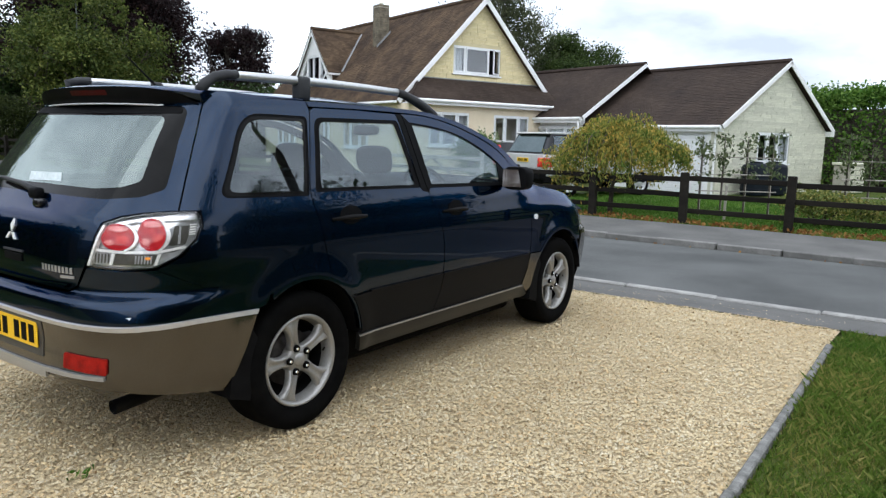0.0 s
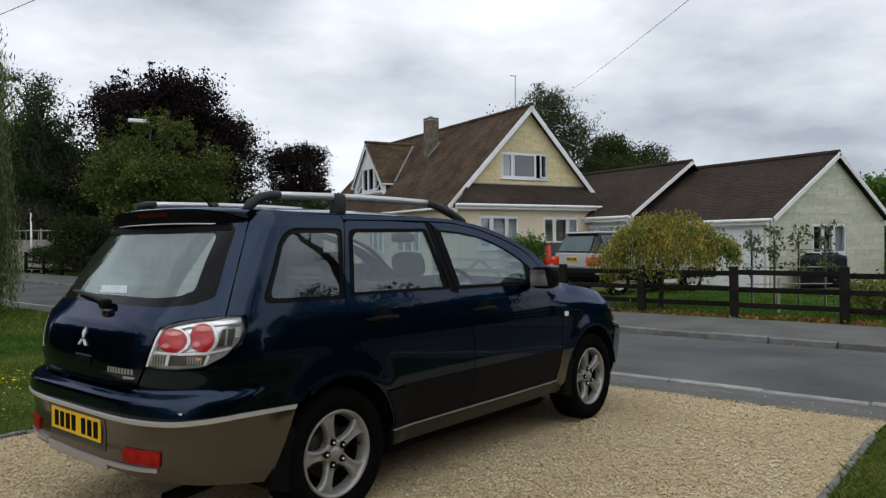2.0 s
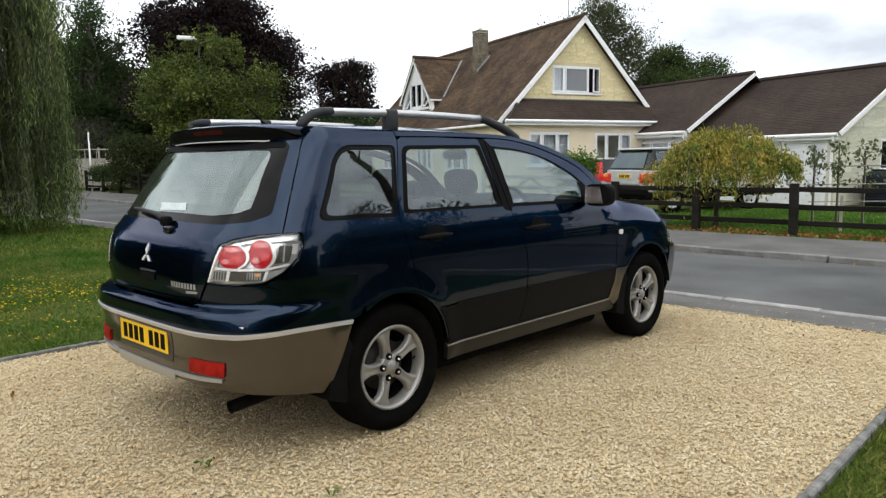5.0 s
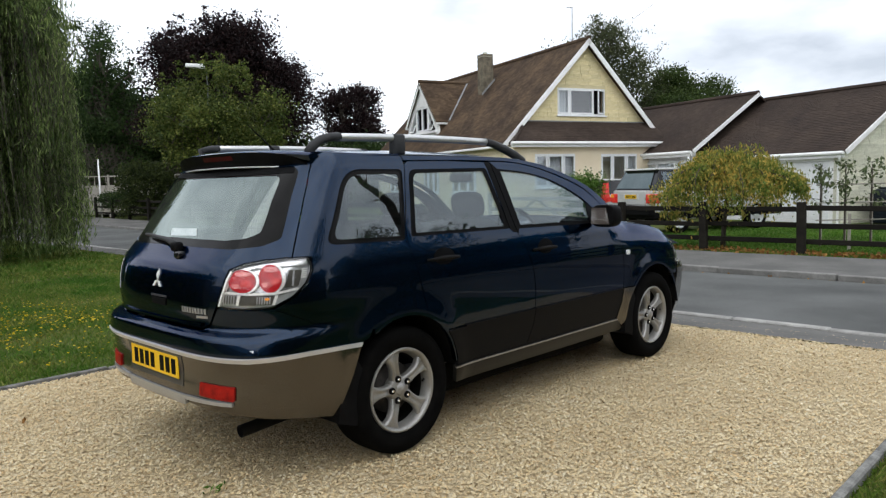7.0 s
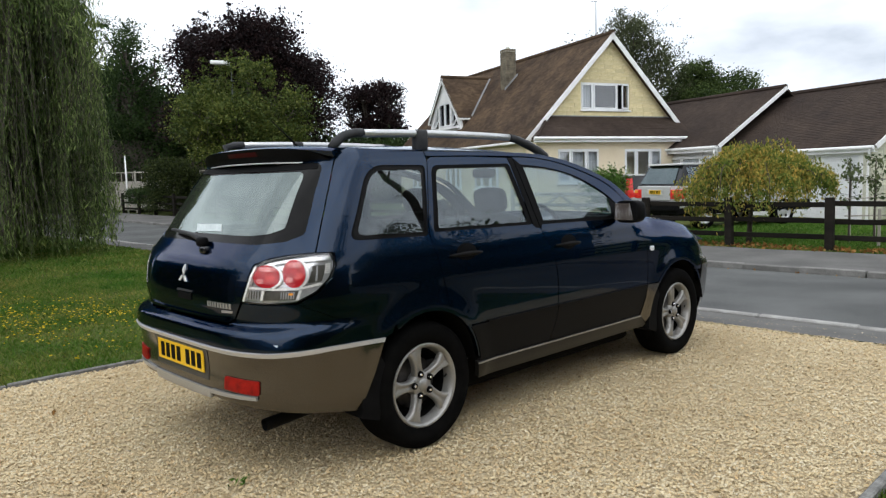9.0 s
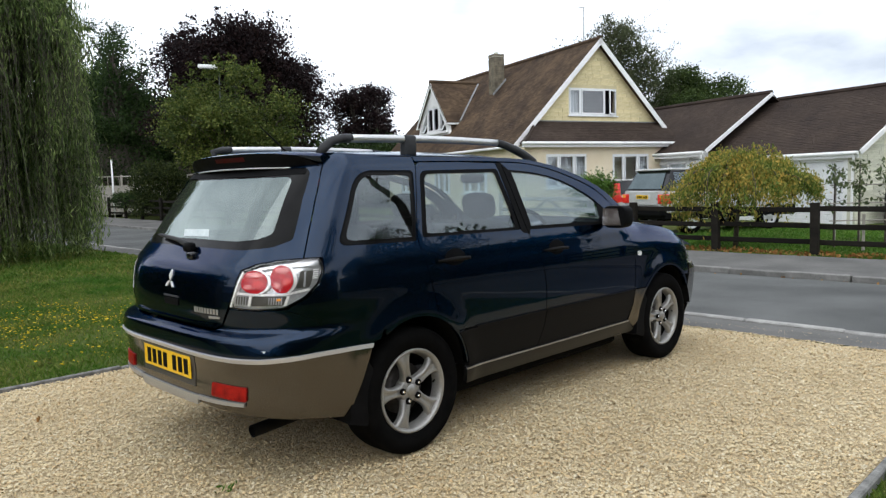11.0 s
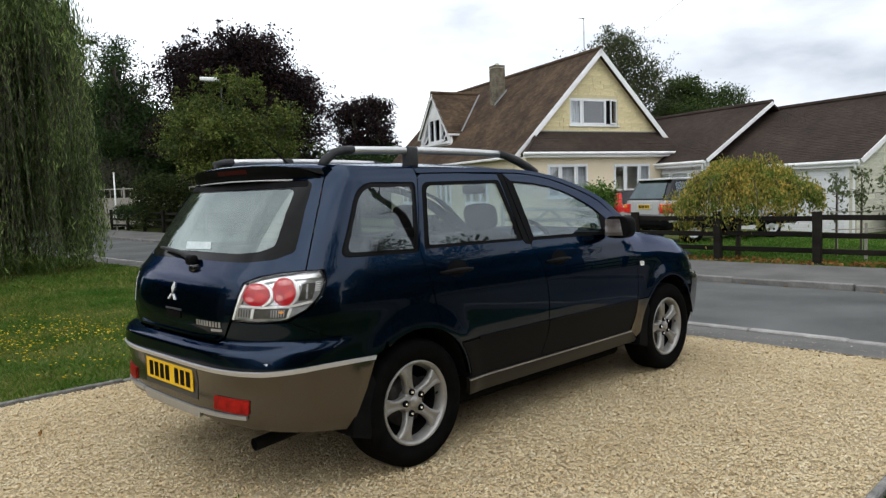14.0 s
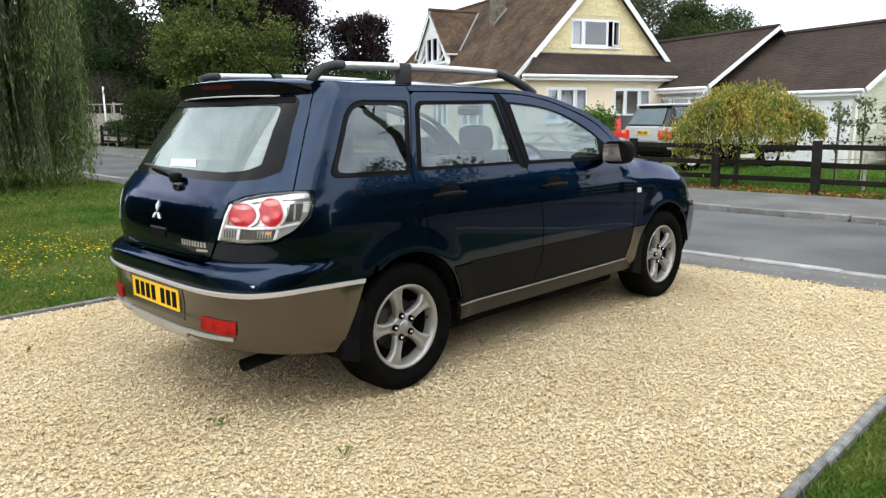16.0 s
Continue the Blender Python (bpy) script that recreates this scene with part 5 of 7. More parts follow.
def casement(parent, at, w, h, lights, open_light=None, curtain=(), depth=0.9, sill=True, dark="dark_room"):
    """A white window, lower left corner at the origin, front towards -y. lights: shares of the width."""
    win = part("window", join_bm(bm_box(0, w, -0.02, 0.07, 0, 0.055), bm_box(0, w, -0.02, 0.07, h - 0.055, h), bm_box(0, 0.055, -0.02, 0.07, 0.055, h - 0.055), bm_box(w - 0.055, w, -0.02, 0.07, 0.055, h - 0.055)), "upvc", parent, "white framed window with several lights")
    win.matrix_local = at
    x = 0.0
    total = sum(lights)
    for i, share in enumerate(lights):
        x1 = x + w * share / total
        if i:
            part("mullion", bm_box(x - 0.03, x + 0.03, -0.025, 0.07, 0.055, h - 0.055, 0.004), "upvc", win)
        a, b = x + 0.035, x1 - 0.035
        swing = Matrix.Identity(4)
        if open_light == i:
            swing = Matrix.Translation((b, 0, 0)) @ pose(0, 0, 0, 0, 0, 24) @ Matrix.Translation((-b, 0, 0))
        fr = part("casement_frame", join_bm(bm_box(a, b, -0.045, 0.0, 0.05, 0.10), bm_box(a, b, -0.045, 0.0, h - 0.10, h - 0.05), bm_box(a, a + 0.045, -0.045, 0.0, 0.10, h - 0.10), bm_box(b - 0.045, b, -0.045, 0.0, 0.10, h - 0.10)), "upvc", win)
        fr.matrix_local = swing
        pn = part("pane", bm_box(a + 0.04, b - 0.04, -0.026, -0.020, 0.09, h - 0.09), "pane", win)
        pn.matrix_local = swing
        pn.visible_shadow = False
        if i in curtain:
            cb = bmesh.new()
            n = 14
            top, low = [], []
            for k in range(n + 1):
                xx = a + (b - a) * k / n
                yy = 0.14 + 0.03 * math.sin(k * 2.2)
                top.append(cb.verts.new((xx, yy, h - 0.06))); low.append(cb.verts.new((xx, yy, 0.06)))
            for k in range(n):
                cb.faces.new((low[k], low[k + 1], top[k + 1], top[k]))
            part("curtain", cb, "curtain", win, smooth=True)
        x = x1
    if sill:
        part("sill", bm_box(-0.05, w + 0.05, -0.11, 0.0, -0.055, -0.004, 0.008), "upvc", win)
    room = bmesh.new()
    d = depth
    for q in (((-0.02, d, -0.1), (w + 0.02, d, -0.1), (w + 0.02, d, h + 0.1), (-0.02, d, h + 0.1)), ((-0.02, 0.08, -0.1), (-0.02, d, -0.1), (-0.02, d, h + 0.1), (-0.02, 0.08, h + 0.1)), ((w + 0.02, 0.08, -0.1), (w + 0.02, 0.08, h + 0.1), (w + 0.02, d, h + 0.1), (w + 0.02, d, -0.1)), ((-0.02, 0.08, -0.1), (w + 0.02, 0.08, -0.1), (w + 0.02, d, -0.1), (-0.02, d, -0.1)), ((-0.02, 0.08, h + 0.1), (-0.02, d, h + 0.1), (w + 0.02, d, h + 0.1), (w + 0.02, 0.08, h + 0.1))):
        room.faces.new([room.verts.new(p) for p in q])
    part("room_lining", room, dark, win)
    return win


TILE_W, TILE_G = 0.17, 0.105


def tile_boxes(origin, along, up, width, length, keep=None, lift=0.008, gauge=None):
    """Corner sets of overlapping tiles on a slope: origin at the eave, rows climbing."""
    gauge = gauge or TILE_G
    o, a, u = (np.array(v, float) for v in (origin, along, up))
    a, u = a / np.linalg.norm(a), u / np.linalg.norm(u)
    n = np.cross(a, u)
    n = n if n[2] > 0 else -n
    out = []
    for r in range(int(math.ceil(length / gauge))):
        shift = (r % 2) * TILE_W / 2
        c = -1
        while c * TILE_W + shift < width:
            x0, x1 = max(0, c * TILE_W + shift) + 0.004, min(width, (c + 1) * TILE_W + shift) - 0.004
            c += 1
            if x1 - x0 < 0.03:
                continue
            y0, y1 = r * gauge, min((r + 1) * gauge + 0.03, length)
            if keep and not keep((x0 + x1) / 2, y0):
                continue
            h0, h1 = 0.013 + random.uniform(0, lift * 0.6), 0.008 + random.uniform(0, lift * 0.4)
            top = [o + a * x0 + u * y0 + n * h0, o + a * x1 + u * y0 + n * h0, o + a * x1 + u * y1 + n * h1, o + a * x0 + u * y1 + n * h1]
            low = [o + a * x0 + u * y0, o + a * x1 + u * y0]
            out.append((top, [low[0], low[1], top[1], top[0]]))
    return out


def tiled(name, boxes, material, parent, kind="stuff"):
    ob = quads(name, [q for b in boxes for q in b], material, parent)
    ob["kind"] = kind
    return ob


def slope_deck(name, corners, material, parent, thick=0.06):
    bm = bmesh.new()
    n = (Vector(corners[1]) - Vector(corners[0])).cross(Vector(corners[-1]) - Vector(corners[0])).normalized()
    if n.z < 0:
        n = -n
    hi, lo = [bm.verts.new(Vector(c)) for c in corners], [bm.verts.new(Vector(c) - n * thick) for c in corners]
    bm.faces.new(hi); bm.faces.new(lo[::-1])
    for i in range(len(hi)):
        j = (i + 1) % len(hi)
        bm.faces.new((hi[i], lo[i], lo[j], hi[j]))
    bmesh.ops.recalc_face_normals(bm, faces=bm.faces)
    return part(name, bm, material, parent)


def bargeboard(parent, p0, p1, y, depth=0.20, thick=0.03, name="bargeboard"):
    """A board along a gable edge in the xz plane at y."""
    (x0, z0), (x1, z1) = p0, p1
    d = Vector((x1 - x0, 0, z1 - z0)).normalized()
    dn = Vector((d.z, 0, -d.x))
    dn = dn if dn.z < 0 else -dn
    bm = bmesh.new()
    q = [Vector((x0, y, z0)), Vector((x1, y, z1)), Vector((x1, y, z1)) + dn * depth, Vector((x0, y, z0)) + dn * depth]
    fr, bk = [bm.verts.new(v) for v in q], [bm.verts.new(v + Vector((0, thick, 0))) for v in q]
    bm.faces.new(fr); bm.faces.new(bk[::-1])
    for i in range(4):
        bm.faces.new((fr[i], bk[i], bk[(i + 1) % 4], fr[(i + 1) % 4]))
    bmesh.ops.recalc_face_normals(bm, faces=bm.faces)
    return part(name, bm, "white_paint", parent)


def masonry(parent, edge_l, edge_r, z0, z1, course, holes, material, y=0.0, long=0.46, name="stone_block", at=None):
    """Separate blocks laid in courses between two edges given by height, leaving the openings free."""
    shapes = []
    for k in range(5):
        bm = bm_box(0, 1, -0.016, 0.03, 0, 1)
        me = bpy.data.meshes.new(name)
        for v in bm.verts:
            if v.co.y < 0:
                v.co.y += random.uniform(-0.006, 0.006)
        bm.to_mesh(me); bm.free()
        me.materials.append(M[material])
        shapes.append(me)
    z = z0
    row = 0
    while z < z1 - 0.04:
        h = course * random.choice((0.8, 1.0, 1.0, 1.2))
        zt = min(z + h, z1)
        lo, hi = max(edge_l(z), edge_l(zt)), min(edge_r(z), edge_r(zt))
        x = lo
        first = True
        while x < hi - 0.05:
            w = long * random.uniform(0.55, 1.45) * (0.6 if first and row % 2 else 1)
            first = False
            x1 = min(x + w, hi)
            if hi - x1 < 0.12:
                x1 = hi
            spans = [(x, x1)]
            for hx0, hx1, hz0, hz1 in holes:
                if zt > hz0 + 0.01 and z < hz1 - 0.01:
                    nxt = []
                    for a, b in spans:
                        if a < hx0:
                            nxt.append((a, min(b, hx0)))
                        if b > hx1:
                            nxt.append((max(a, hx1), b))
                    spans = nxt
            for a, b in spans:
                if b - a > 0.05:
                    ob = new(name, random.choice(shapes))
                    ob.parent = parent
                    ob.matrix_local = (at or Matrix.Identity(4)) @ Matrix.Translation((a + 0.004, y, z + 0.003)) @ Matrix.Diagonal((b - a - 0.008, 1, zt - z - 0.006, 1))
            x = x1
        z = zt
        row += 1


house = thing("house", HOUSE, "cream chalet house with steep brown tiled roof and dormer", "house")
SL = 1.03
AP, EV = 6.85, 3.92
ez = AP - EV * SL
gwin = (-1.30, 0.96, 3.97, 5.00)
gable = wall_sheet("gable_wall", [(-3.7, 0), (3.7, 0), (3.7, AP - 3.7 * SL - 0.1), (0, AP - 0.12), (-3.7, AP - 3.7 * SL - 0.1)], [rect(*gwin)], 0.25, "mortar_cream", house)
masonry(gable, lambda z: -(AP - 0.12 - z) / SL, lambda z: (AP - 0.12 - z) / SL, 3.62, 6.55, 0.15, [gwin], "yellow_stone", long=0.5)
casement(house, pose(gwin[0], 0.03, gwin[2]), gwin[1] - gwin[0], gwin[3] - gwin[2], (0.62, 1.25, 0.62), open_light=2, curtain=(0,))
part("side_wall", bm_box(-3.7, -3.45, 0.25, 13.0, 0, AP - 3.7 * SL - 0.1), "yellow_render", house)
part("side_wall", bm_box(3.45, 3.7, 0.25, 13.0, 0, AP - 3.7 * SL - 0.1), "yellow_render", house)
wall_sheet("back_wall", [(-3.7, 0), (3.7, 0), (3.7, AP - 3.7 * SL - 0.1), (0, AP - 0.12), (-3.7, AP - 3.7 * SL - 0.1)], [], 0.25, "yellow_render", house, pose(0, 12.75, 0))
Y0, Y1 = -0.28, 13.2
roof = slope_deck("roof", [(-EV, Y0, ez), (-EV, Y1, ez), (0, Y1, AP), (0, Y0, AP)], "tile_brown", house)
slope_deck("roof_far_slope", [(EV, Y0, ez), (EV, Y1, ez), (0, Y1, AP), (0, Y0, AP)], "tile_brown", house)
slen = math.hypot(EV, EV * SL)
tiled("roof_tiles", tile_boxes((-EV, Y0, ez), (0, 1, 0), (1, 0, SL), Y1 - Y0, slen), "tile_brown", roof)
tiled("roof_tiles", tile_boxes((EV, Y0, ez), (0, 1, 0), (-1, 0, SL), Y1 - Y0, slen), "tile_brown", roof)
for k in range(30):
    y = Y0 + k * 0.45
    b = tube([(0, y, AP + 0.012), (0, y + 0.455, AP + 0.012)], [0.10, 0.095], 8)
    part("ridge_tile", b, "tile_brown", roof)
bargeboard(house, (-EV, ez + 0.02), (0, AP + 0.02), Y0 - 0.02, 0.18)
bargeboard(house, (EV, ez + 0.02), (0, AP + 0.02), Y0 - 0.02, 0.18)
part("gutter", bm_box(-EV - 0.10, -EV + 0.01, Y0, Y1, ez - 0.10, ez - 0.01, 0.02), "white_paint", house)

# skirt roof over the ground-floor front, fascia, walls and windows
bay = part("bay_wall", join_bm(bm_box(-3.75, 3.2, -0.75, -0.55, 0, 0.02)), "yellow_render", house)
bw = [(-2.86, -1.06, 1.22, 2.46), (0.14, 1.90, 1.22, 2.44)]
wall_sheet("front_wall", rect(-3.75, 3.15, 0.0, 2.72), [rect(*w) for w in bw], 0.2, "yellow_render", bay, pose(0, -0.78, 0))
part("return_wall", bm_box(-3.75, -3.55, -0.58, 0.0, 0, 2.72), "yellow_render", bay)
part("return_wall", bm_box(2.95, 3.15, -0.58, 0.0, 0, 2.72), "yellow_render", bay)
for i, w in enumerate(bw):
    casement(house, pose(w[0], -0.75, w[2]), w[1] - w[0], w[3] - w[2], (0.8, 1, 0.8), curtain=(0, 1, 2) if i == 0 else (2,))
sk = [(-3.85, -1.02, 2.88), (3.35, -1.02, 2.88), (3.35, 0.0, 3.72), (-2.78, 0.0, 3.72)]
skirt = slope_deck("skirt_roof", sk, "tile_dark", house)
slope_deck("skirt_hip", [(-3.85, -1.02, 2.88), (-2.78, 0.0, 3.72), (-3.62, 0.0, 2.88)], "tile_dark", house)
tiled("roof_tiles", tile_boxes((-3.85, -1.02, 2.885), (1, 0, 0), (0, 1.02, 0.84), 7.2, 1.30, keep=lambda x, y: x > y * 0.84), "tile_dark", skirt)
part("hip_flashing", tube([(-3.85, -1.02, 2.90), (-2.78, 0.0, 3.74)], 0.05, 6), "tile_dark", skirt)
part("wall_flashing", bm_box(-2.78, 3.3, -0.03, -0.018, 3.70, 3.75), "lead", skirt)
part("fascia", bm_box(-4.02, 3.37, -1.06, -1.02, 2.70, 2.86), "white_paint", house)
part("downpipe", tube([(3.22, -1.1, 2.80), (3.22, -1.1, 2.62), (3.16, -0.84, 2.42), (3.16, -0.84, 0.0)], 0.035, 8), "white_paint", house)
part("soffit", bm_box(-4.02, 3.37, -1.018, -0.78, 2.70, 2.72), "white_paint", house)
part("gutter", tube([(-4.05, -1.11, 2.84), (3.42, -1.11, 2.84)], 0.055, 8), "white_paint", house)
part("downpipe", tube([(3.36, -1.10, 2.80), (3.36, -1.08, 2.45), (3.2, -0.83, 2.25), (3.2, -0.83, 0.1)], 0.035, 8), "white_paint", house)

# chimney
stack = part("chimney", bm_box(-1.40, -0.90, 5.52, 6.04, 5.2, 7.05, 0.015), "chimney", house, "weathered stone chimney stack")
part("chimney_cap", bm_box(-1.415, -0.885, 5.505, 6.055, 7.054, 7.09, 0.01), "mortar", stack)
part("chimney_pot", lathe([(0.0, 0.0), (0.11, 0.0), (0.09, 0.19), (0.0, 0.19)], 12, "z"), "mortar_pale", stack).matrix_local = pose(-1.15, 5.78, 7.094)
part("flashing", prism([(-1.50, 5.34), (-0.84, 6.02), (-0.84, 6.12), (-1.50, 5.44)], "y", 5.47, 5.505), "lead", stack)
for i, z in enumerate(np.arange(5.3, 7.05, 0.19)):
    part("stone_course", join_bm(bm_box(-1.409, -0.891, 5.511, 6.049, z, z + 0.172, 0.01)), "chimney", stack)
part("television_aerial", join_bm(tube([(-0.05, 0.72, 6.3), (-0.05, 0.72, 8.24)], 0.022, 6), tube([(-0.30, 0.72, 8.21), (0.02, 0.72, 8.22)], 0.012, 5), *[tube([(x, 0.62, 8.21), (x, 0.82, 8.21)], 0.006, 4) for x in (-0.28, -0.18, -0.08)]), "steel", house, "thin rooftop television aerial")

# dormer on the near slope, face towards the road
DX, DY, DT = -3.05, 8.62, 6.28
dorm = new("dormer"); dorm.parent = house
dorm["label"] = "white boarded gable dormer with open windows"
face_at = Matrix.Translation((DX, DY, 0)) @ pose(0, 0, 0, 0, 0, -90)
dwin = [(-0.62, 0.0, 3.95, 5.05), (0.03, 0.62, 3.95, 5.05)]
wall_sheet("face", [(-1.75, 3.70), (1.75, 3.70), (1.62, 4.35), (0, DT - 0.12), (-1.62, 4.35)], [rect(-0.64, 0.64, 3.93, 5.1), [(-1.45, 3.93), (-0.74, 3.93), (-0.74, 4.95)], [(0.74, 3.93), (1.45, 3.93), (0.74, 4.95)]], 0.12, "white_paint", dorm, face_at)
casement(dorm, face_at @ Matrix.Translation((-0.64, 0.04, 3.93)), 1.28, 1.17, (1, 1), sill=False, depth=0.5)
for s in (-1, 1):
    tri = bmesh.new()
    tri.faces.new([tri.verts.new((s * x, 0.03, z)) for x, z in ((0.74, 3.93), (1.45, 3.93), (0.74, 4.95))])
    part("side_light", tri, "pane", dorm).matrix_local = face_at
    tri = bmesh.new()
    tri.faces.new([tri.verts.new((s * x, 0.3, z)) for x, z in ((0.70, 3.9), (1.5, 3.9), (0.70, 5.05))])
    part("side_light_reveal", tri, "dark_room", dorm).matrix_local = face_at
    sash = part("open_sash", join_bm(bm_box(0, 0.5, -0.02, 0.02, 0, 0.05), bm_box(0, 0.5, -0.02, 0.02, 0.55, 0.6), bm_box(0, 0.05, -0.02, 0.02, 0.05, 0.55), bm_box(0.45, 0.5, -0.02, 0.02, 0.05, 0.55)), "upvc", dorm, "window sash tilted open")
    sash.matrix_local = face_at @ pose(s * 1.05 - 0.25, -0.14, 3.95, -25, 0, 0)
part("sill", bm_box(-1.6, 1.6, -0.10, 0.0, 3.80, 3.90, 0.01), "white_paint", dorm).matrix_local = face_at
bargeboard(dorm, (-1.78, 4.27), (0, DT), -0.14, 0.17).matrix_local = face_at
bargeboard(dorm, (1.78, 4.27), (0, DT), -0.14, 0.17).matrix_local = face_at
back = lambda z: -(AP - z) / SL
for s in (-1, 1):
    e = (DX - 0.14, DY + s * 1.78, 4.27)
    dk = slope_deck("dormer_roof", [e, (back(4.27), DY + s * 1.78, 4.27), (back(DT), DY, DT), (DX - 0.14, DY, DT)], "tile_brown", dorm)
    up = Vector((0, -s * 1.78, DT - 4.27))
    L = up.length
    tiled("roof_tiles", tile_boxes(e, (1, 0, 0), up, 3.4, L, keep=lambda x, y: DX - 0.14 + x < back(4.27 + (DT - 4.27) * y / L) + 0.05), "tile_brown", dk)
    part("cheek", prism([(DX + 0.02, 3.75), (back(4.3), 4.35), (DX + 0.02, 4.35)], "y", DY + s * 1.62 - 0.04, DY + s * 1.62 + 0.04), "tile_brown", dorm)
    part("eave_board", bm_box(DX - 0.12, back(4.27), DY + s * 1.66, DY + s * 1.79, 4.16, 4.24), "white_paint", dorm)
    part("valley_flashing", tube([(back(4.27), DY + s * 1.80, 4.32), (back(DT), DY, DT + 0.05)], 0.045, 6), "lead", dorm)
part("ridge", tube([(DX - 0.14, DY, DT + 0.02), (back(DT), DY, DT + 0.02)], 0.09, 8), "tile_brown", dorm)

# ---- low link and garage wing ----
GX0, GX1, GAP, GAZ, GEZ, GY = 2.72, 9.3, 6.10, 4.34, 2.12, -8.87
garage = thing("garage", HOUSE, "stone gabled garage with dark tiled roof and white door", "garage")
gs = (GAZ - GEZ) / (GAP - GX0 + 0.15)
gw = (4.87, 6.77, 0.95, 1.98)
gw_wall = wall_sheet("gable_wall", [(GX0, -0.15), (GX1 - 0.2, -0.15), (GX1 - 0.2, GEZ), (GAP, GAZ - 0.1), (GX0, GEZ - 0.05)], [rect(*gw)], 0.25, "mortar_pale", garage, pose(0, GY, 0))
masonry(gw_wall, lambda z: GX0 if z < GEZ else GAP - (GAZ - 0.1 - z) / gs, lambda z: GX1 - 0.2 if z < GEZ else GAP + (GAZ - 0.1 - z) * (GX1 - 0.2 - GAP) / (GAZ - 0.1 - GEZ), -0.12, 4.15, 0.115, [gw], "grey_stone", long=0.8)
casement(garage, pose(gw[0], GY + 0.03, gw[2]), gw[1] - gw[0], gw[3] - gw[2], (0.62, 0.62, 0.76), curtain=(2,))
GL, GR = -3.6, -2.6
part("front_wall", join_bm(bm_box(GX0, GX0 + 0.2, GY + 0.25, GY + 0.40, -0.15, 2.0), bm_box(GX0, GX0 + 0.2, GL - 0.25, GL, -0.15, 2.0), bm_box(GX0, GX0 + 0.2, GY + 0.40, GL - 0.25, 1.86, 2.0)), "white_paint", garage)
gdoor = part("garage_door", bm_box(GX0 + 0.07, GX0 + 0.11, GY + 0.40, GL - 0.25, -0.13, 1.86), "upvc", garage, "wide white ribbed garage door")
for i in range(12):
    part("door_rib", bm_box(GX0 + 0.052, GX0 + 0.068, GY + 0.41, GL - 0.26, -0.12 + i * 0.165, 0.03 + i * 0.165, 0.005), "upvc", gdoor)
part("back_wall", bm_box(GX1 - 0.4, GX1 - 0.2, GY + 0.25, GL, -0.15, GEZ), "white_paint", garage)
ge = GX0 - 0.15
groof = slope_deck("roof", [(ge, GY - 0.2, GEZ), (ge, GR, GEZ), (GAP, GR, GAZ), (GAP, GY - 0.2, GAZ)], "tile_dark", garage)
slope_deck("roof_far_slope", [(GX1, GY - 0.2, GEZ), (GX1, GL, GEZ), (GAP, GL, GAZ), (GAP, GY - 0.2, GAZ)], "tile_dark", garage)
bargeboard(garage, (ge, GEZ + 0.03), (GAP, GAZ + 0.03), GY - 0.24, 0.15)
bargeboard(garage, (GX1, GEZ + 0.03), (GAP, GAZ + 0.03), GY - 0.24, 0.15)
for k in range(13):
    y = GY - 0.2 + k * 0.45
    part("ridge_tile", tube([(GAP, y, GAZ + 0.012), (GAP, y + 0.455, GAZ + 0.012)], [0.10, 0.095], 8), "tile_dark", groof)
part("fascia", bm_box(ge - 0.03, ge, GY - 0.2, GL, GEZ - 0.18, GEZ - 0.01), "white_paint", garage)
part("soffit", bm_box(ge, GX0, GY - 0.2, GL, GEZ - 0.18, GEZ - 0.155), "white_paint", garage)
part("gutter", tube([(ge - 0.08, GY - 0.22, GEZ - 0.04), (ge - 0.08, GL, GEZ - 0.04)], 0.055, 8), "white_paint", garage)
part("downpipe", tube([(ge - 0.08, GY - 0.08, GEZ - 0.06), (ge - 0.06, GY - 0.08, GEZ - 0.22), (GX0 - 0.05, GY + 0.06, GEZ - 0.42), (GX0 - 0.05, GY + 0.06, -0.1)], 0.035, 8), "white_paint", garage)
part("eave_box", bm_box(GX1 - 0.25, GX1 + 0.02, GY - 0.22, GY + 0.1, GEZ - 0.2, GEZ - 0.02), "white_paint", garage)

LAP, LAZ, LEX, LEZ, LY0, LY1 = 5.55, 4.58, 2.2, 2.42, -3.40, 3.2
link = thing("link_wing", HOUSE, "low link between house and garage, dark roof, white porch", "building")
lroof = slope_deck("roof", [(LEX, LY0, LEZ), (LEX, LY1, LEZ), (LAP, LY1, LAZ), (LAP, LY0, LAZ)], "tile_dark", link)
slope_deck("roof_far_slope", [(8.9, LY0, LEZ), (8.9, LY1, LEZ), (LAP, LY1, LAZ), (LAP, LY0, LAZ)], "tile_dark", link)
tiled("roof_tiles", tile_boxes((LEX, LY0, LEZ), (0, 1, 0), (LAP - LEX, 0, LAZ - LEZ), LY1 - LY0, math.hypot(LAP - LEX, LAZ - LEZ)), "tile_dark", lroof)
wall_sheet("gable_wall", [(LEX + 0.3, -0.1), (8.6, -0.1), (8.6, LEZ), (LAP, LAZ - 0.1), (LEX + 0.3, LEZ)], [], 0.2, "tile_dark", link, pose(0, LY0 + 0.86, 0))
bargeboard(link, (LEX, LEZ + 0.03), (LAP, LAZ + 0.03), LY0 - 0.03, 0.14)
for k in range(15):
    y = LY0 + k * 0.44
    part("ridge_tile", tube([(LAP, y, LAZ + 0.012), (LAP, y + 0.445, LAZ + 0.012)], [0.10, 0.095], 8), "tile_dark", lroof)
part("front_wall", bm_box(LEX + 0.3, LEX + 0.5, LY0 + 0.32, LY1, -0.1, LEZ - 0.02), "white_paint", link)
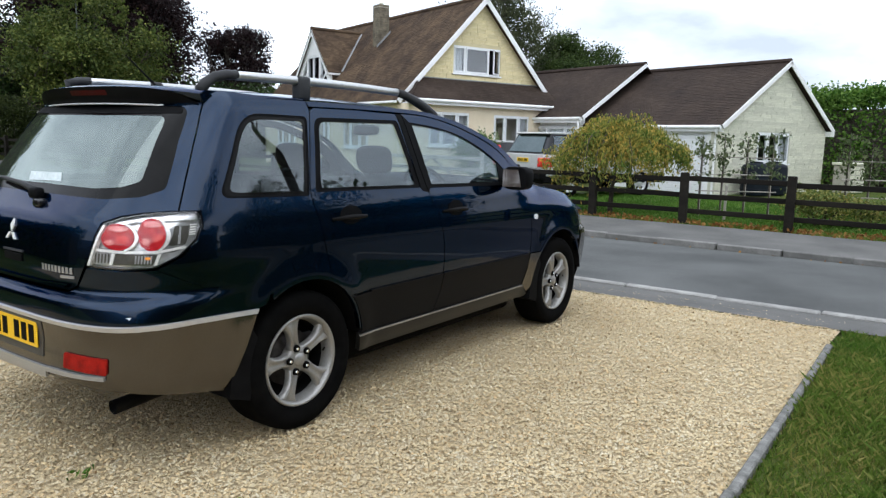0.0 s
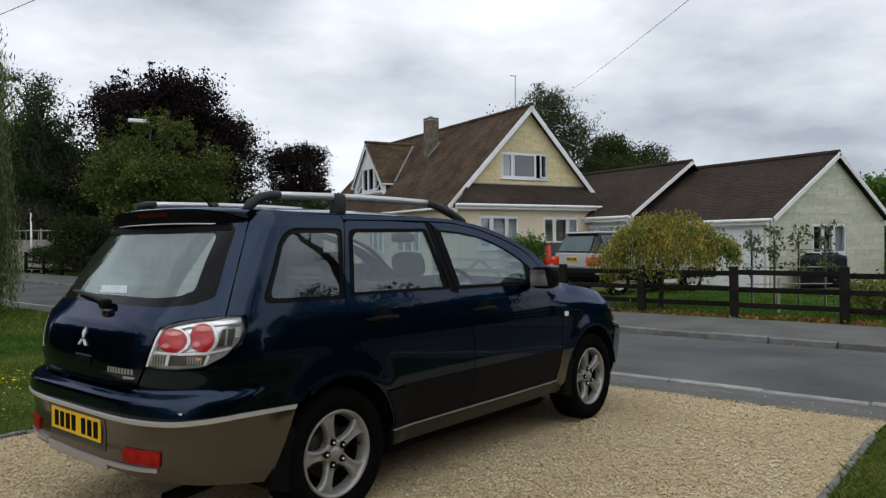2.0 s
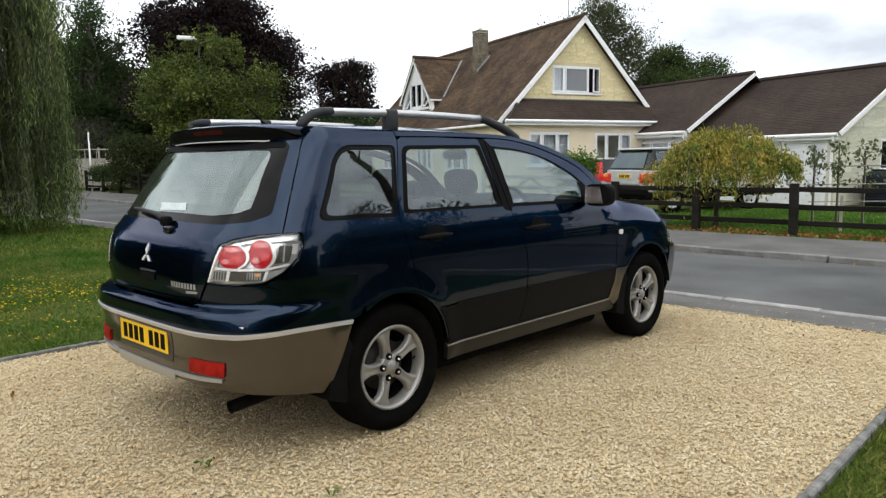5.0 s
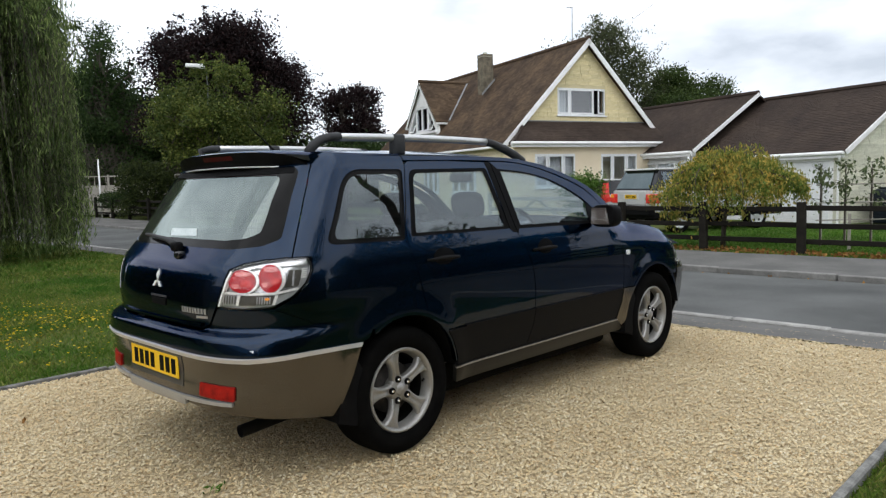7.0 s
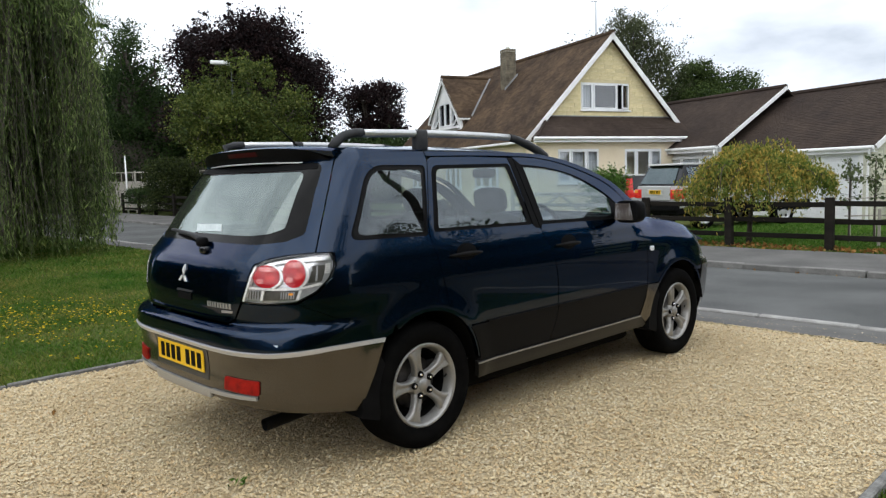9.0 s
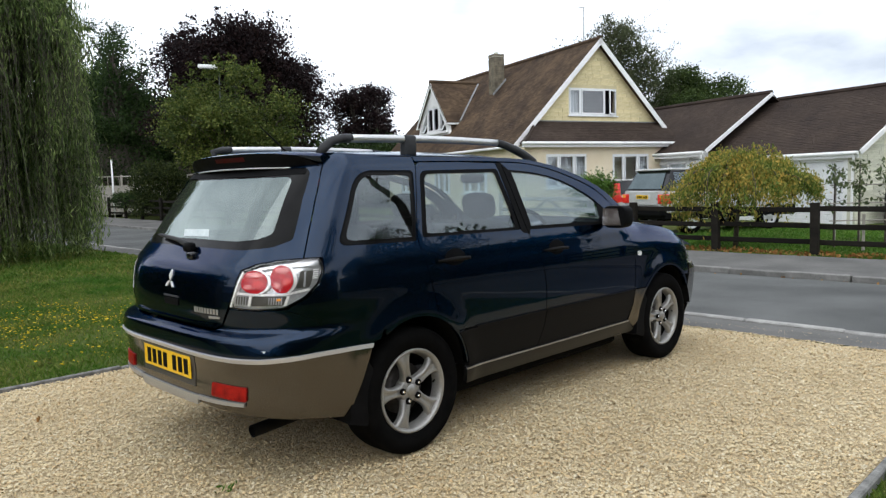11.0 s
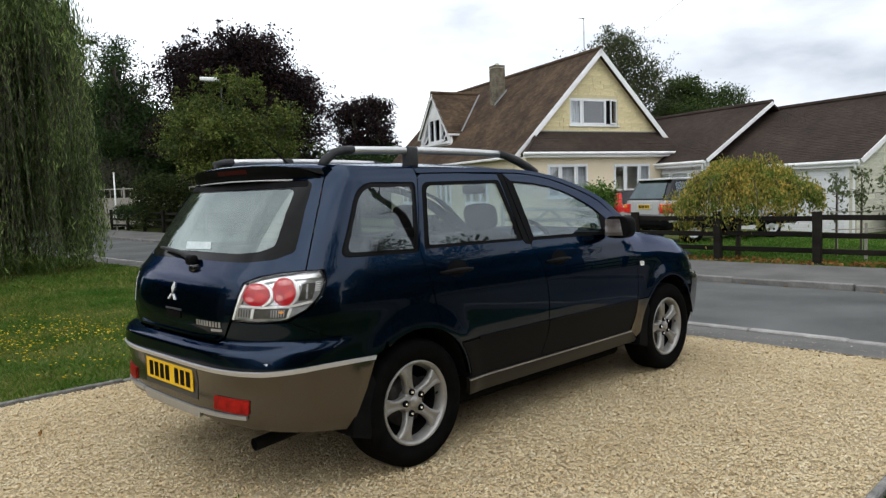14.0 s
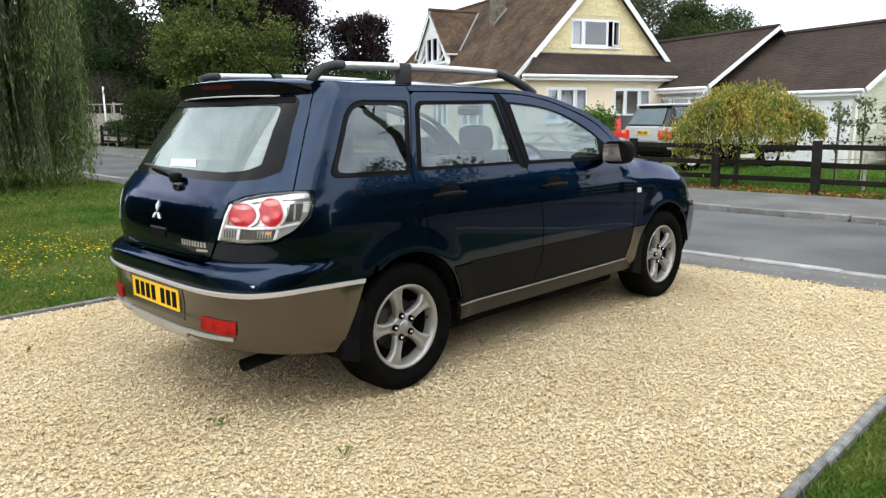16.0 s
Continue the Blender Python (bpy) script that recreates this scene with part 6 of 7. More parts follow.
part("fascia", bm_box(LEX - 0.04, LEX, LY0, LY1, LEZ - 0.2, LEZ - 0.01), "white_paint", link)
part("gutter", tube([(LEX - 0.09, LY0, LEZ - 0.05), (LEX - 0.09, LY1, LEZ - 0.05)], 0.055, 8), "white_paint", link)
porch_at = Matrix.Translation((LEX + 0.27, -0.6, 0)) @ pose(0, 0, 0, 0, 0, -90)
casement(link, porch_at @ Matrix.Translation((0, 0, 1.05)), 2.3, 1.05, (0.7, 1.0, 0.6), sill=True, depth=0.15)
part("downpipe", tube([(LEX - 0.06, LY0 + 0.12, LEZ - 0.08), (LEX - 0.06, LY0 + 0.12, 0)], 0.035, 8), "white_paint", link)

# ground-floor windows of the house side towards the road
for y0, w in ((2.2, 2.0), (5.6, 1.5), (9.2, 2.0)):
    at = Matrix.Translation((-3.72, y0 + w, 1.05)) @ pose(0, 0, 0, 0, 0, -90)
    casement(house, at, w, 1.15, (0.8, 1, 0.8), curtain=(0, 2), depth=0.12)

# unseen plain wall and roof, added behind the viewer to darken the car's reflections
back_wall = part("wall_behind", bm_box(-24.3, -24.0, -22, 26, -0.1, 3.2), "wall_behind")
tagged(back_wall, "plain unseen wall added behind the viewer for dark reflections", "wall", kind="structure")
back_roof = part("roof_behind", prism([(-23.9, 3.15), (-28.0, 5.6), (-28.0, 5.4), (-24.2, 3.15)], "y", -22.3, 26.3), "tile_dark")
tagged(back_roof, "dark unseen roof slope added over the plain wall", "roof", kind="structure")

# ---- fences and the gate ----
def fence_run(x, y_from, count, gap, height=1.03, face=1):
    run = thing("post_and_rail_fence", pose(x, y_from, 0), "dark creosoted post and rail fence beside the pavement", "fence", group="roadside fences")
    for i in range(count):
        y = i * gap
        z0 = -0.16 + rise(y_from + y)
        post = part("post", bm_box(-0.06, 0.06, -0.075, 0.075, -0.12, height, 0.012), "fence", run)
        post.matrix_local = pose(random.uniform(-0.015, 0.015), y, z0 + random.uniform(-0.02, 0.02), random.uniform(-1, 1), random.uniform(-1, 1), random.uniform(-3, 3))
        if i < count - 1:
            for h in (0.28, 0.58, 0.89):
                rail = part("rail", bm_box(-0.02, 0.02, -0.02, gap + 0.02, -0.048, 0.048, 0.008), "fence", run)
                dz = rise(y_from + y + gap) - rise(y_from + y)
                rail.matrix_local = pose(0.085 * face, y, z0 + h + random.uniform(-0.012, 0.012), math.degrees(math.atan2(dz, gap)) + random.uniform(-0.4, 0.4), 0, random.uniform(-0.3, 0.3))
    return run


fence_run(FENCE_X, -12.09, 10, 1.87)
fence_run(FENCE_X, 10.5, 13, 2.0)
gate = thing("field_gate", pose(FENCE_X + 0.05, 5.6, -0.12), "pale weathered five-bar timber gate", "gate")
for k, z in enumerate((0.16, 0.36, 0.57, 0.80, 1.06)):
    part("bar", bm_box(-0.012, 0.012, 0, 3.0, z - 0.042, z + 0.042, 0.006), "weathered", gate)
for y in (0.04, 2.96):
    part("stile", bm_box(-0.035, 0.035, y - 0.045, y + 0.045, 0.08, 1.22, 0.01), "weathered", gate)
part("brace", prism([(0.1, 0.16), (0.2, 0.16), (1.55, 1.06), (1.45, 1.06)], "x", 0.014, 0.036), "weathered", gate)
part("brace", prism([(2.9, 0.16), (2.8, 0.16), (1.45, 1.06), (1.55, 1.06)], "x", 0.014, 0.036), "weathered", gate)

# ---- parked cars across the road ----
def simple_wheel(parent, x, y, r, w, s):
    t = part("wheel", lathe([(r * 0.62, w * 0.4), (r * 0.9, w * 0.5), (r, w * 0.36), (r, -w * 0.36), (r * 0.9, -w * 0.5), (r * 0.62, -w * 0.42)], 28), "rubber", parent, smooth=True)
    t.matrix_local = pose(x, y, r, 0, 0, 0 if s < 0 else 180)
    part("rim", lathe([(0.0, -w * 0.36), (r * 0.2, -w * 0.38), (r * 0.26, -w * 0.3), (r * 0.55, -w * 0.34), (r * 0.64, -w * 0.46), (r * 0.64, -w * 0.38)], 24), "silver_trim", t, smooth=True)
    for k in range(5):
        h = part("rim_opening", lathe([(0.0, -w * 0.352), (r * 0.11, -w * 0.352)], 8), "barrel", t)
        h.matrix_local = Matrix.Translation((r * 0.40 * math.sin(k * 1.2566), 0, r * 0.40 * math.cos(k * 1.2566)))
    return t


def loft_body(stations, ring):
    """A shell through cross sections: stations of (x, [(half width, z) ...])."""
    bm = bmesh.new()
    rows = []
    for x, sec in stations:
        pts = [(-w, z) for w, z in sec] + [(w, z) for w, z in reversed(sec)]
        rows.append([bm.verts.new((x, y, z)) for y, z in pts])
    n = len(rows[0])
    for r0, r1 in zip(rows, rows[1:]):
        for k in range(n):
            bm.faces.new((r0[k], r0[(k + 1) % n], r1[(k + 1) % n], r1[k]))
    bm.faces.new(rows[0][::-1]); bm.faces.new(rows[-1])
    bmesh.ops.recalc_face_normals(bm, faces=bm.faces)
    return bm


def off_roader():
    """Boxy off-roader, tail at x = 0, nose towards +x."""
    c = thing("off_road_car", pose(15.8, 6.8, -0.16, 0, 0, -24), "silver boxy off-road estate parked before the garage", "car")
    low = [(0.88, 0.50), (0.925, 0.62), (0.93, 0.88), (0.915, 1.12), (0.89, 1.19)]
    b = loft_body([(0.02, [(w * 0.955, z) for w, z in low]), (0.10, low), (3.2, low), (4.45, [(w * 0.97, z if z < 1.1 else z - 0.03) for w, z in low]), (4.62, [(w * 0.9, min(z, 1.1)) for w, z in low])], 0)
    bmesh.ops.bevel(b, geom=[e for e in b.edges if e.calc_face_angle(0) > 0.5], offset=0.02, segments=2, affect="EDGES")
    part("body", b, "silver_paint", c, smooth=False)
    part("lower_body", bm_box(0.0, 4.66, -0.915, 0.915, 0.40, 0.70, 0.04), "black", c)
    part("rear_bumper", bm_box(-0.09, 0.12, -0.93, 0.93, 0.50, 0.77, 0.04, seg=2), "black", c)
    g = loft_body([(0.06, [(0.865, 1.18), (0.85, 1.21)]), (0.10, [(0.875, 1.18), (0.84, 1.27)]), (0.36, [(0.88, 1.18), (0.74, 1.74)]), (0.50, [(0.88, 1.18), (0.74, 1.77)]), (2.55, [(0.88, 1.18), (0.74, 1.77)]), (3.25, [(0.87, 1.16), (0.80, 1.20)])], 0)
    part("cabin", g, "black_gloss", c)
    part("roof", bm_box(0.30, 2.62, -0.755, 0.755, 1.735, 1.79, 0.025, seg=2), "silver_paint", c)
    part("spoiler_lip", bm_box(0.24, 0.36, -0.70, 0.70, 1.735, 1.775, 0.012), "silver_paint", c)
    rw = bmesh.new()
    rw.faces.new([rw.verts.new(p) for p in ((0.062, -0.72, 1.24), (0.062, 0.78, 1.24), (0.318, 0.67, 1.70), (0.318, -0.60, 1.70))])
    part("rear_window", rw, "coated", c)
    for s in (-1, 1):
        for x0, x1, t0, t1 in ((0.45, 1.05, 0.42, 1.05), (1.14, 2.05, 1.14, 2.02), (2.14, 3.0, 2.12, 2.5)):
            f = bmesh.new()
            f.faces.new([f.verts.new(p) for p in ((x0, s * 0.878, 1.22), (x1, s * 0.878, 1.22), (t1, s * 0.765, 1.68), (t0, s * 0.765, 1.68))])
            part("side_window", f, "glass", c)
        lamp = part("tail_lamp", bm_box(-0.014, 0.28, s * 0.80 - 0.15, s * 0.80 + 0.145, 0.84, 1.09, 0.012), "red_bright", c)
        part("indicator", bm_box(-0.020, 0.285, s * 0.85 - 0.06, s * 0.85 + 0.10, 0.985, 1.075, 0.006), "amber", lamp)
        for x in (0.93, 3.68):
            simple_wheel(c, x, s * 0.80, 0.375, 0.25, s)
        part("door_mirror", bm_box(2.75, 2.90, s * 0.98 - 0.08, s * 0.98 + 0.08, 1.16, 1.32, 0.03), "black", c)
    tg = part("tailgate", bm_box(-0.008, 0.05, -0.64, 0.64, 0.79, 1.18, 0.015), "silver_paint", c)
    part("plate_surround", bm_box(-0.018, -0.006, -0.34, 0.34, 0.94, 1.10, 0.004), "silver_trim", tg)
    part("number_plate", bm_box(-0.026, -0.018, -0.26, 0.26, 0.96, 1.07, 0.002), "plate", tg)
    for k in range(7):
        y = 0.21 - k * 0.06 - (0.03 if k > 3 else 0)
        part("plate_bar", bm_box(-0.029, -0.026, y - 0.04, y, 0.978, 1.052), "black", tg)


off_roader()


def hatchback():
    """Small silver estate with tall red lamps, tail at x = 0."""
    c = thing("hatchback", pose(19.15, 10.36, -0.16, 0, 0, -20), "silver hatchback with tall red tail lamps by the house", "car")
    low = [(0.80, 0.28), (0.87, 0.40), (0.89, 0.70), (0.87, 0.92), (0.82, 0.98)]
    b = loft_body([(0.04, [(w * 0.93, z) for w, z in low]), (0.16, low), (3.0, low), (4.1, [(w * 0.95, z * 0.93) for w, z in low]), (4.3, [(w * 0.8, z * 0.82) for w, z in low])], 0)
    part("body", b, "silver_paint", c, smooth=True)
    g = loft_body([(0.08, [(0.80, 0.95), (0.76, 1.02)]), (0.30, [(0.82, 0.95), (0.62, 1.43)]), (0.7, [(0.83, 0.95), (0.62, 1.49)]), (1.9, [(0.83, 0.95), (0.62, 1.48)]), (3.0, [(0.82, 0.94), (0.72, 1.0)])], 0)
    part("cabin", g, "black_gloss", c)
    part("roof", bm_box(0.24, 1.95, -0.63, 0.63, 1.45, 1.52, 0.03, seg=2), "silver_paint", c)
    f = bmesh.new()
    f.faces.new([f.verts.new(p) for p in ((0.088, -0.64, 1.04), (0.088, 0.64, 1.04), (0.255, 0.52, 1.38), (0.255, -0.52, 1.38))])
    part("rear_window", f, "privacy", c)
    for s in (-1, 1):
        o = [(-0.02, 0.72), (-0.02, 0.88), (0.06, 1.04), (0.20, 1.38), (0.29, 1.38), (0.22, 1.08), (0.25, 0.92), (0.38, 0.78)]
        y0, y1 = sorted((s * 0.70, s * 0.885))
        l = prism(o, "y", y0, y1)
        for v in l.verts:
            if v.co.z > 1.0:
                v.co.y -= s * (v.co.z - 1.0) * 0.36
        part("tail_lamp", l, "red_bright", c)
        for x in (0.75, 3.35):
            simple_wheel(c, x, s * 0.76, 0.31, 0.2, s)
    part("number_plate", bm_box(-0.03, -0.02, -0.26, 0.26, 0.68, 0.79, 0.002), "plate", c)


hatchback()

# ---- street lamp, wires, tanks, wall end ----
lamp_post = thing("street_lamp", pose(12.2, 23.45, 0.0), "slim grey street lamp column half hidden in a tree", "lamp")
part("column", tube([(0, 0, -0.2), (0, 0, 1.2), (0, 0, 6.0)], [0.06, 0.04, 0.022], 10), "post_grey", lamp_post, smooth=True)
part("bracket", tube([(0, 0, 6.0), (-0.05, 0.05, 6.16), (-0.2, 0.2, 6.22)], 0.02, 8), "post_grey", lamp_post, smooth=True)
head = part("lantern", bm_box(-0.36, 0.36, -0.13, 0.13, -0.075, 0.07, 0.035, seg=2), "white_paint", lamp_post, "pale lantern head")
head_at = pose(-0.31, 0.31, 6.24, 0, -4, 135)
head.matrix_local = head_at
part("lens", bm_box(-0.30, 0.30, -0.10, 0.10, -0.12, -0.076, 0.01), "clear", lamp_post).matrix_local = head_at


def wire(a, b, sag, label):
    w = thing("overhead_wire", None, label, "wire")
    a, b = Vector(a), Vector(b)
    pts = [a.lerp(b, t) - Vector((0, 0, 4 * sag * t * (1 - t))) for t in np.linspace(0, 1, 25)]
    part("cable", tube(pts, 0.006, 5), "black", w)


wire((9.0, -0.6, 6.0), (36.5, 19.9, 9.9), 0.15, "thin overhead telephone wire towards the house")
wire((2.0, 16.5, 5.45), (3.2, 1.0, 5.6), 0.05, "thin overhead telephone wire above the lawn")

for k, y in enumerate((3.85, 4.85)):
    t = thing("water_tank", HOUSE @ pose(y, -9.55, -0.03), "dark plastic water butt against the garage gable", "tank", "tanks beside the garage")
    part("body", lathe([(0.0, 0.0), (0.41, 0.0), (0.43, 0.05), (0.435, 0.86), (0.40, 0.95), (0.25, 1.01), (0.0, 1.03)], 28, "z"), "tank", t, smooth=True)
    part("lid", lathe([(0.0, 0.0), (0.2, 0.0), (0.2, 0.06), (0.0, 0.07)], 20, "z"), "tank", t, smooth=True).matrix_local = pose(0, 0, 1.0)
    for z in (0.2, 0.4, 0.6):
        part("rib", lathe([(0.434, z - 0.02), (0.447, z), (0.434, z + 0.02)], 28, "z"), "tank", t, smooth=True)
stub = thing("stone_wall_end", HOUSE @ pose(9.6, -9.6, 0), "short weathered stone wall with flat coping", "wall")
part("core", bm_box(-0.5, 0.5, -0.3, 0.3, -0.1, 0.92, 0.02), "mortar", stub)
part("coping", bm_box(-0.56, 0.56, -0.36, 0.36, 0.924, 1.02, 0.02), "grey_stone", stub)
for r in range(6):
    for c in range(3):
        part("stone", bm_box(-0.5 + c * 0.34 + 0.01, -0.5 + (c + 1) * 0.34 - 0.02, -0.325, -0.301, -0.05 + r * 0.16, 0.09 + r * 0.16, 0.01), "grey_stone", stub)

# trellis fence far along the road
tr = thing("trellis_fence", pose(12.2, 35.6, 0.15), "pale panelled garden fence with trellis top", "fence")
for k in range(3):
    part("panel", bm_box(-1.2 + k * 1.9, 0.62 + k * 1.9, -0.02, 0.02, 0.05, 1.55, 0.006), "weathered", tr).rotation_euler = (0, 0, -0.75)
    for j in range(7):
        part("lattice", bm_box(-1.2 + k * 1.9 + j * 0.29, -1.17 + k * 1.9 + j * 0.29, -0.015, 0.015, 1.56, 1.98), "weathered", tr).rotation_euler = (0, 0, -0.75)
    part("top_rail", bm_box(-1.25 + k * 1.9, 0.66 + k * 1.9, -0.03, 0.03, 1.98, 2.04), "weathered", tr).rotation_euler = (0, 0, -0.75)
    part("post", bm_box(0.64 + k * 1.9, 0.72 + k * 1.9, -0.05, 0.05, -0.1, 2.1), "weathered", tr).rotation_euler = (0, 0, -0.75)

pole = thing("white_post", pose(12.0, 34.5, 0.15), "thin white painted post beside the garden fence", "post")
part("shaft", tube([(0, 0, -0.15), (0, 0, 2.85)], [0.045, 0.04], 8), "white_paint", pole, smooth=True)

# ---- trees, shrubs and hedges ----
rng = np.random.default_rng(7)


def leaf_quads(c, size, aspect=0.55, hang=0.0, spread=0.35):
    """Rhombic leaves about the points c, turned at random; hang pulls their length downwards."""
    n = len(c)
    a = rng.normal(size=(n, 3))
    a[:, 2] -= hang * 3
    a /= np.linalg.norm(a, axis=1)[:, None]
    b = np.cross(a, rng.normal(size=(n, 3)))
    b /= np.linalg.norm(b, axis=1)[:, None] + 1e-9
    s = (size * rng.uniform(1 - spread, 1 + spread, n))[:, None]
    a, b = a * s * 0.5, b * s * 0.5 * aspect
    return np.stack([c - a, c + b - a * 0.1, c + a, c - b - a * 0.1], axis=1)


def lobe_points(lobes, clumps, per, sigma, hollow=0.55, lumps=0.25):
    """Leaf points in clumps near the outsides of ellipsoid lobes (x, y, z, rx, ry, rz), with an uneven outline."""
    vol = np.array([l[3] * l[4] + l[4] * l[5] + l[3] * l[5] for l in lobes])
    out = []
    for l, share in zip(lobes, vol / vol.sum()):
        k = max(3, int(clumps * share))
        d = rng.normal(size=(k, 3))
        d /= np.linalg.norm(d, axis=1)[:, None]
        d[:, 2] = np.where(d[:, 2] < -0.55, -d[:, 2], d[:, 2])
        wob = np.array([1 + lumps * noise.noise(Vector(v * 2.3 + np.array(l[:3]))) * 1.6 for v in d])
        r = (hollow + (1 - hollow) * rng.uniform(0, 1, k) ** 0.6) * wob
        c = np.array(l[:3]) + d * r[:, None] * np.array(l[3:])
        sg = sigma * min(1.0, 0.25 + l[3] / (4 * sigma)) * rng.uniform(0.6, 1.4, k)
        pts = c[:, None, :] + rng.normal(size=(k, per, 3)) * sg[:, None, None] * np.array((1, 1, 0.7))
        out.append(pts.reshape(-1, 3))
    return np.concatenate(out)


def limb(p0, p1, r0, r1, bend=0.15, n=6):
    p0, p1 = np.array(p0, float), np.array(p1, float)
    L = np.linalg.norm(p1 - p0)
    off = rng.normal(size=3) * bend * L
    pts = [p0 + (p1 - p0) * t + off * math.sin(math.pi * t) * 0.5 for t in np.linspace(0, 1, n)]
    return tube(pts, list(np.linspace(r0, r1, n)), 7)


def tree(name, at, height, trunk_r, lobes, leaf, size, clumps, per, sigma, label, fork=0.35, hollow=0.55, lumps=0.25, twigs=3, hang=0.0, group="", thin=1):
    """Trunk, limbs to each lobe, finer twigs, and a crown of separate leaves. Lobes are given from the foot."""
    t = thing(name, Matrix.Translation(at), label, "tree", group)
    fz = height * fork
    bms = [tube([(0, 0, -0.15), (0.02, 0.0, fz * 0.5), (0.05, 0.03, fz)], [trunk_r * 1.25, trunk_r, trunk_r * 0.8], 10)]
    part("trunk", bms[0], "bark", t, smooth=True)
    br = []
    for l in lobes:
        c = np.array(l[:3])
        if l[3] < 0.2:
            continue
        part("limb", limb((0.05, 0.03, fz * rng.uniform(0.75, 1.0)), c, trunk_r * 0.5, trunk_r * 0.16), "bark", t, smooth=True)
        for _ in range(twigs):
            d = rng.normal(size=3)
            d /= np.linalg.norm(d)
            br.append(limb(c * rng.uniform(0.75, 1.0), c + d * np.array(l[3:]) * 0.92, trunk_r * 0.17, trunk_r * 0.04))
    part("twigwork", join_bm(*br), "bark", t, smooth=True)["kind"] = "stuff"
    pts = lobe_points(lobes, clumps, per, sigma, hollow, lumps)
    quads("crown", leaf_quads(pts, size, 0.6, hang)[::thin], leaf, t)
    return t


def lobes_of(rx, rz, zc, n, seed, squash=0.62):
    """A rounded crown of n overlapping lobes about a centre lobe."""
    r = np.random.default_rng(seed)
    out = [(0, 0, zc, rx * 0.72, rx * 0.72, rz * 0.75)]
    for i in range(n):
        a, e = 2 * math.pi * i / n + r.uniform(-0.3, 0.3), r.uniform(-0.35, 0.75)
        k = r.uniform(0.40, 0.62)
        out.append((math.cos(a) * math.cos(e) * rx * squash, math.sin(a) * math.cos(e) * rx * squash, zc + math.sin(e) * rz * squash, rx * k, rx * k, rz * k))
    out.append((0, 0, zc + rz * 0.55, rx * 0.42, rx * 0.42, rz * 0.45))
    return out


def loose_lobes(rx, rz, zc, n, seed, k=0.38):
    """Many small lobes scattered through a rounded crown, with gaps between them."""
    r = np.random.default_rng(seed)
    out = [(0, 0, zc, rx * 0.55, rx * 0.55, rz * 0.55)]
    for i in range(n):
        d = r.normal(size=3)
        d /= np.linalg.norm(d)
        q = r.uniform(0.45, 0.80)
        s = k * r.uniform(0.6, 1.1)
        out.append((d[0] * rx * q, d[1] * rx * q, zc + d[2] * rz * q, rx * s, rx * s, rz * s * 0.9))
    return out


def shoots(rx, rz, zc, n, seed, tall=1.2):
    """Thin upright sprays that stand out of the crown's top."""
    r = np.random.default_rng(seed)
    out = []
    for i in range(n):
        a, q = r.uniform(0, 6.28), r.uniform(0.1, 0.75)
        h = tall * r.uniform(0.5, 1.0)
        out.append((math.cos(a) * q * rx, math.sin(a) * q * rx, zc + rz * math.sqrt(1 - q * q) * 0.84, 0.16, 0.16, h))
    return out


tree("copper_beech", (18.3, 33.1, 0.2), 10.4, 0.38, loose_lobes(5.25, 4.4, 6.1, 34, 3, 0.36) + shoots(5.0, 4.3, 6.1, 18, 4), "lf_copper", 0.155, 6200, 18, 0.28, "large dark purple copper beech in a far garden", hollow=0.3, lumps=0.4, twigs=2)
tree("copper_beech", (26.6, 32.4, 0.2), 8.0, 0.22, loose_lobes(2.85, 2.7, 5.2, 30, 8, 0.28), "lf_copper", 0.15, 900, 18, 0.22, "smaller copper-leaved tree beyond the houses", hollow=0.5, lumps=0.35)
tree("garden_tree", (13.2, 24.5, 0.1), 6.6, 0.16, loose_lobes(3.2, 2.8, 3.5, 30, 5, 0.35) + shoots(3.1, 2.7, 3.6, 22, 6, 1.1), "lf_green", 0.115, 2900, 18, 0.2, "leafy green garden tree behind the roadside fence", hollow=0.2, lumps=0.5, twigs=3)
tree("tall_tree", (13.7, 38.2, 0.2), 11.9, 0.3, loose_lobes(2.8, 5.6, 6.0, 26, 11, 0.3), "lf_dark", 0.14, 1050, 16, 0.24, "tall dark green tree behind the willow", hollow=0.45, lumps=0.4)
tree("tall_tree", (15.5, 43.5, 0.3), 8.0, 0.3, lobes_of(4.6, 3.8, 4.4, 8, 31), "lf_dark", 0.2, 2600, 16, 0.34, "dark leafy tree between the far hedges", hollow=0.4, lumps=0.35)
tree("birch_tree", (33.8, 18.8, 0.0), 10.0, 0.2, [(0, 0, 6.8, 1.9, 1.9, 2.6), (-1.5, 1.5, 6.5, 1.7, 1.7, 2.1), (1.3, -1.2, 6.6, 1.6, 1.6, 2.1), (0.2, -0.2, 8.8, 1.6, 1.6, 1.4), (1.1, -1.2, 4.7, 0.9, 0.9, 1.2), (-2.2, 2.2, 5.4, 1.2, 1.2, 1.4)], "lf_grey", 0.11, 1900, 17, 0.2, "thin-crowned birch behind the house roof", hollow=0.3, lumps=0.5, twigs=9, hang=0.5)
tree("broad_tree", (37.3, 16.4, 0.0), 7.2, 0.3, loose_lobes(3.4, 3.3, 4.4, 24, 15, 0.42) + shoots(3.2, 3.2, 4.4, 14, 16, 0.6), "lf_broad", 0.12, 4600, 16, 0.24, "round dark green tree beyond the link roof", hollow=0.55)


def hedge(name, a, b, width, height, leaf, size, count, label, z=-0.15, ragged=0.22, category="hedge", sigma=0.1, thin=1):
    """A clipped mass of leaves between two points, with a dark core of stems inside."""
    a, b = np.array(a, float), np.array(b, float)
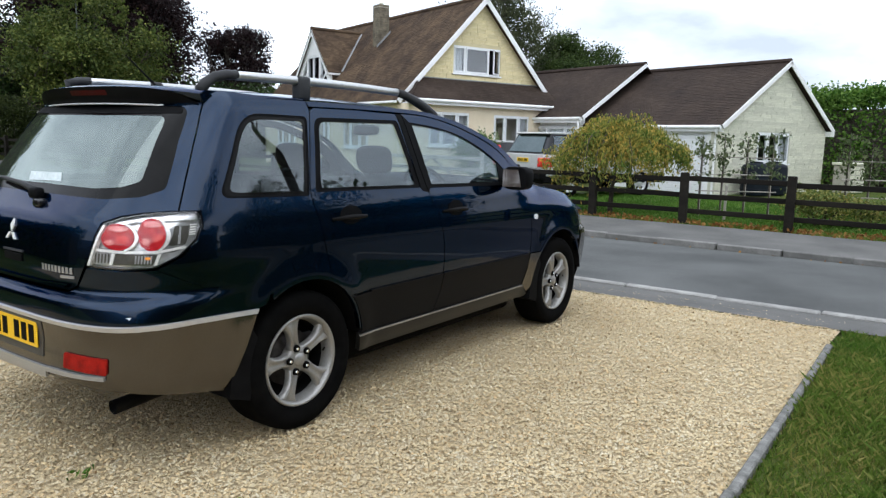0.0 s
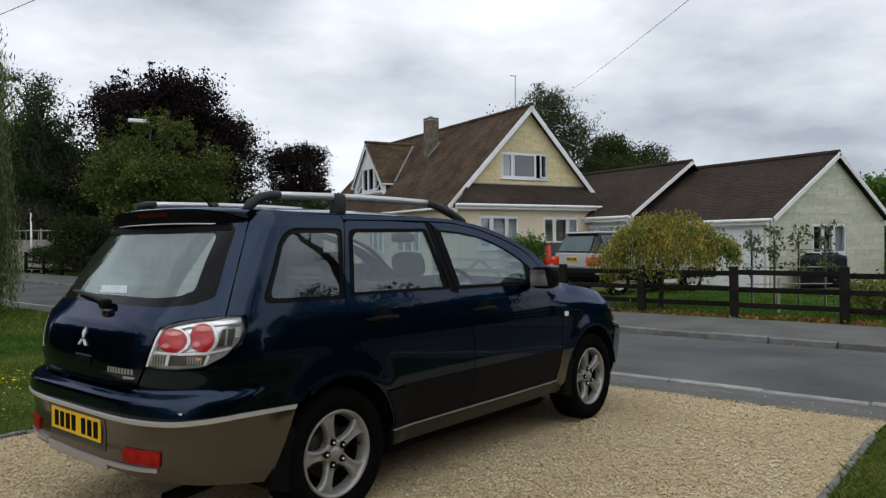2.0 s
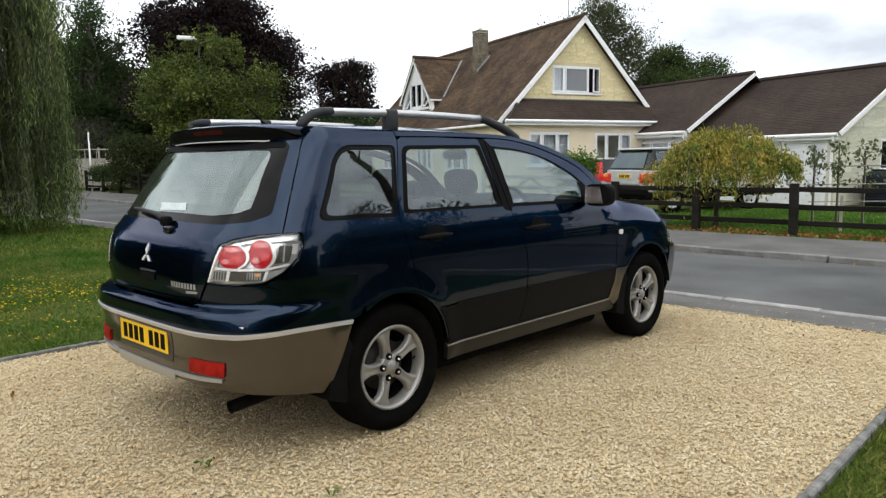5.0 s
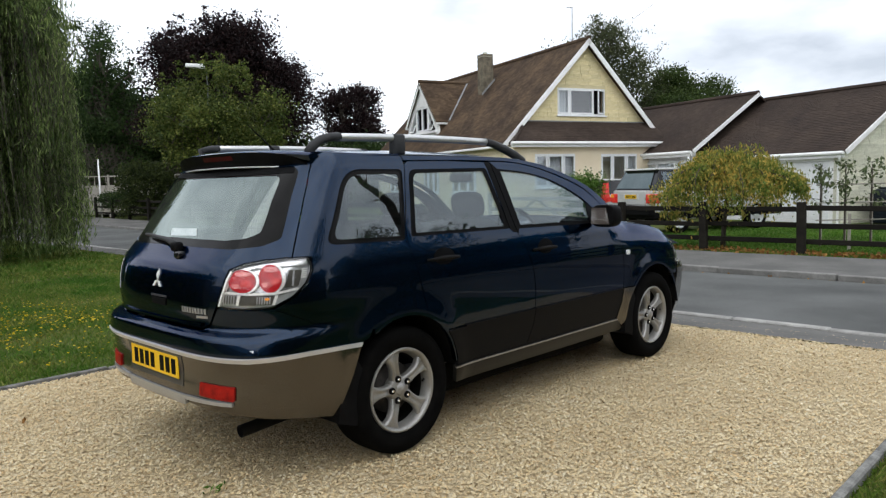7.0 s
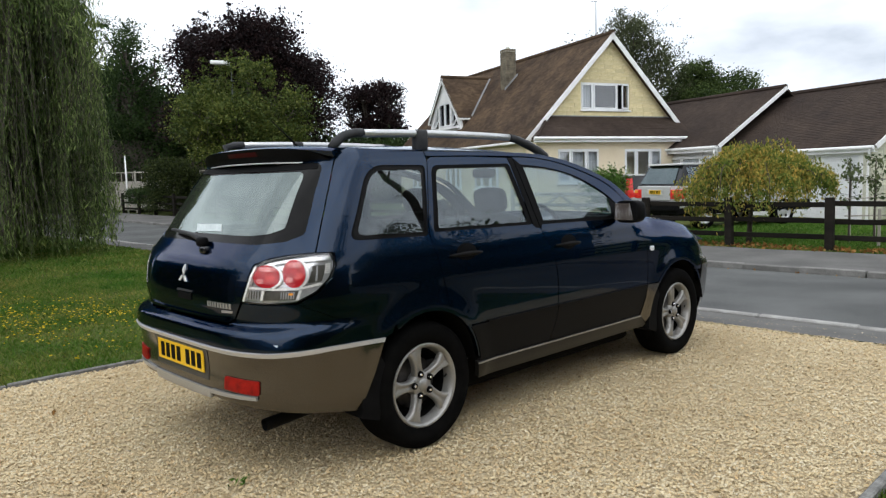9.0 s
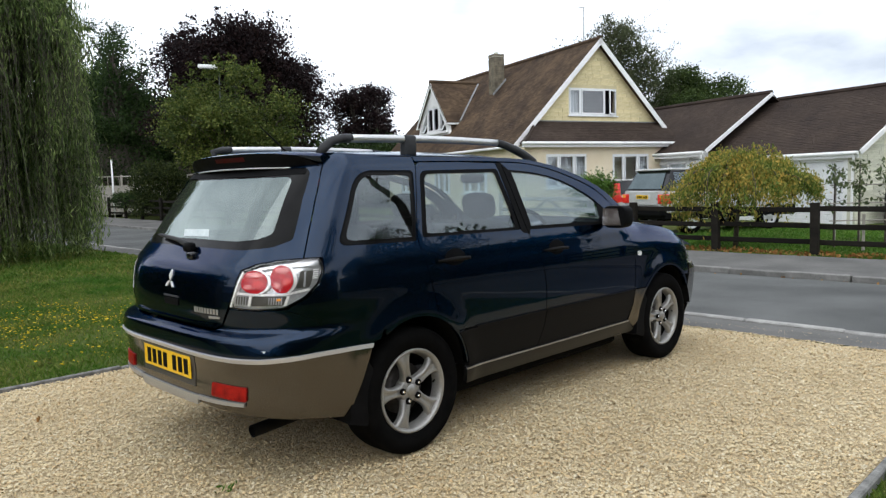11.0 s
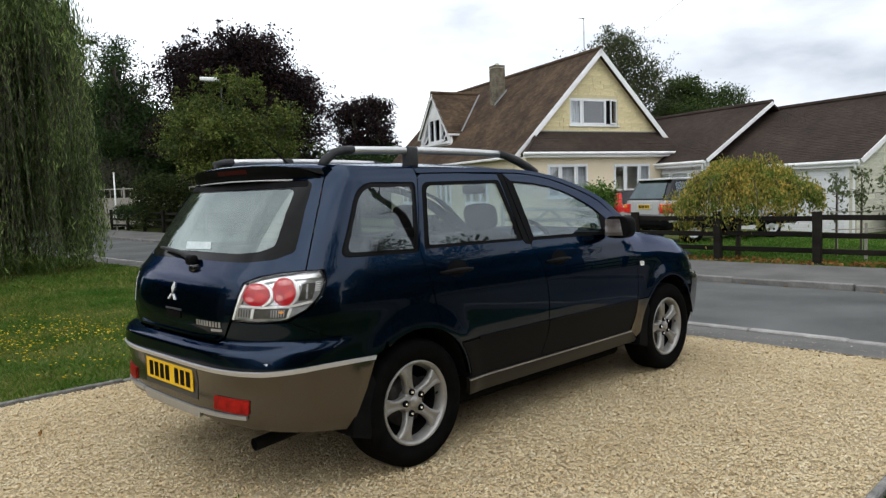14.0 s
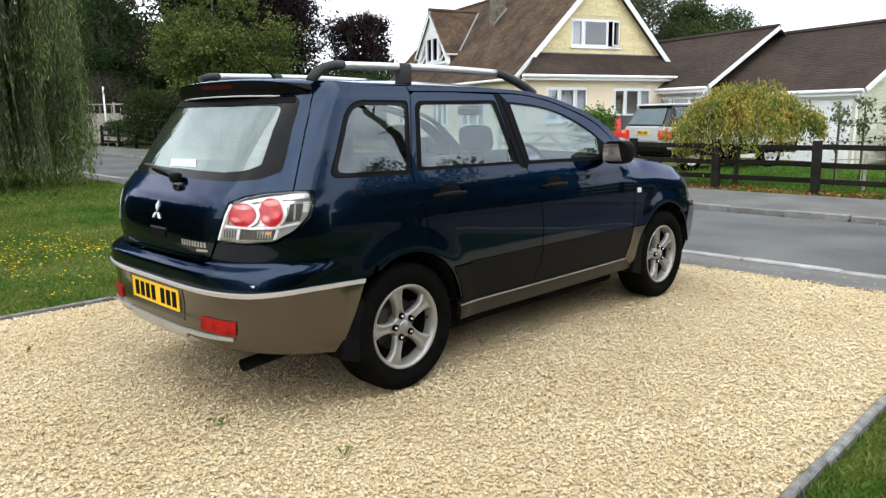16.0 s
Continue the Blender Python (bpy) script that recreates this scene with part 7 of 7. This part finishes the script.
    h = thing(name, Matrix.Translation((a[0], a[1], z)), label, category)
    d = b - a
    L = np.linalg.norm(d)
    d /= L
    nrm = np.array((-d[1], d[0]))
    s, u = rng.uniform(0, L, count), rng.uniform(0, 1, count)
    k = rng.integers(0, 4, count)
    off = np.where(k == 0, -width / 2, np.where(k == 1, width / 2, rng.uniform(-width / 2, width / 2, count)))
    zz = np.where(k < 2, u * height, height)
    bump = np.array([noise.noise(Vector((p * 0.9, q * 0.9, o))) for p, q, o in zip(s, zz, off)])
    pts = np.stack([d[0] * s + nrm[0] * off * (1 + ragged * bump), d[1] * s + nrm[1] * off * (1 + ragged * bump), zz * (1 + ragged * 0.6 * bump)], axis=1)
    pts = (pts[:, None, :] + rng.normal(size=(count, 5, 3)) * sigma * 1.5).reshape(-1, 3)
    quads("foliage", leaf_quads(pts, size, 0.6)[::thin], leaf, h)
    stems = [limb((d[0] * t, d[1] * t, 0), (d[0] * t + rng.normal() * 0.2, d[1] * t + rng.normal() * 0.2, height * 0.9), 0.05, 0.015) for t in np.arange(0.4, L, 0.7)]
    part("stems", join_bm(*stems), "bark", h)
    ang = math.degrees(math.atan2(d[1], d[0]))
    core = bm_box(0.15, L - 0.15, -width * 0.32, width * 0.32, 0.1, height * 0.86, 0.1, pose(0, 0, 0, 0, 0, ang))
    part("inner_twigwork", core, "bark", h)
    return h


hedge("tall_hedge", (32.2, 3.0), (29.0, -15.0), 2.4, 3.6, "lf_hedge", 0.15, 11500, "tall bright green laurel hedge behind the garage garden", sigma=0.13)
hedge("dark_hedge", (14.5, 37.5), (30.0, 27.0), 2.5, 3.4, "lf_dark", 0.2, 5000, "dark mixed hedge under the far trees", z=0.1, sigma=0.2)
hedge("dark_hedge", (7.5, 44.0), (15.0, 38.0), 2.5, 3.6, "lf_dark", 0.2, 3500, "dark mixed hedge under the far trees", z=0.1, sigma=0.2)
hedge("dark_hedge", (9.0, 37.3), (15.6, 36.7), 1.6, 4.4, "lf_dark", 0.13, 5200, "dark mixed hedge behind the garden fence", z=0.15, ragged=0.4, sigma=0.22)
hedge("boundary_hedge", (-14.0, -12.0), (3.4, -13.0), 2.0, 3.4, "lf_dark", 0.27, 5000, "dark boundary hedge beyond the near lawn", sigma=0.12, thin=2)
hedge("boundary_hedge", (13.2, -9.0), (13.8, -36.0), 2.0, 3.3, "lf_dark", 0.27, 7500, "dark roadside hedge along the far pavement", sigma=0.12, thin=2)
hedge("boundary_hedge", (3.0, -14.0), (3.0, -34.0), 1.8, 3.2, "lf_dark", 0.27, 5000, "dark roadside hedge along the near footway", sigma=0.12, thin=2)
# added out of view, so that the lower tail reflects dark leaves
hedge("boundary_hedge", (-5.4, 3.4), (-4.6, 24.0), 1.8, 2.9, "lf_dark", 0.22, 7000, "dark unseen hedge added for the tailgate to reflect", sigma=0.12, thin=2)
for k, (x, y, h) in enumerate(((-9.0, -16.5, 8.5), (-4.6, -14.6, 10.0), (-0.6, -14.2, 10.6), (15.4, -18.0, 9.8), (15.6, -25.0, 9.0), (15.8, -32.0, 9.5))):
    tree("garden_tree", (x, y, -0.1), h, 0.25, lobes_of(h * 0.34, h * 0.40, h * 0.58, 7, 21 + k), "lf_dark", 0.21, 1100, 16, 0.30, "dark garden tree beyond the boundary hedge", thin=2)
lean = thing("leaning_tree", Matrix.Translation((12.2, -12.6, -0.15)), "old leaning tree with a bare crooked limb", "tree")
part("trunk", tube([(0, 0, -0.1), (-0.5, 0.3, 2.2), (-1.5, 1.1, 4.6), (-1.9, 1.7, 6.0), (-2.2, 2.1, 7.0), (-2.63, 2.27, 8.1), (-3.4, 2.5, 9.3), (-4.3, 2.9, 10.4)], [0.24, 0.20, 0.16, 0.13, 0.12, 0.11, 0.08, 0.04], 9), "bark", lean, smooth=True)
for k, (p, q) in enumerate((((-1.9, 1.7, 6.0), (-1.3, 1.5, 6.6)), ((-2.2, 2.1, 7.0), (-2.7, 2.0, 7.2)), ((-2.63, 2.27, 8.1), (-2.2, 2.2, 8.7)))):
    part("limb", limb(p, q, 0.05, 0.015), "bark", lean, smooth=True)


def shrub(name, at, r, h, leaf, size, n, label, lumps=0.25, hang=0.0, category="shrub", skirt=False):
    s = thing(name, Matrix.Translation(at), label, category)
    lobes = [(0, 0, h * 0.5, r * 0.8, r * 0.8, h * 0.5)] + [(r * 0.5 * math.cos(a), r * 0.5 * math.sin(a), h * rng.uniform(0.35, 0.65), r * 0.5, r * 0.5, h * 0.36) for a in np.arange(0, 6.2, 1.05)]
    if skirt:
        lobes += [(r * 0.5 * math.cos(a), r * 0.5 * math.sin(a), h * 0.17, r * 0.5, r * 0.5, h * 0.2) for a in np.arange(0.4, 6.6, 1.05)]
    quads("foliage", leaf_quads(lobe_points(lobes, n // 8, 8, size * 1.1, 0.5, lumps), size, 0.55, hang), leaf, s)
    part("stems", join_bm(*[limb((0, 0, -0.05), (r * 0.6 * math.cos(a), r * 0.6 * math.sin(a), h * 0.75), 0.02, 0.006) for a in np.arange(0, 6.2, 0.9)]), "bark", s)
    return s


shrub("round_shrub", (18.1, 9.95, -0.15), 0.75, 1.72, "lf_hedge", 0.09, 4200, "small round evergreen shrub before the house")
shrub("tall_shrub", (12.65, 30.2, 0.12), 1.62, 2.65, "lf_ivy", 0.085, 26000, "clipped dark rounded shrub growing over the fence", lumps=0.12, skirt=True)
shrub("golden_shrub", (13.9, -1.05, -0.16), 0.75, 0.72, "lf_shrub", 0.075, 2600, "low yellow-green shrub behind the fence", lumps=0.5)
shrub("golden_shrub", (14.3, -1.9, -0.16), 0.6, 0.5, "lf_shrub", 0.075, 1500, "low yellow-green shrub behind the fence", lumps=0.5)
shrub("low_shrub", (12.5, 33.0, 0.2), 1.3, 1.2, "lf_dark", 0.10, 4000, "low dark shrub beside the far fence", lumps=0.3)

# weeping willow on the near lawn
WX, WY = 0.95, 14.2
willow = thing("weeping_willow", Matrix.Translation((WX, WY, 0.03)), "weeping willow with long trailing green curtains on the lawn", "tree")
part("trunk", tube([(0, 0, -0.15), (0.05, 0.02, 1.2), (0.0, 0.1, 2.6)], [0.34, 0.27, 0.22], 12), "bark", willow, smooth=True)
tops = []
for i in range(26):
    a = 2 * math.pi * i / 26 * 2.618 + 0.3
    r = 0.6 + 2.6 * math.sqrt((i + 0.5) / 26)
    z = 6.45 - 0.20 * r * r + rng.normal() * 0.3
    tops.append((r * math.cos(a), r * math.sin(a), z))
    part("limb", limb((0, 0.1, 2.4 + rng.uniform(-0.4, 0.1)), tops[-1], 0.09, 0.02, 0.12, 8), "bark", willow, smooth=True)
lv, strand = [], []
bundle = []
for k in range(135):
    tx, ty, tz = tops[rng.integers(len(tops))]
    a0 = math.atan2(ty, tx) + rng.normal() * 0.35
    rr = math.hypot(tx, ty) * rng.uniform(0.72, 0.96) + abs(rng.normal()) * 0.33
    low = 0.02 + 0.5 * max(0, noise.noise(Vector((a0 * 2.2, rr, 0.3))) + 0.1) + (rng.uniform(0.8, 3.2) if rng.uniform() < 0.3 else 0)
    if rr > 2.75:
        low = max(low, rng.uniform(1.9, 2.7))
    bundle.append((a0, rr, tz + rng.normal() * 0.4, low, rng.normal() * 0.25, rng.normal() * 0.25, rng.uniform(0.3, 1.3)))
for k in range(5200):
    a0, rr, tz, low, bx, by, flare = bundle[rng.integers(len(bundle))]
    inner = rng.uniform() < 0.36
    if inner:
        a0, rr = rng.uniform(0, 6.28), rng.uniform(0.4, 2.3)
        tz = 6.4 - 0.20 * rr * rr
    spread = 0.25 if inner else 0.085
    sx, sy, sz = rr * math.cos(a0) + rng.normal() * spread, rr * math.sin(a0) + rng.normal() * spread, tz + rng.normal() * 0.2
    low = low + rng.exponential(0.22)
    if rng.uniform() < 0.12:
        low += rng.uniform(0.8, 2.6)
    low = min(low, sz - 0.6)
    n = max(10, int((sz - low) / 0.085))
    t = np.linspace(0, 1, n)
    out = 0.34 * flare * rng.uniform(0.8, 1.2)
    sway = bx + rng.normal() * 0.10
    x = sx + math.cos(a0) * out * np.sin(np.minimum(t * 4, 1.57)) + sway * t * t
    y = sy + math.sin(a0) * out * np.sin(np.minimum(t * 4, 1.57)) + (by + rng.normal() * 0.10) * t * t
    z = sz + 0.22 * np.sin(np.minimum(t * 5, 3.14)) - (sz - low) * t ** 1.15
    p = np.stack([x, y, z], axis=1)
    lv.append(p + rng.normal(size=p.shape) * 0.022)
    w = np.array((-math.sin(a0), math.cos(a0), 0)) * 0.004
    q = p[::6]
    strand.append(np.stack([q[:-1] - w, q[:-1] + w, q[1:] + w, q[1:] - w], axis=1))
for k in range(1500):
    a0, rr = rng.uniform(0, 6.28), 2.7 * math.sqrt(rng.uniform())
    thin = rng.uniform() < 0.10
    z0 = 6.3 - 0.19 * rr * rr + rng.normal() * 0.15 + (rng.uniform(0.3, 1.2) if thin else 0)
    t = np.linspace(0, 1, 15)
    q = np.array((math.cos(a0), math.sin(a0)))
    p = np.stack([q[0] * (rr + 0.3 * t), q[1] * (rr + 0.3 * t), z0 + 0.12 * np.sin(t * 4) - rng.uniform(0.5, 1.1) * t * t], axis=1)
    lv.append(p + rng.normal(size=p.shape) * 0.05)
quads("trailing_foliage", leaf_quads(np.concatenate(lv), 0.135, 0.165, hang=0.9), "lf_willow", willow)
quads("trailing_twigwork", np.concatenate(strand), "bark", willow)["kind"] = "stuff"

# small weeping tree with yellowing leaves behind the fence
weep = thing("weeping_tree", Matrix.Translation((12.99, 2.86, -0.17)), "small weeping tree with green and yellow autumn leaves", "tree")
part("trunk", tube([(-0.06, 0.12, -0.1), (-0.04, 0.1, 0.6), (0.03, 0.05, 1.2), (0.0, 0.0, 1.75)], [0.062, 0.048, 0.043, 0.035], 9), "bark", weep, smooth=True)
lv, br = [], []
for k in range(360):
    a = rng.uniform(0, 2 * math.pi) if k % 3 else 0.785 * rng.integers(8) + rng.normal() * 0.12
    R = (0.3 + 1.2 * rng.uniform() ** 0.6) * (1 + 0.14 * noise.noise(Vector((math.cos(a) * 1.6, math.sin(a) * 1.6, 5.0))))
    top = 2.02 - 0.30 * R * R + rng.normal() * 0.08 + 0.16 * noise.noise(Vector((math.cos(a) * R * 2, math.sin(a) * R * 2, 1.0)))
    side_on = math.cos(a - 2.4)
    low = 0.86 - 0.30 * side_on + abs(rng.normal()) * 0.26 + (0.75 if R < 1.0 else 0) - (0.28 if rng.uniform() < 0.2 else 0)
    low = min(max(low, 0.12), top - 0.25)
    t = np.linspace(0, 1, 44)
    rad = R * np.sin(np.minimum(t * 2.2, 1.57))
    z = 1.7 + (top - 1.7) * np.sin(np.minimum(t * 3.0, 1.57)) - (top - low) * np.maximum(0, t - 0.42) ** 1.3 / 0.58 ** 1.3
    p = np.stack([rad * math.cos(a) + rng.normal() * 0.07, rad * math.sin(a) + rng.normal() * 0.07, z], axis=1)
    lv.append(np.repeat(p[8:], 3, axis=0)[rng.uniform(size=3 * len(p[8:])) < 0.78] + 0.0)
    lv[-1] = lv[-1] + rng.normal(size=lv[-1].shape) * 0.055
    if k % 4 == 0:
        br.append(tube(p[::4], list(np.linspace(0.018, 0.004, len(p[::4]))), 5))
part("branchwork", join_bm(*br), "bark", weep)["kind"] = "stuff"
quads("crown", leaf_quads(np.concatenate(lv), 0.075, 0.42, hang=0.7), "lf_autumn", weep)

# trained fruit trees on stakes
for x, y, h in ((14.2, 1.42, 1.72), (14.5, 1.03, 1.75), (14.85, 0.62, 1.72), (15.2, 0.17, 1.78), (15.0, -1.35, 1.75), (15.15, -1.75, 1.68), (15.3, -2.25, 1.72), (15.5, -2.9, 1.7)):
    f = thing("espalier_tree", Matrix.Translation((x, y, -0.17)), "slender trained fruit tree tied to a wooden stake", "tree", "trained fruit trees")
    part("trunk", tube([(0, 0, -0.05), (0.02, 0.01, h * 0.5), (0, 0, h)], [0.022, 0.017, 0.008], 6), "bark", f)
    part("stake", bm_box(0.035, 0.065, -0.015, 0.015, -0.1, h * 0.86, 0.004), "weathered", f)
    n = 24
    c = np.stack([rng.normal(size=n) * 0.12, rng.normal(size=n) * 0.12, rng.uniform(0.45, 1.03, n) * h], axis=1)
    pts = (c[:, None, :] + rng.normal(size=(n, 8, 3)) * 0.05).reshape(-1, 3)
    quads("leaves", leaf_quads(pts, 0.095, 0.5, 0.3), "lf_apple", f)
    part("twigwork", join_bm(*[tube([(0, 0, z), (dx, dy, z + 0.07)], [0.007, 0.003], 4) for dx, dy, z in c * np.array((1.6, 1.6, 1))]), "bark", f)["kind"] = "stuff"
for a, b in (((14.15, 1.5), (15.3, 0.05)), ((14.95, -1.25), (15.6, -3.1))):
    w = thing("training_rail", Matrix.Translation((a[0], a[1], -0.17)), "pale horizontal training rail for fruit trees", "rail")
    d = Vector((b[0] - a[0], b[1] - a[1], 0))
    for z in (0.55, 0.92, 1.3):
        part("rail", tube([(0, 0, z), d + Vector((0, 0, z))], 0.013, 6), "weathered", w)
stake = thing("white_stake", Matrix.Translation((13.45, 0.66, -0.17)), "short pale wooden stake standing in grass", "stake")
part("shaft", bm_box(-0.025, 0.025, -0.025, 0.025, -0.1, 0.74, 0.006), "weathered", stake)

# ---- loose gravel, grass, litter ----
def scatter(n, x0, x1, y0, y1):
    return rng.uniform(x0, x1, n), rng.uniform(y0, y1, n)


def pebbles(name, n, x0, x1, y0, y1, smin, smax, parent, lift=0.0):
    """Angular stone chips with random turns, their undersides sunk in the bed."""
    x, y = scatter(n, x0, x1, y0, y1)
    z = np.interp(x, [-9, 3.4, 4.02, 4.4], [0.0, 0.0, -0.03, -0.055]) + lift
    base = np.array([(1, 0, 0), (-1, 0, 0), (0, 1, 0), (0, -1, 0), (0, 0, 1)], float)
    v = base[None] * rng.uniform(0.55, 1.15, (n, 5, 1))
    v = v + rng.normal(size=(n, 5, 3)) * 0.12
    v[:, 4, :2] += rng.uniform(-0.75, 0.75, (n, 2))
    s = smin + (smax - smin) * rng.uniform(0, 1, n) ** 1.8
    v = v * np.stack([s, s * rng.uniform(0.5, 0.95, n), s * rng.uniform(0.28, 0.55, n)], axis=1)[:, None, :]
    a, b = rng.uniform(0, 2 * math.pi, n), rng.normal(size=n) * 0.32
    ca, sa, cb, sb = np.cos(a), np.sin(a), np.cos(b), np.sin(b)
    vx, vy, vz = v[..., 0], v[..., 1], v[..., 2]
    vx, vz = vx * cb[:, None] + vz * sb[:, None], -vx * sb[:, None] + vz * cb[:, None]
    vx, vy = vx * ca[:, None] - vy * sa[:, None], vx * sa[:, None] + vy * ca[:, None]
    v = np.stack([vx + x[:, None], vy + y[:, None], vz + (z + s * 0.18)[:, None]], axis=2)
    tri = np.array([(0, 2, 4), (2, 1, 4), (1, 3, 4), (3, 0, 4)])
    faces = (tri[None] + (np.arange(n) * 5)[:, None, None]).reshape(-1, 3)
    me = bpy.data.meshes.new(name)
    me.vertices.add(n * 5); me.vertices.foreach_set("co", v.reshape(-1).astype(np.float32))
    me.loops.add(len(faces) * 3); me.loops.foreach_set("vertex_index", faces.reshape(-1).astype(np.int32))
    me.polygons.add(len(faces)); me.polygons.foreach_set("loop_start", np.arange(0, len(faces) * 3, 3, dtype=np.int32))
    me.update(calc_edges=True)
    ob = link_mesh(name, me, "gravel", parent)
    ob["kind"] = "stuff"
    return ob


g = pebbles("gravel", 115000, -2.2, 4.05, DRIVE_R + 0.01, DRIVE_L - 0.01, 0.0075, 0.0145, drive_bed)
tagged(g, "loose angular cream and tan gravel chips")
pebbles("gravel", 50000, -2.2, 1.6, DRIVE_R + 0.01, DRIVE_L - 0.01, 0.0065, 0.0130, drive_bed, 0.002)
pebbles("gravel", 26000, -6.0, -2.2, DRIVE_R + 0.01, DRIVE_L - 0.01, 0.008, 0.0155, drive_bed)
pebbles("gravel", 500, 4.02, 4.5, DRIVE_R, DRIVE_L, 0.004, 0.010, drive_bed, 0.0)


def blades(name, n, x0, x1, y0, y1, h0, h1, zf, width=0.004, label="", keep=None, leaf="blade"):
    x, y = scatter(n, x0, x1, y0, y1)
    if keep is not None:
        k = keep(x, y)
        x, y = x[k], y[k]
        n = len(x)
    z = zf(x, y)
    patch = np.array([noise.noise(Vector((a * 0.9, b * 0.9, 3.0))) for a, b in zip(x, y)])
    h = rng.uniform(h0, h1, n) * (1 + 0.5 * patch)
    a = rng.uniform(0, 2 * math.pi, n)
    lean = rng.normal(size=(n, 2)) * 0.5
    w = width * rng.uniform(0.7, 1.5, n)
    dx, dy = np.cos(a) * w, np.sin(a) * w
    p0 = np.stack([x - dx, y - dy, z], axis=1)
    p1 = np.stack([x + dx, y + dy, z], axis=1)
    mid = np.stack([x + lean[:, 0] * h * 0.35, y + lean[:, 1] * h * 0.35, z + h * 0.62], axis=1)
    d = np.stack([dx, dy, np.zeros(n)], axis=1) * 0.5
    tip = np.stack([x + lean[:, 0] * h, y + lean[:, 1] * h, z + h], axis=1)
    ob = quads(name, np.stack([p0, p1, mid + d, tip], axis=1), leaf)
    return tagged(ob, label, "grass", kind="stuff")


def fading(x0=-99, x1=99, y0=-99, y1=99, d=1.2):
    """Thins the grass out towards the given edges."""
    return lambda x, y: rng.uniform(size=len(x)) * d < np.minimum(np.minimum(x - x0, x1 - x), np.minimum(y - y0, y1 - y))


flat = lambda x, y: np.interp(x, [-10, 3.4, 4.02, 9], [0.0, 0.0, -0.03, -0.1]) - 0.035 + np.interp(y, [8, 18, 32], [0, 0.05, 0.2])
blades("lawn_grass", 36000, -6.5, 0.6, -7.0, DRIVE_R - 0.04, 0.025, 0.07, flat, 0.005, "short mown grass beside the drive", fading(x0=-6.5, x1=0.6, y0=-7.0, d=1.6))
blades("lawn_grass", 105000, -0.8, 4.0, -5.6, DRIVE_R - 0.04, 0.02, 0.068, flat, 0.0033, "short mown grass beside the drive", fading(x0=-0.8, y0=-5.6, d=1.4))
blades("lawn_grass", 92000, -2.6, 4.0, DRIVE_L + 0.038, 9.0, 0.02, 0.055, flat, 0.005, "short mown grass with dry patches", fading(x0=-2.6, d=1.4))
blades("lawn_grass", 42000, -1.8, 4.0, 8.6, 19.6, 0.04, 0.08, flat, 0.009, "short mown grass below the willow", fading(x0=-1.8, y0=8.6, y1=19.6, d=1.2))
garden_z = lambda x, y: np.full_like(x, -0.20) + np.interp(y, [8, 18, 32], [0, 0.05, 0.2])
blades("verge_grass", 26000, 11.36, 12.3, -7, 5.5, 0.05, 0.14, garden_z, 0.007, "rough verge grass along the fence foot")
blades("garden_grass", 40000, 12.2, 19.5, -7, 6.0, 0.05, 0.09, garden_z, 0.014, "green garden lawn behind the fence", leaf="blade_green")

# fallen leaves along the fence, yellow flowers in the lawn, weeds in the gravel
x, y = scatter(2600, 11.3, 12.6, -7, 5.0)
k = rng.uniform(size=2600) < np.exp(-((x - 11.75) / 0.35) ** 2)
p = np.stack([x[k], y[k], np.full(k.sum(), -0.10) + rng.uniform(0, 0.04, k.sum())], axis=1)
tagged(quads("fallen_foliage", leaf_quads(p, 0.085, 0.65), "litter"), "brown fallen leaves along the fence foot", "leaves", kind="stuff")
p = np.stack([rng.uniform(8.95, 9.07, 40), rng.uniform(-6, 5, 40), np.full(40, -0.185)], axis=1)
tagged(quads("gutter_foliage", leaf_quads(p, 0.06, 0.6), "litter"), "scattered brown leaves in the road gutter", "leaves", kind="stuff")
c = np.stack([rng.normal(-0.15, 0.45, 150), rng.normal(4.7, 1.1, 150)], axis=1)
pts = (c[:, None, :] + rng.normal(size=(150, 6, 2)) * 0.13).reshape(-1, 2)
pts = pts[(pts[:, 1] > 2.4)]
p = np.stack([pts[:, 0], pts[:, 1], rng.uniform(0.05, 0.13, len(pts))], axis=1)
fl = leaf_quads(p, 0.026, 0.9)
fl[..., 2] = p[:, None, 2] + (fl[..., 2] - p[:, None, 2]) * 0.35
tagged(quads("lawn_flowers", fl, "daisy"), "small yellow hawkbit flowers in the lawn", "flowers", kind="stuff")


def weed(x, y, n, r):
    w = thing("weed", Matrix.Translation((x, y, 0.005)), "small green weed growing in the gravel", "weed", "weeds in the gravel")
    q = np.stack([rng.normal(size=n) * r, rng.normal(size=n) * r, rng.uniform(0.005, 0.03, n)], axis=1)
    quads("leaves", leaf_quads(q, 0.034, 0.35), "lf_hedge", w)


weed(-0.906, -0.55, 14, 0.028)
weed(-0.685, -1.208, 8, 0.022)
for x, y in ((-1.18, 1.27),):
    lf = thing("dead_leaf", Matrix.Translation((x, y, 0.018)), "dry brown leaf lying on gravel", "leaf", "leaves on the gravel")
    quads("blade", leaf_quads(np.array([(0, 0, 0.0), (0.01, 0.01, 0.004), (-0.02, 0.01, 0.003)]), 0.05, 0.45), "litter", lf)

# roof tiles of the garage
tiled("roof_tiles", tile_boxes((ge, GY - 0.2, GEZ), (0, 1, 0), (GAP - ge, 0, GAZ - GEZ), GR - GY + 0.2, math.hypot(GAP - ge, GAZ - GEZ)), "tile_dark", groof)
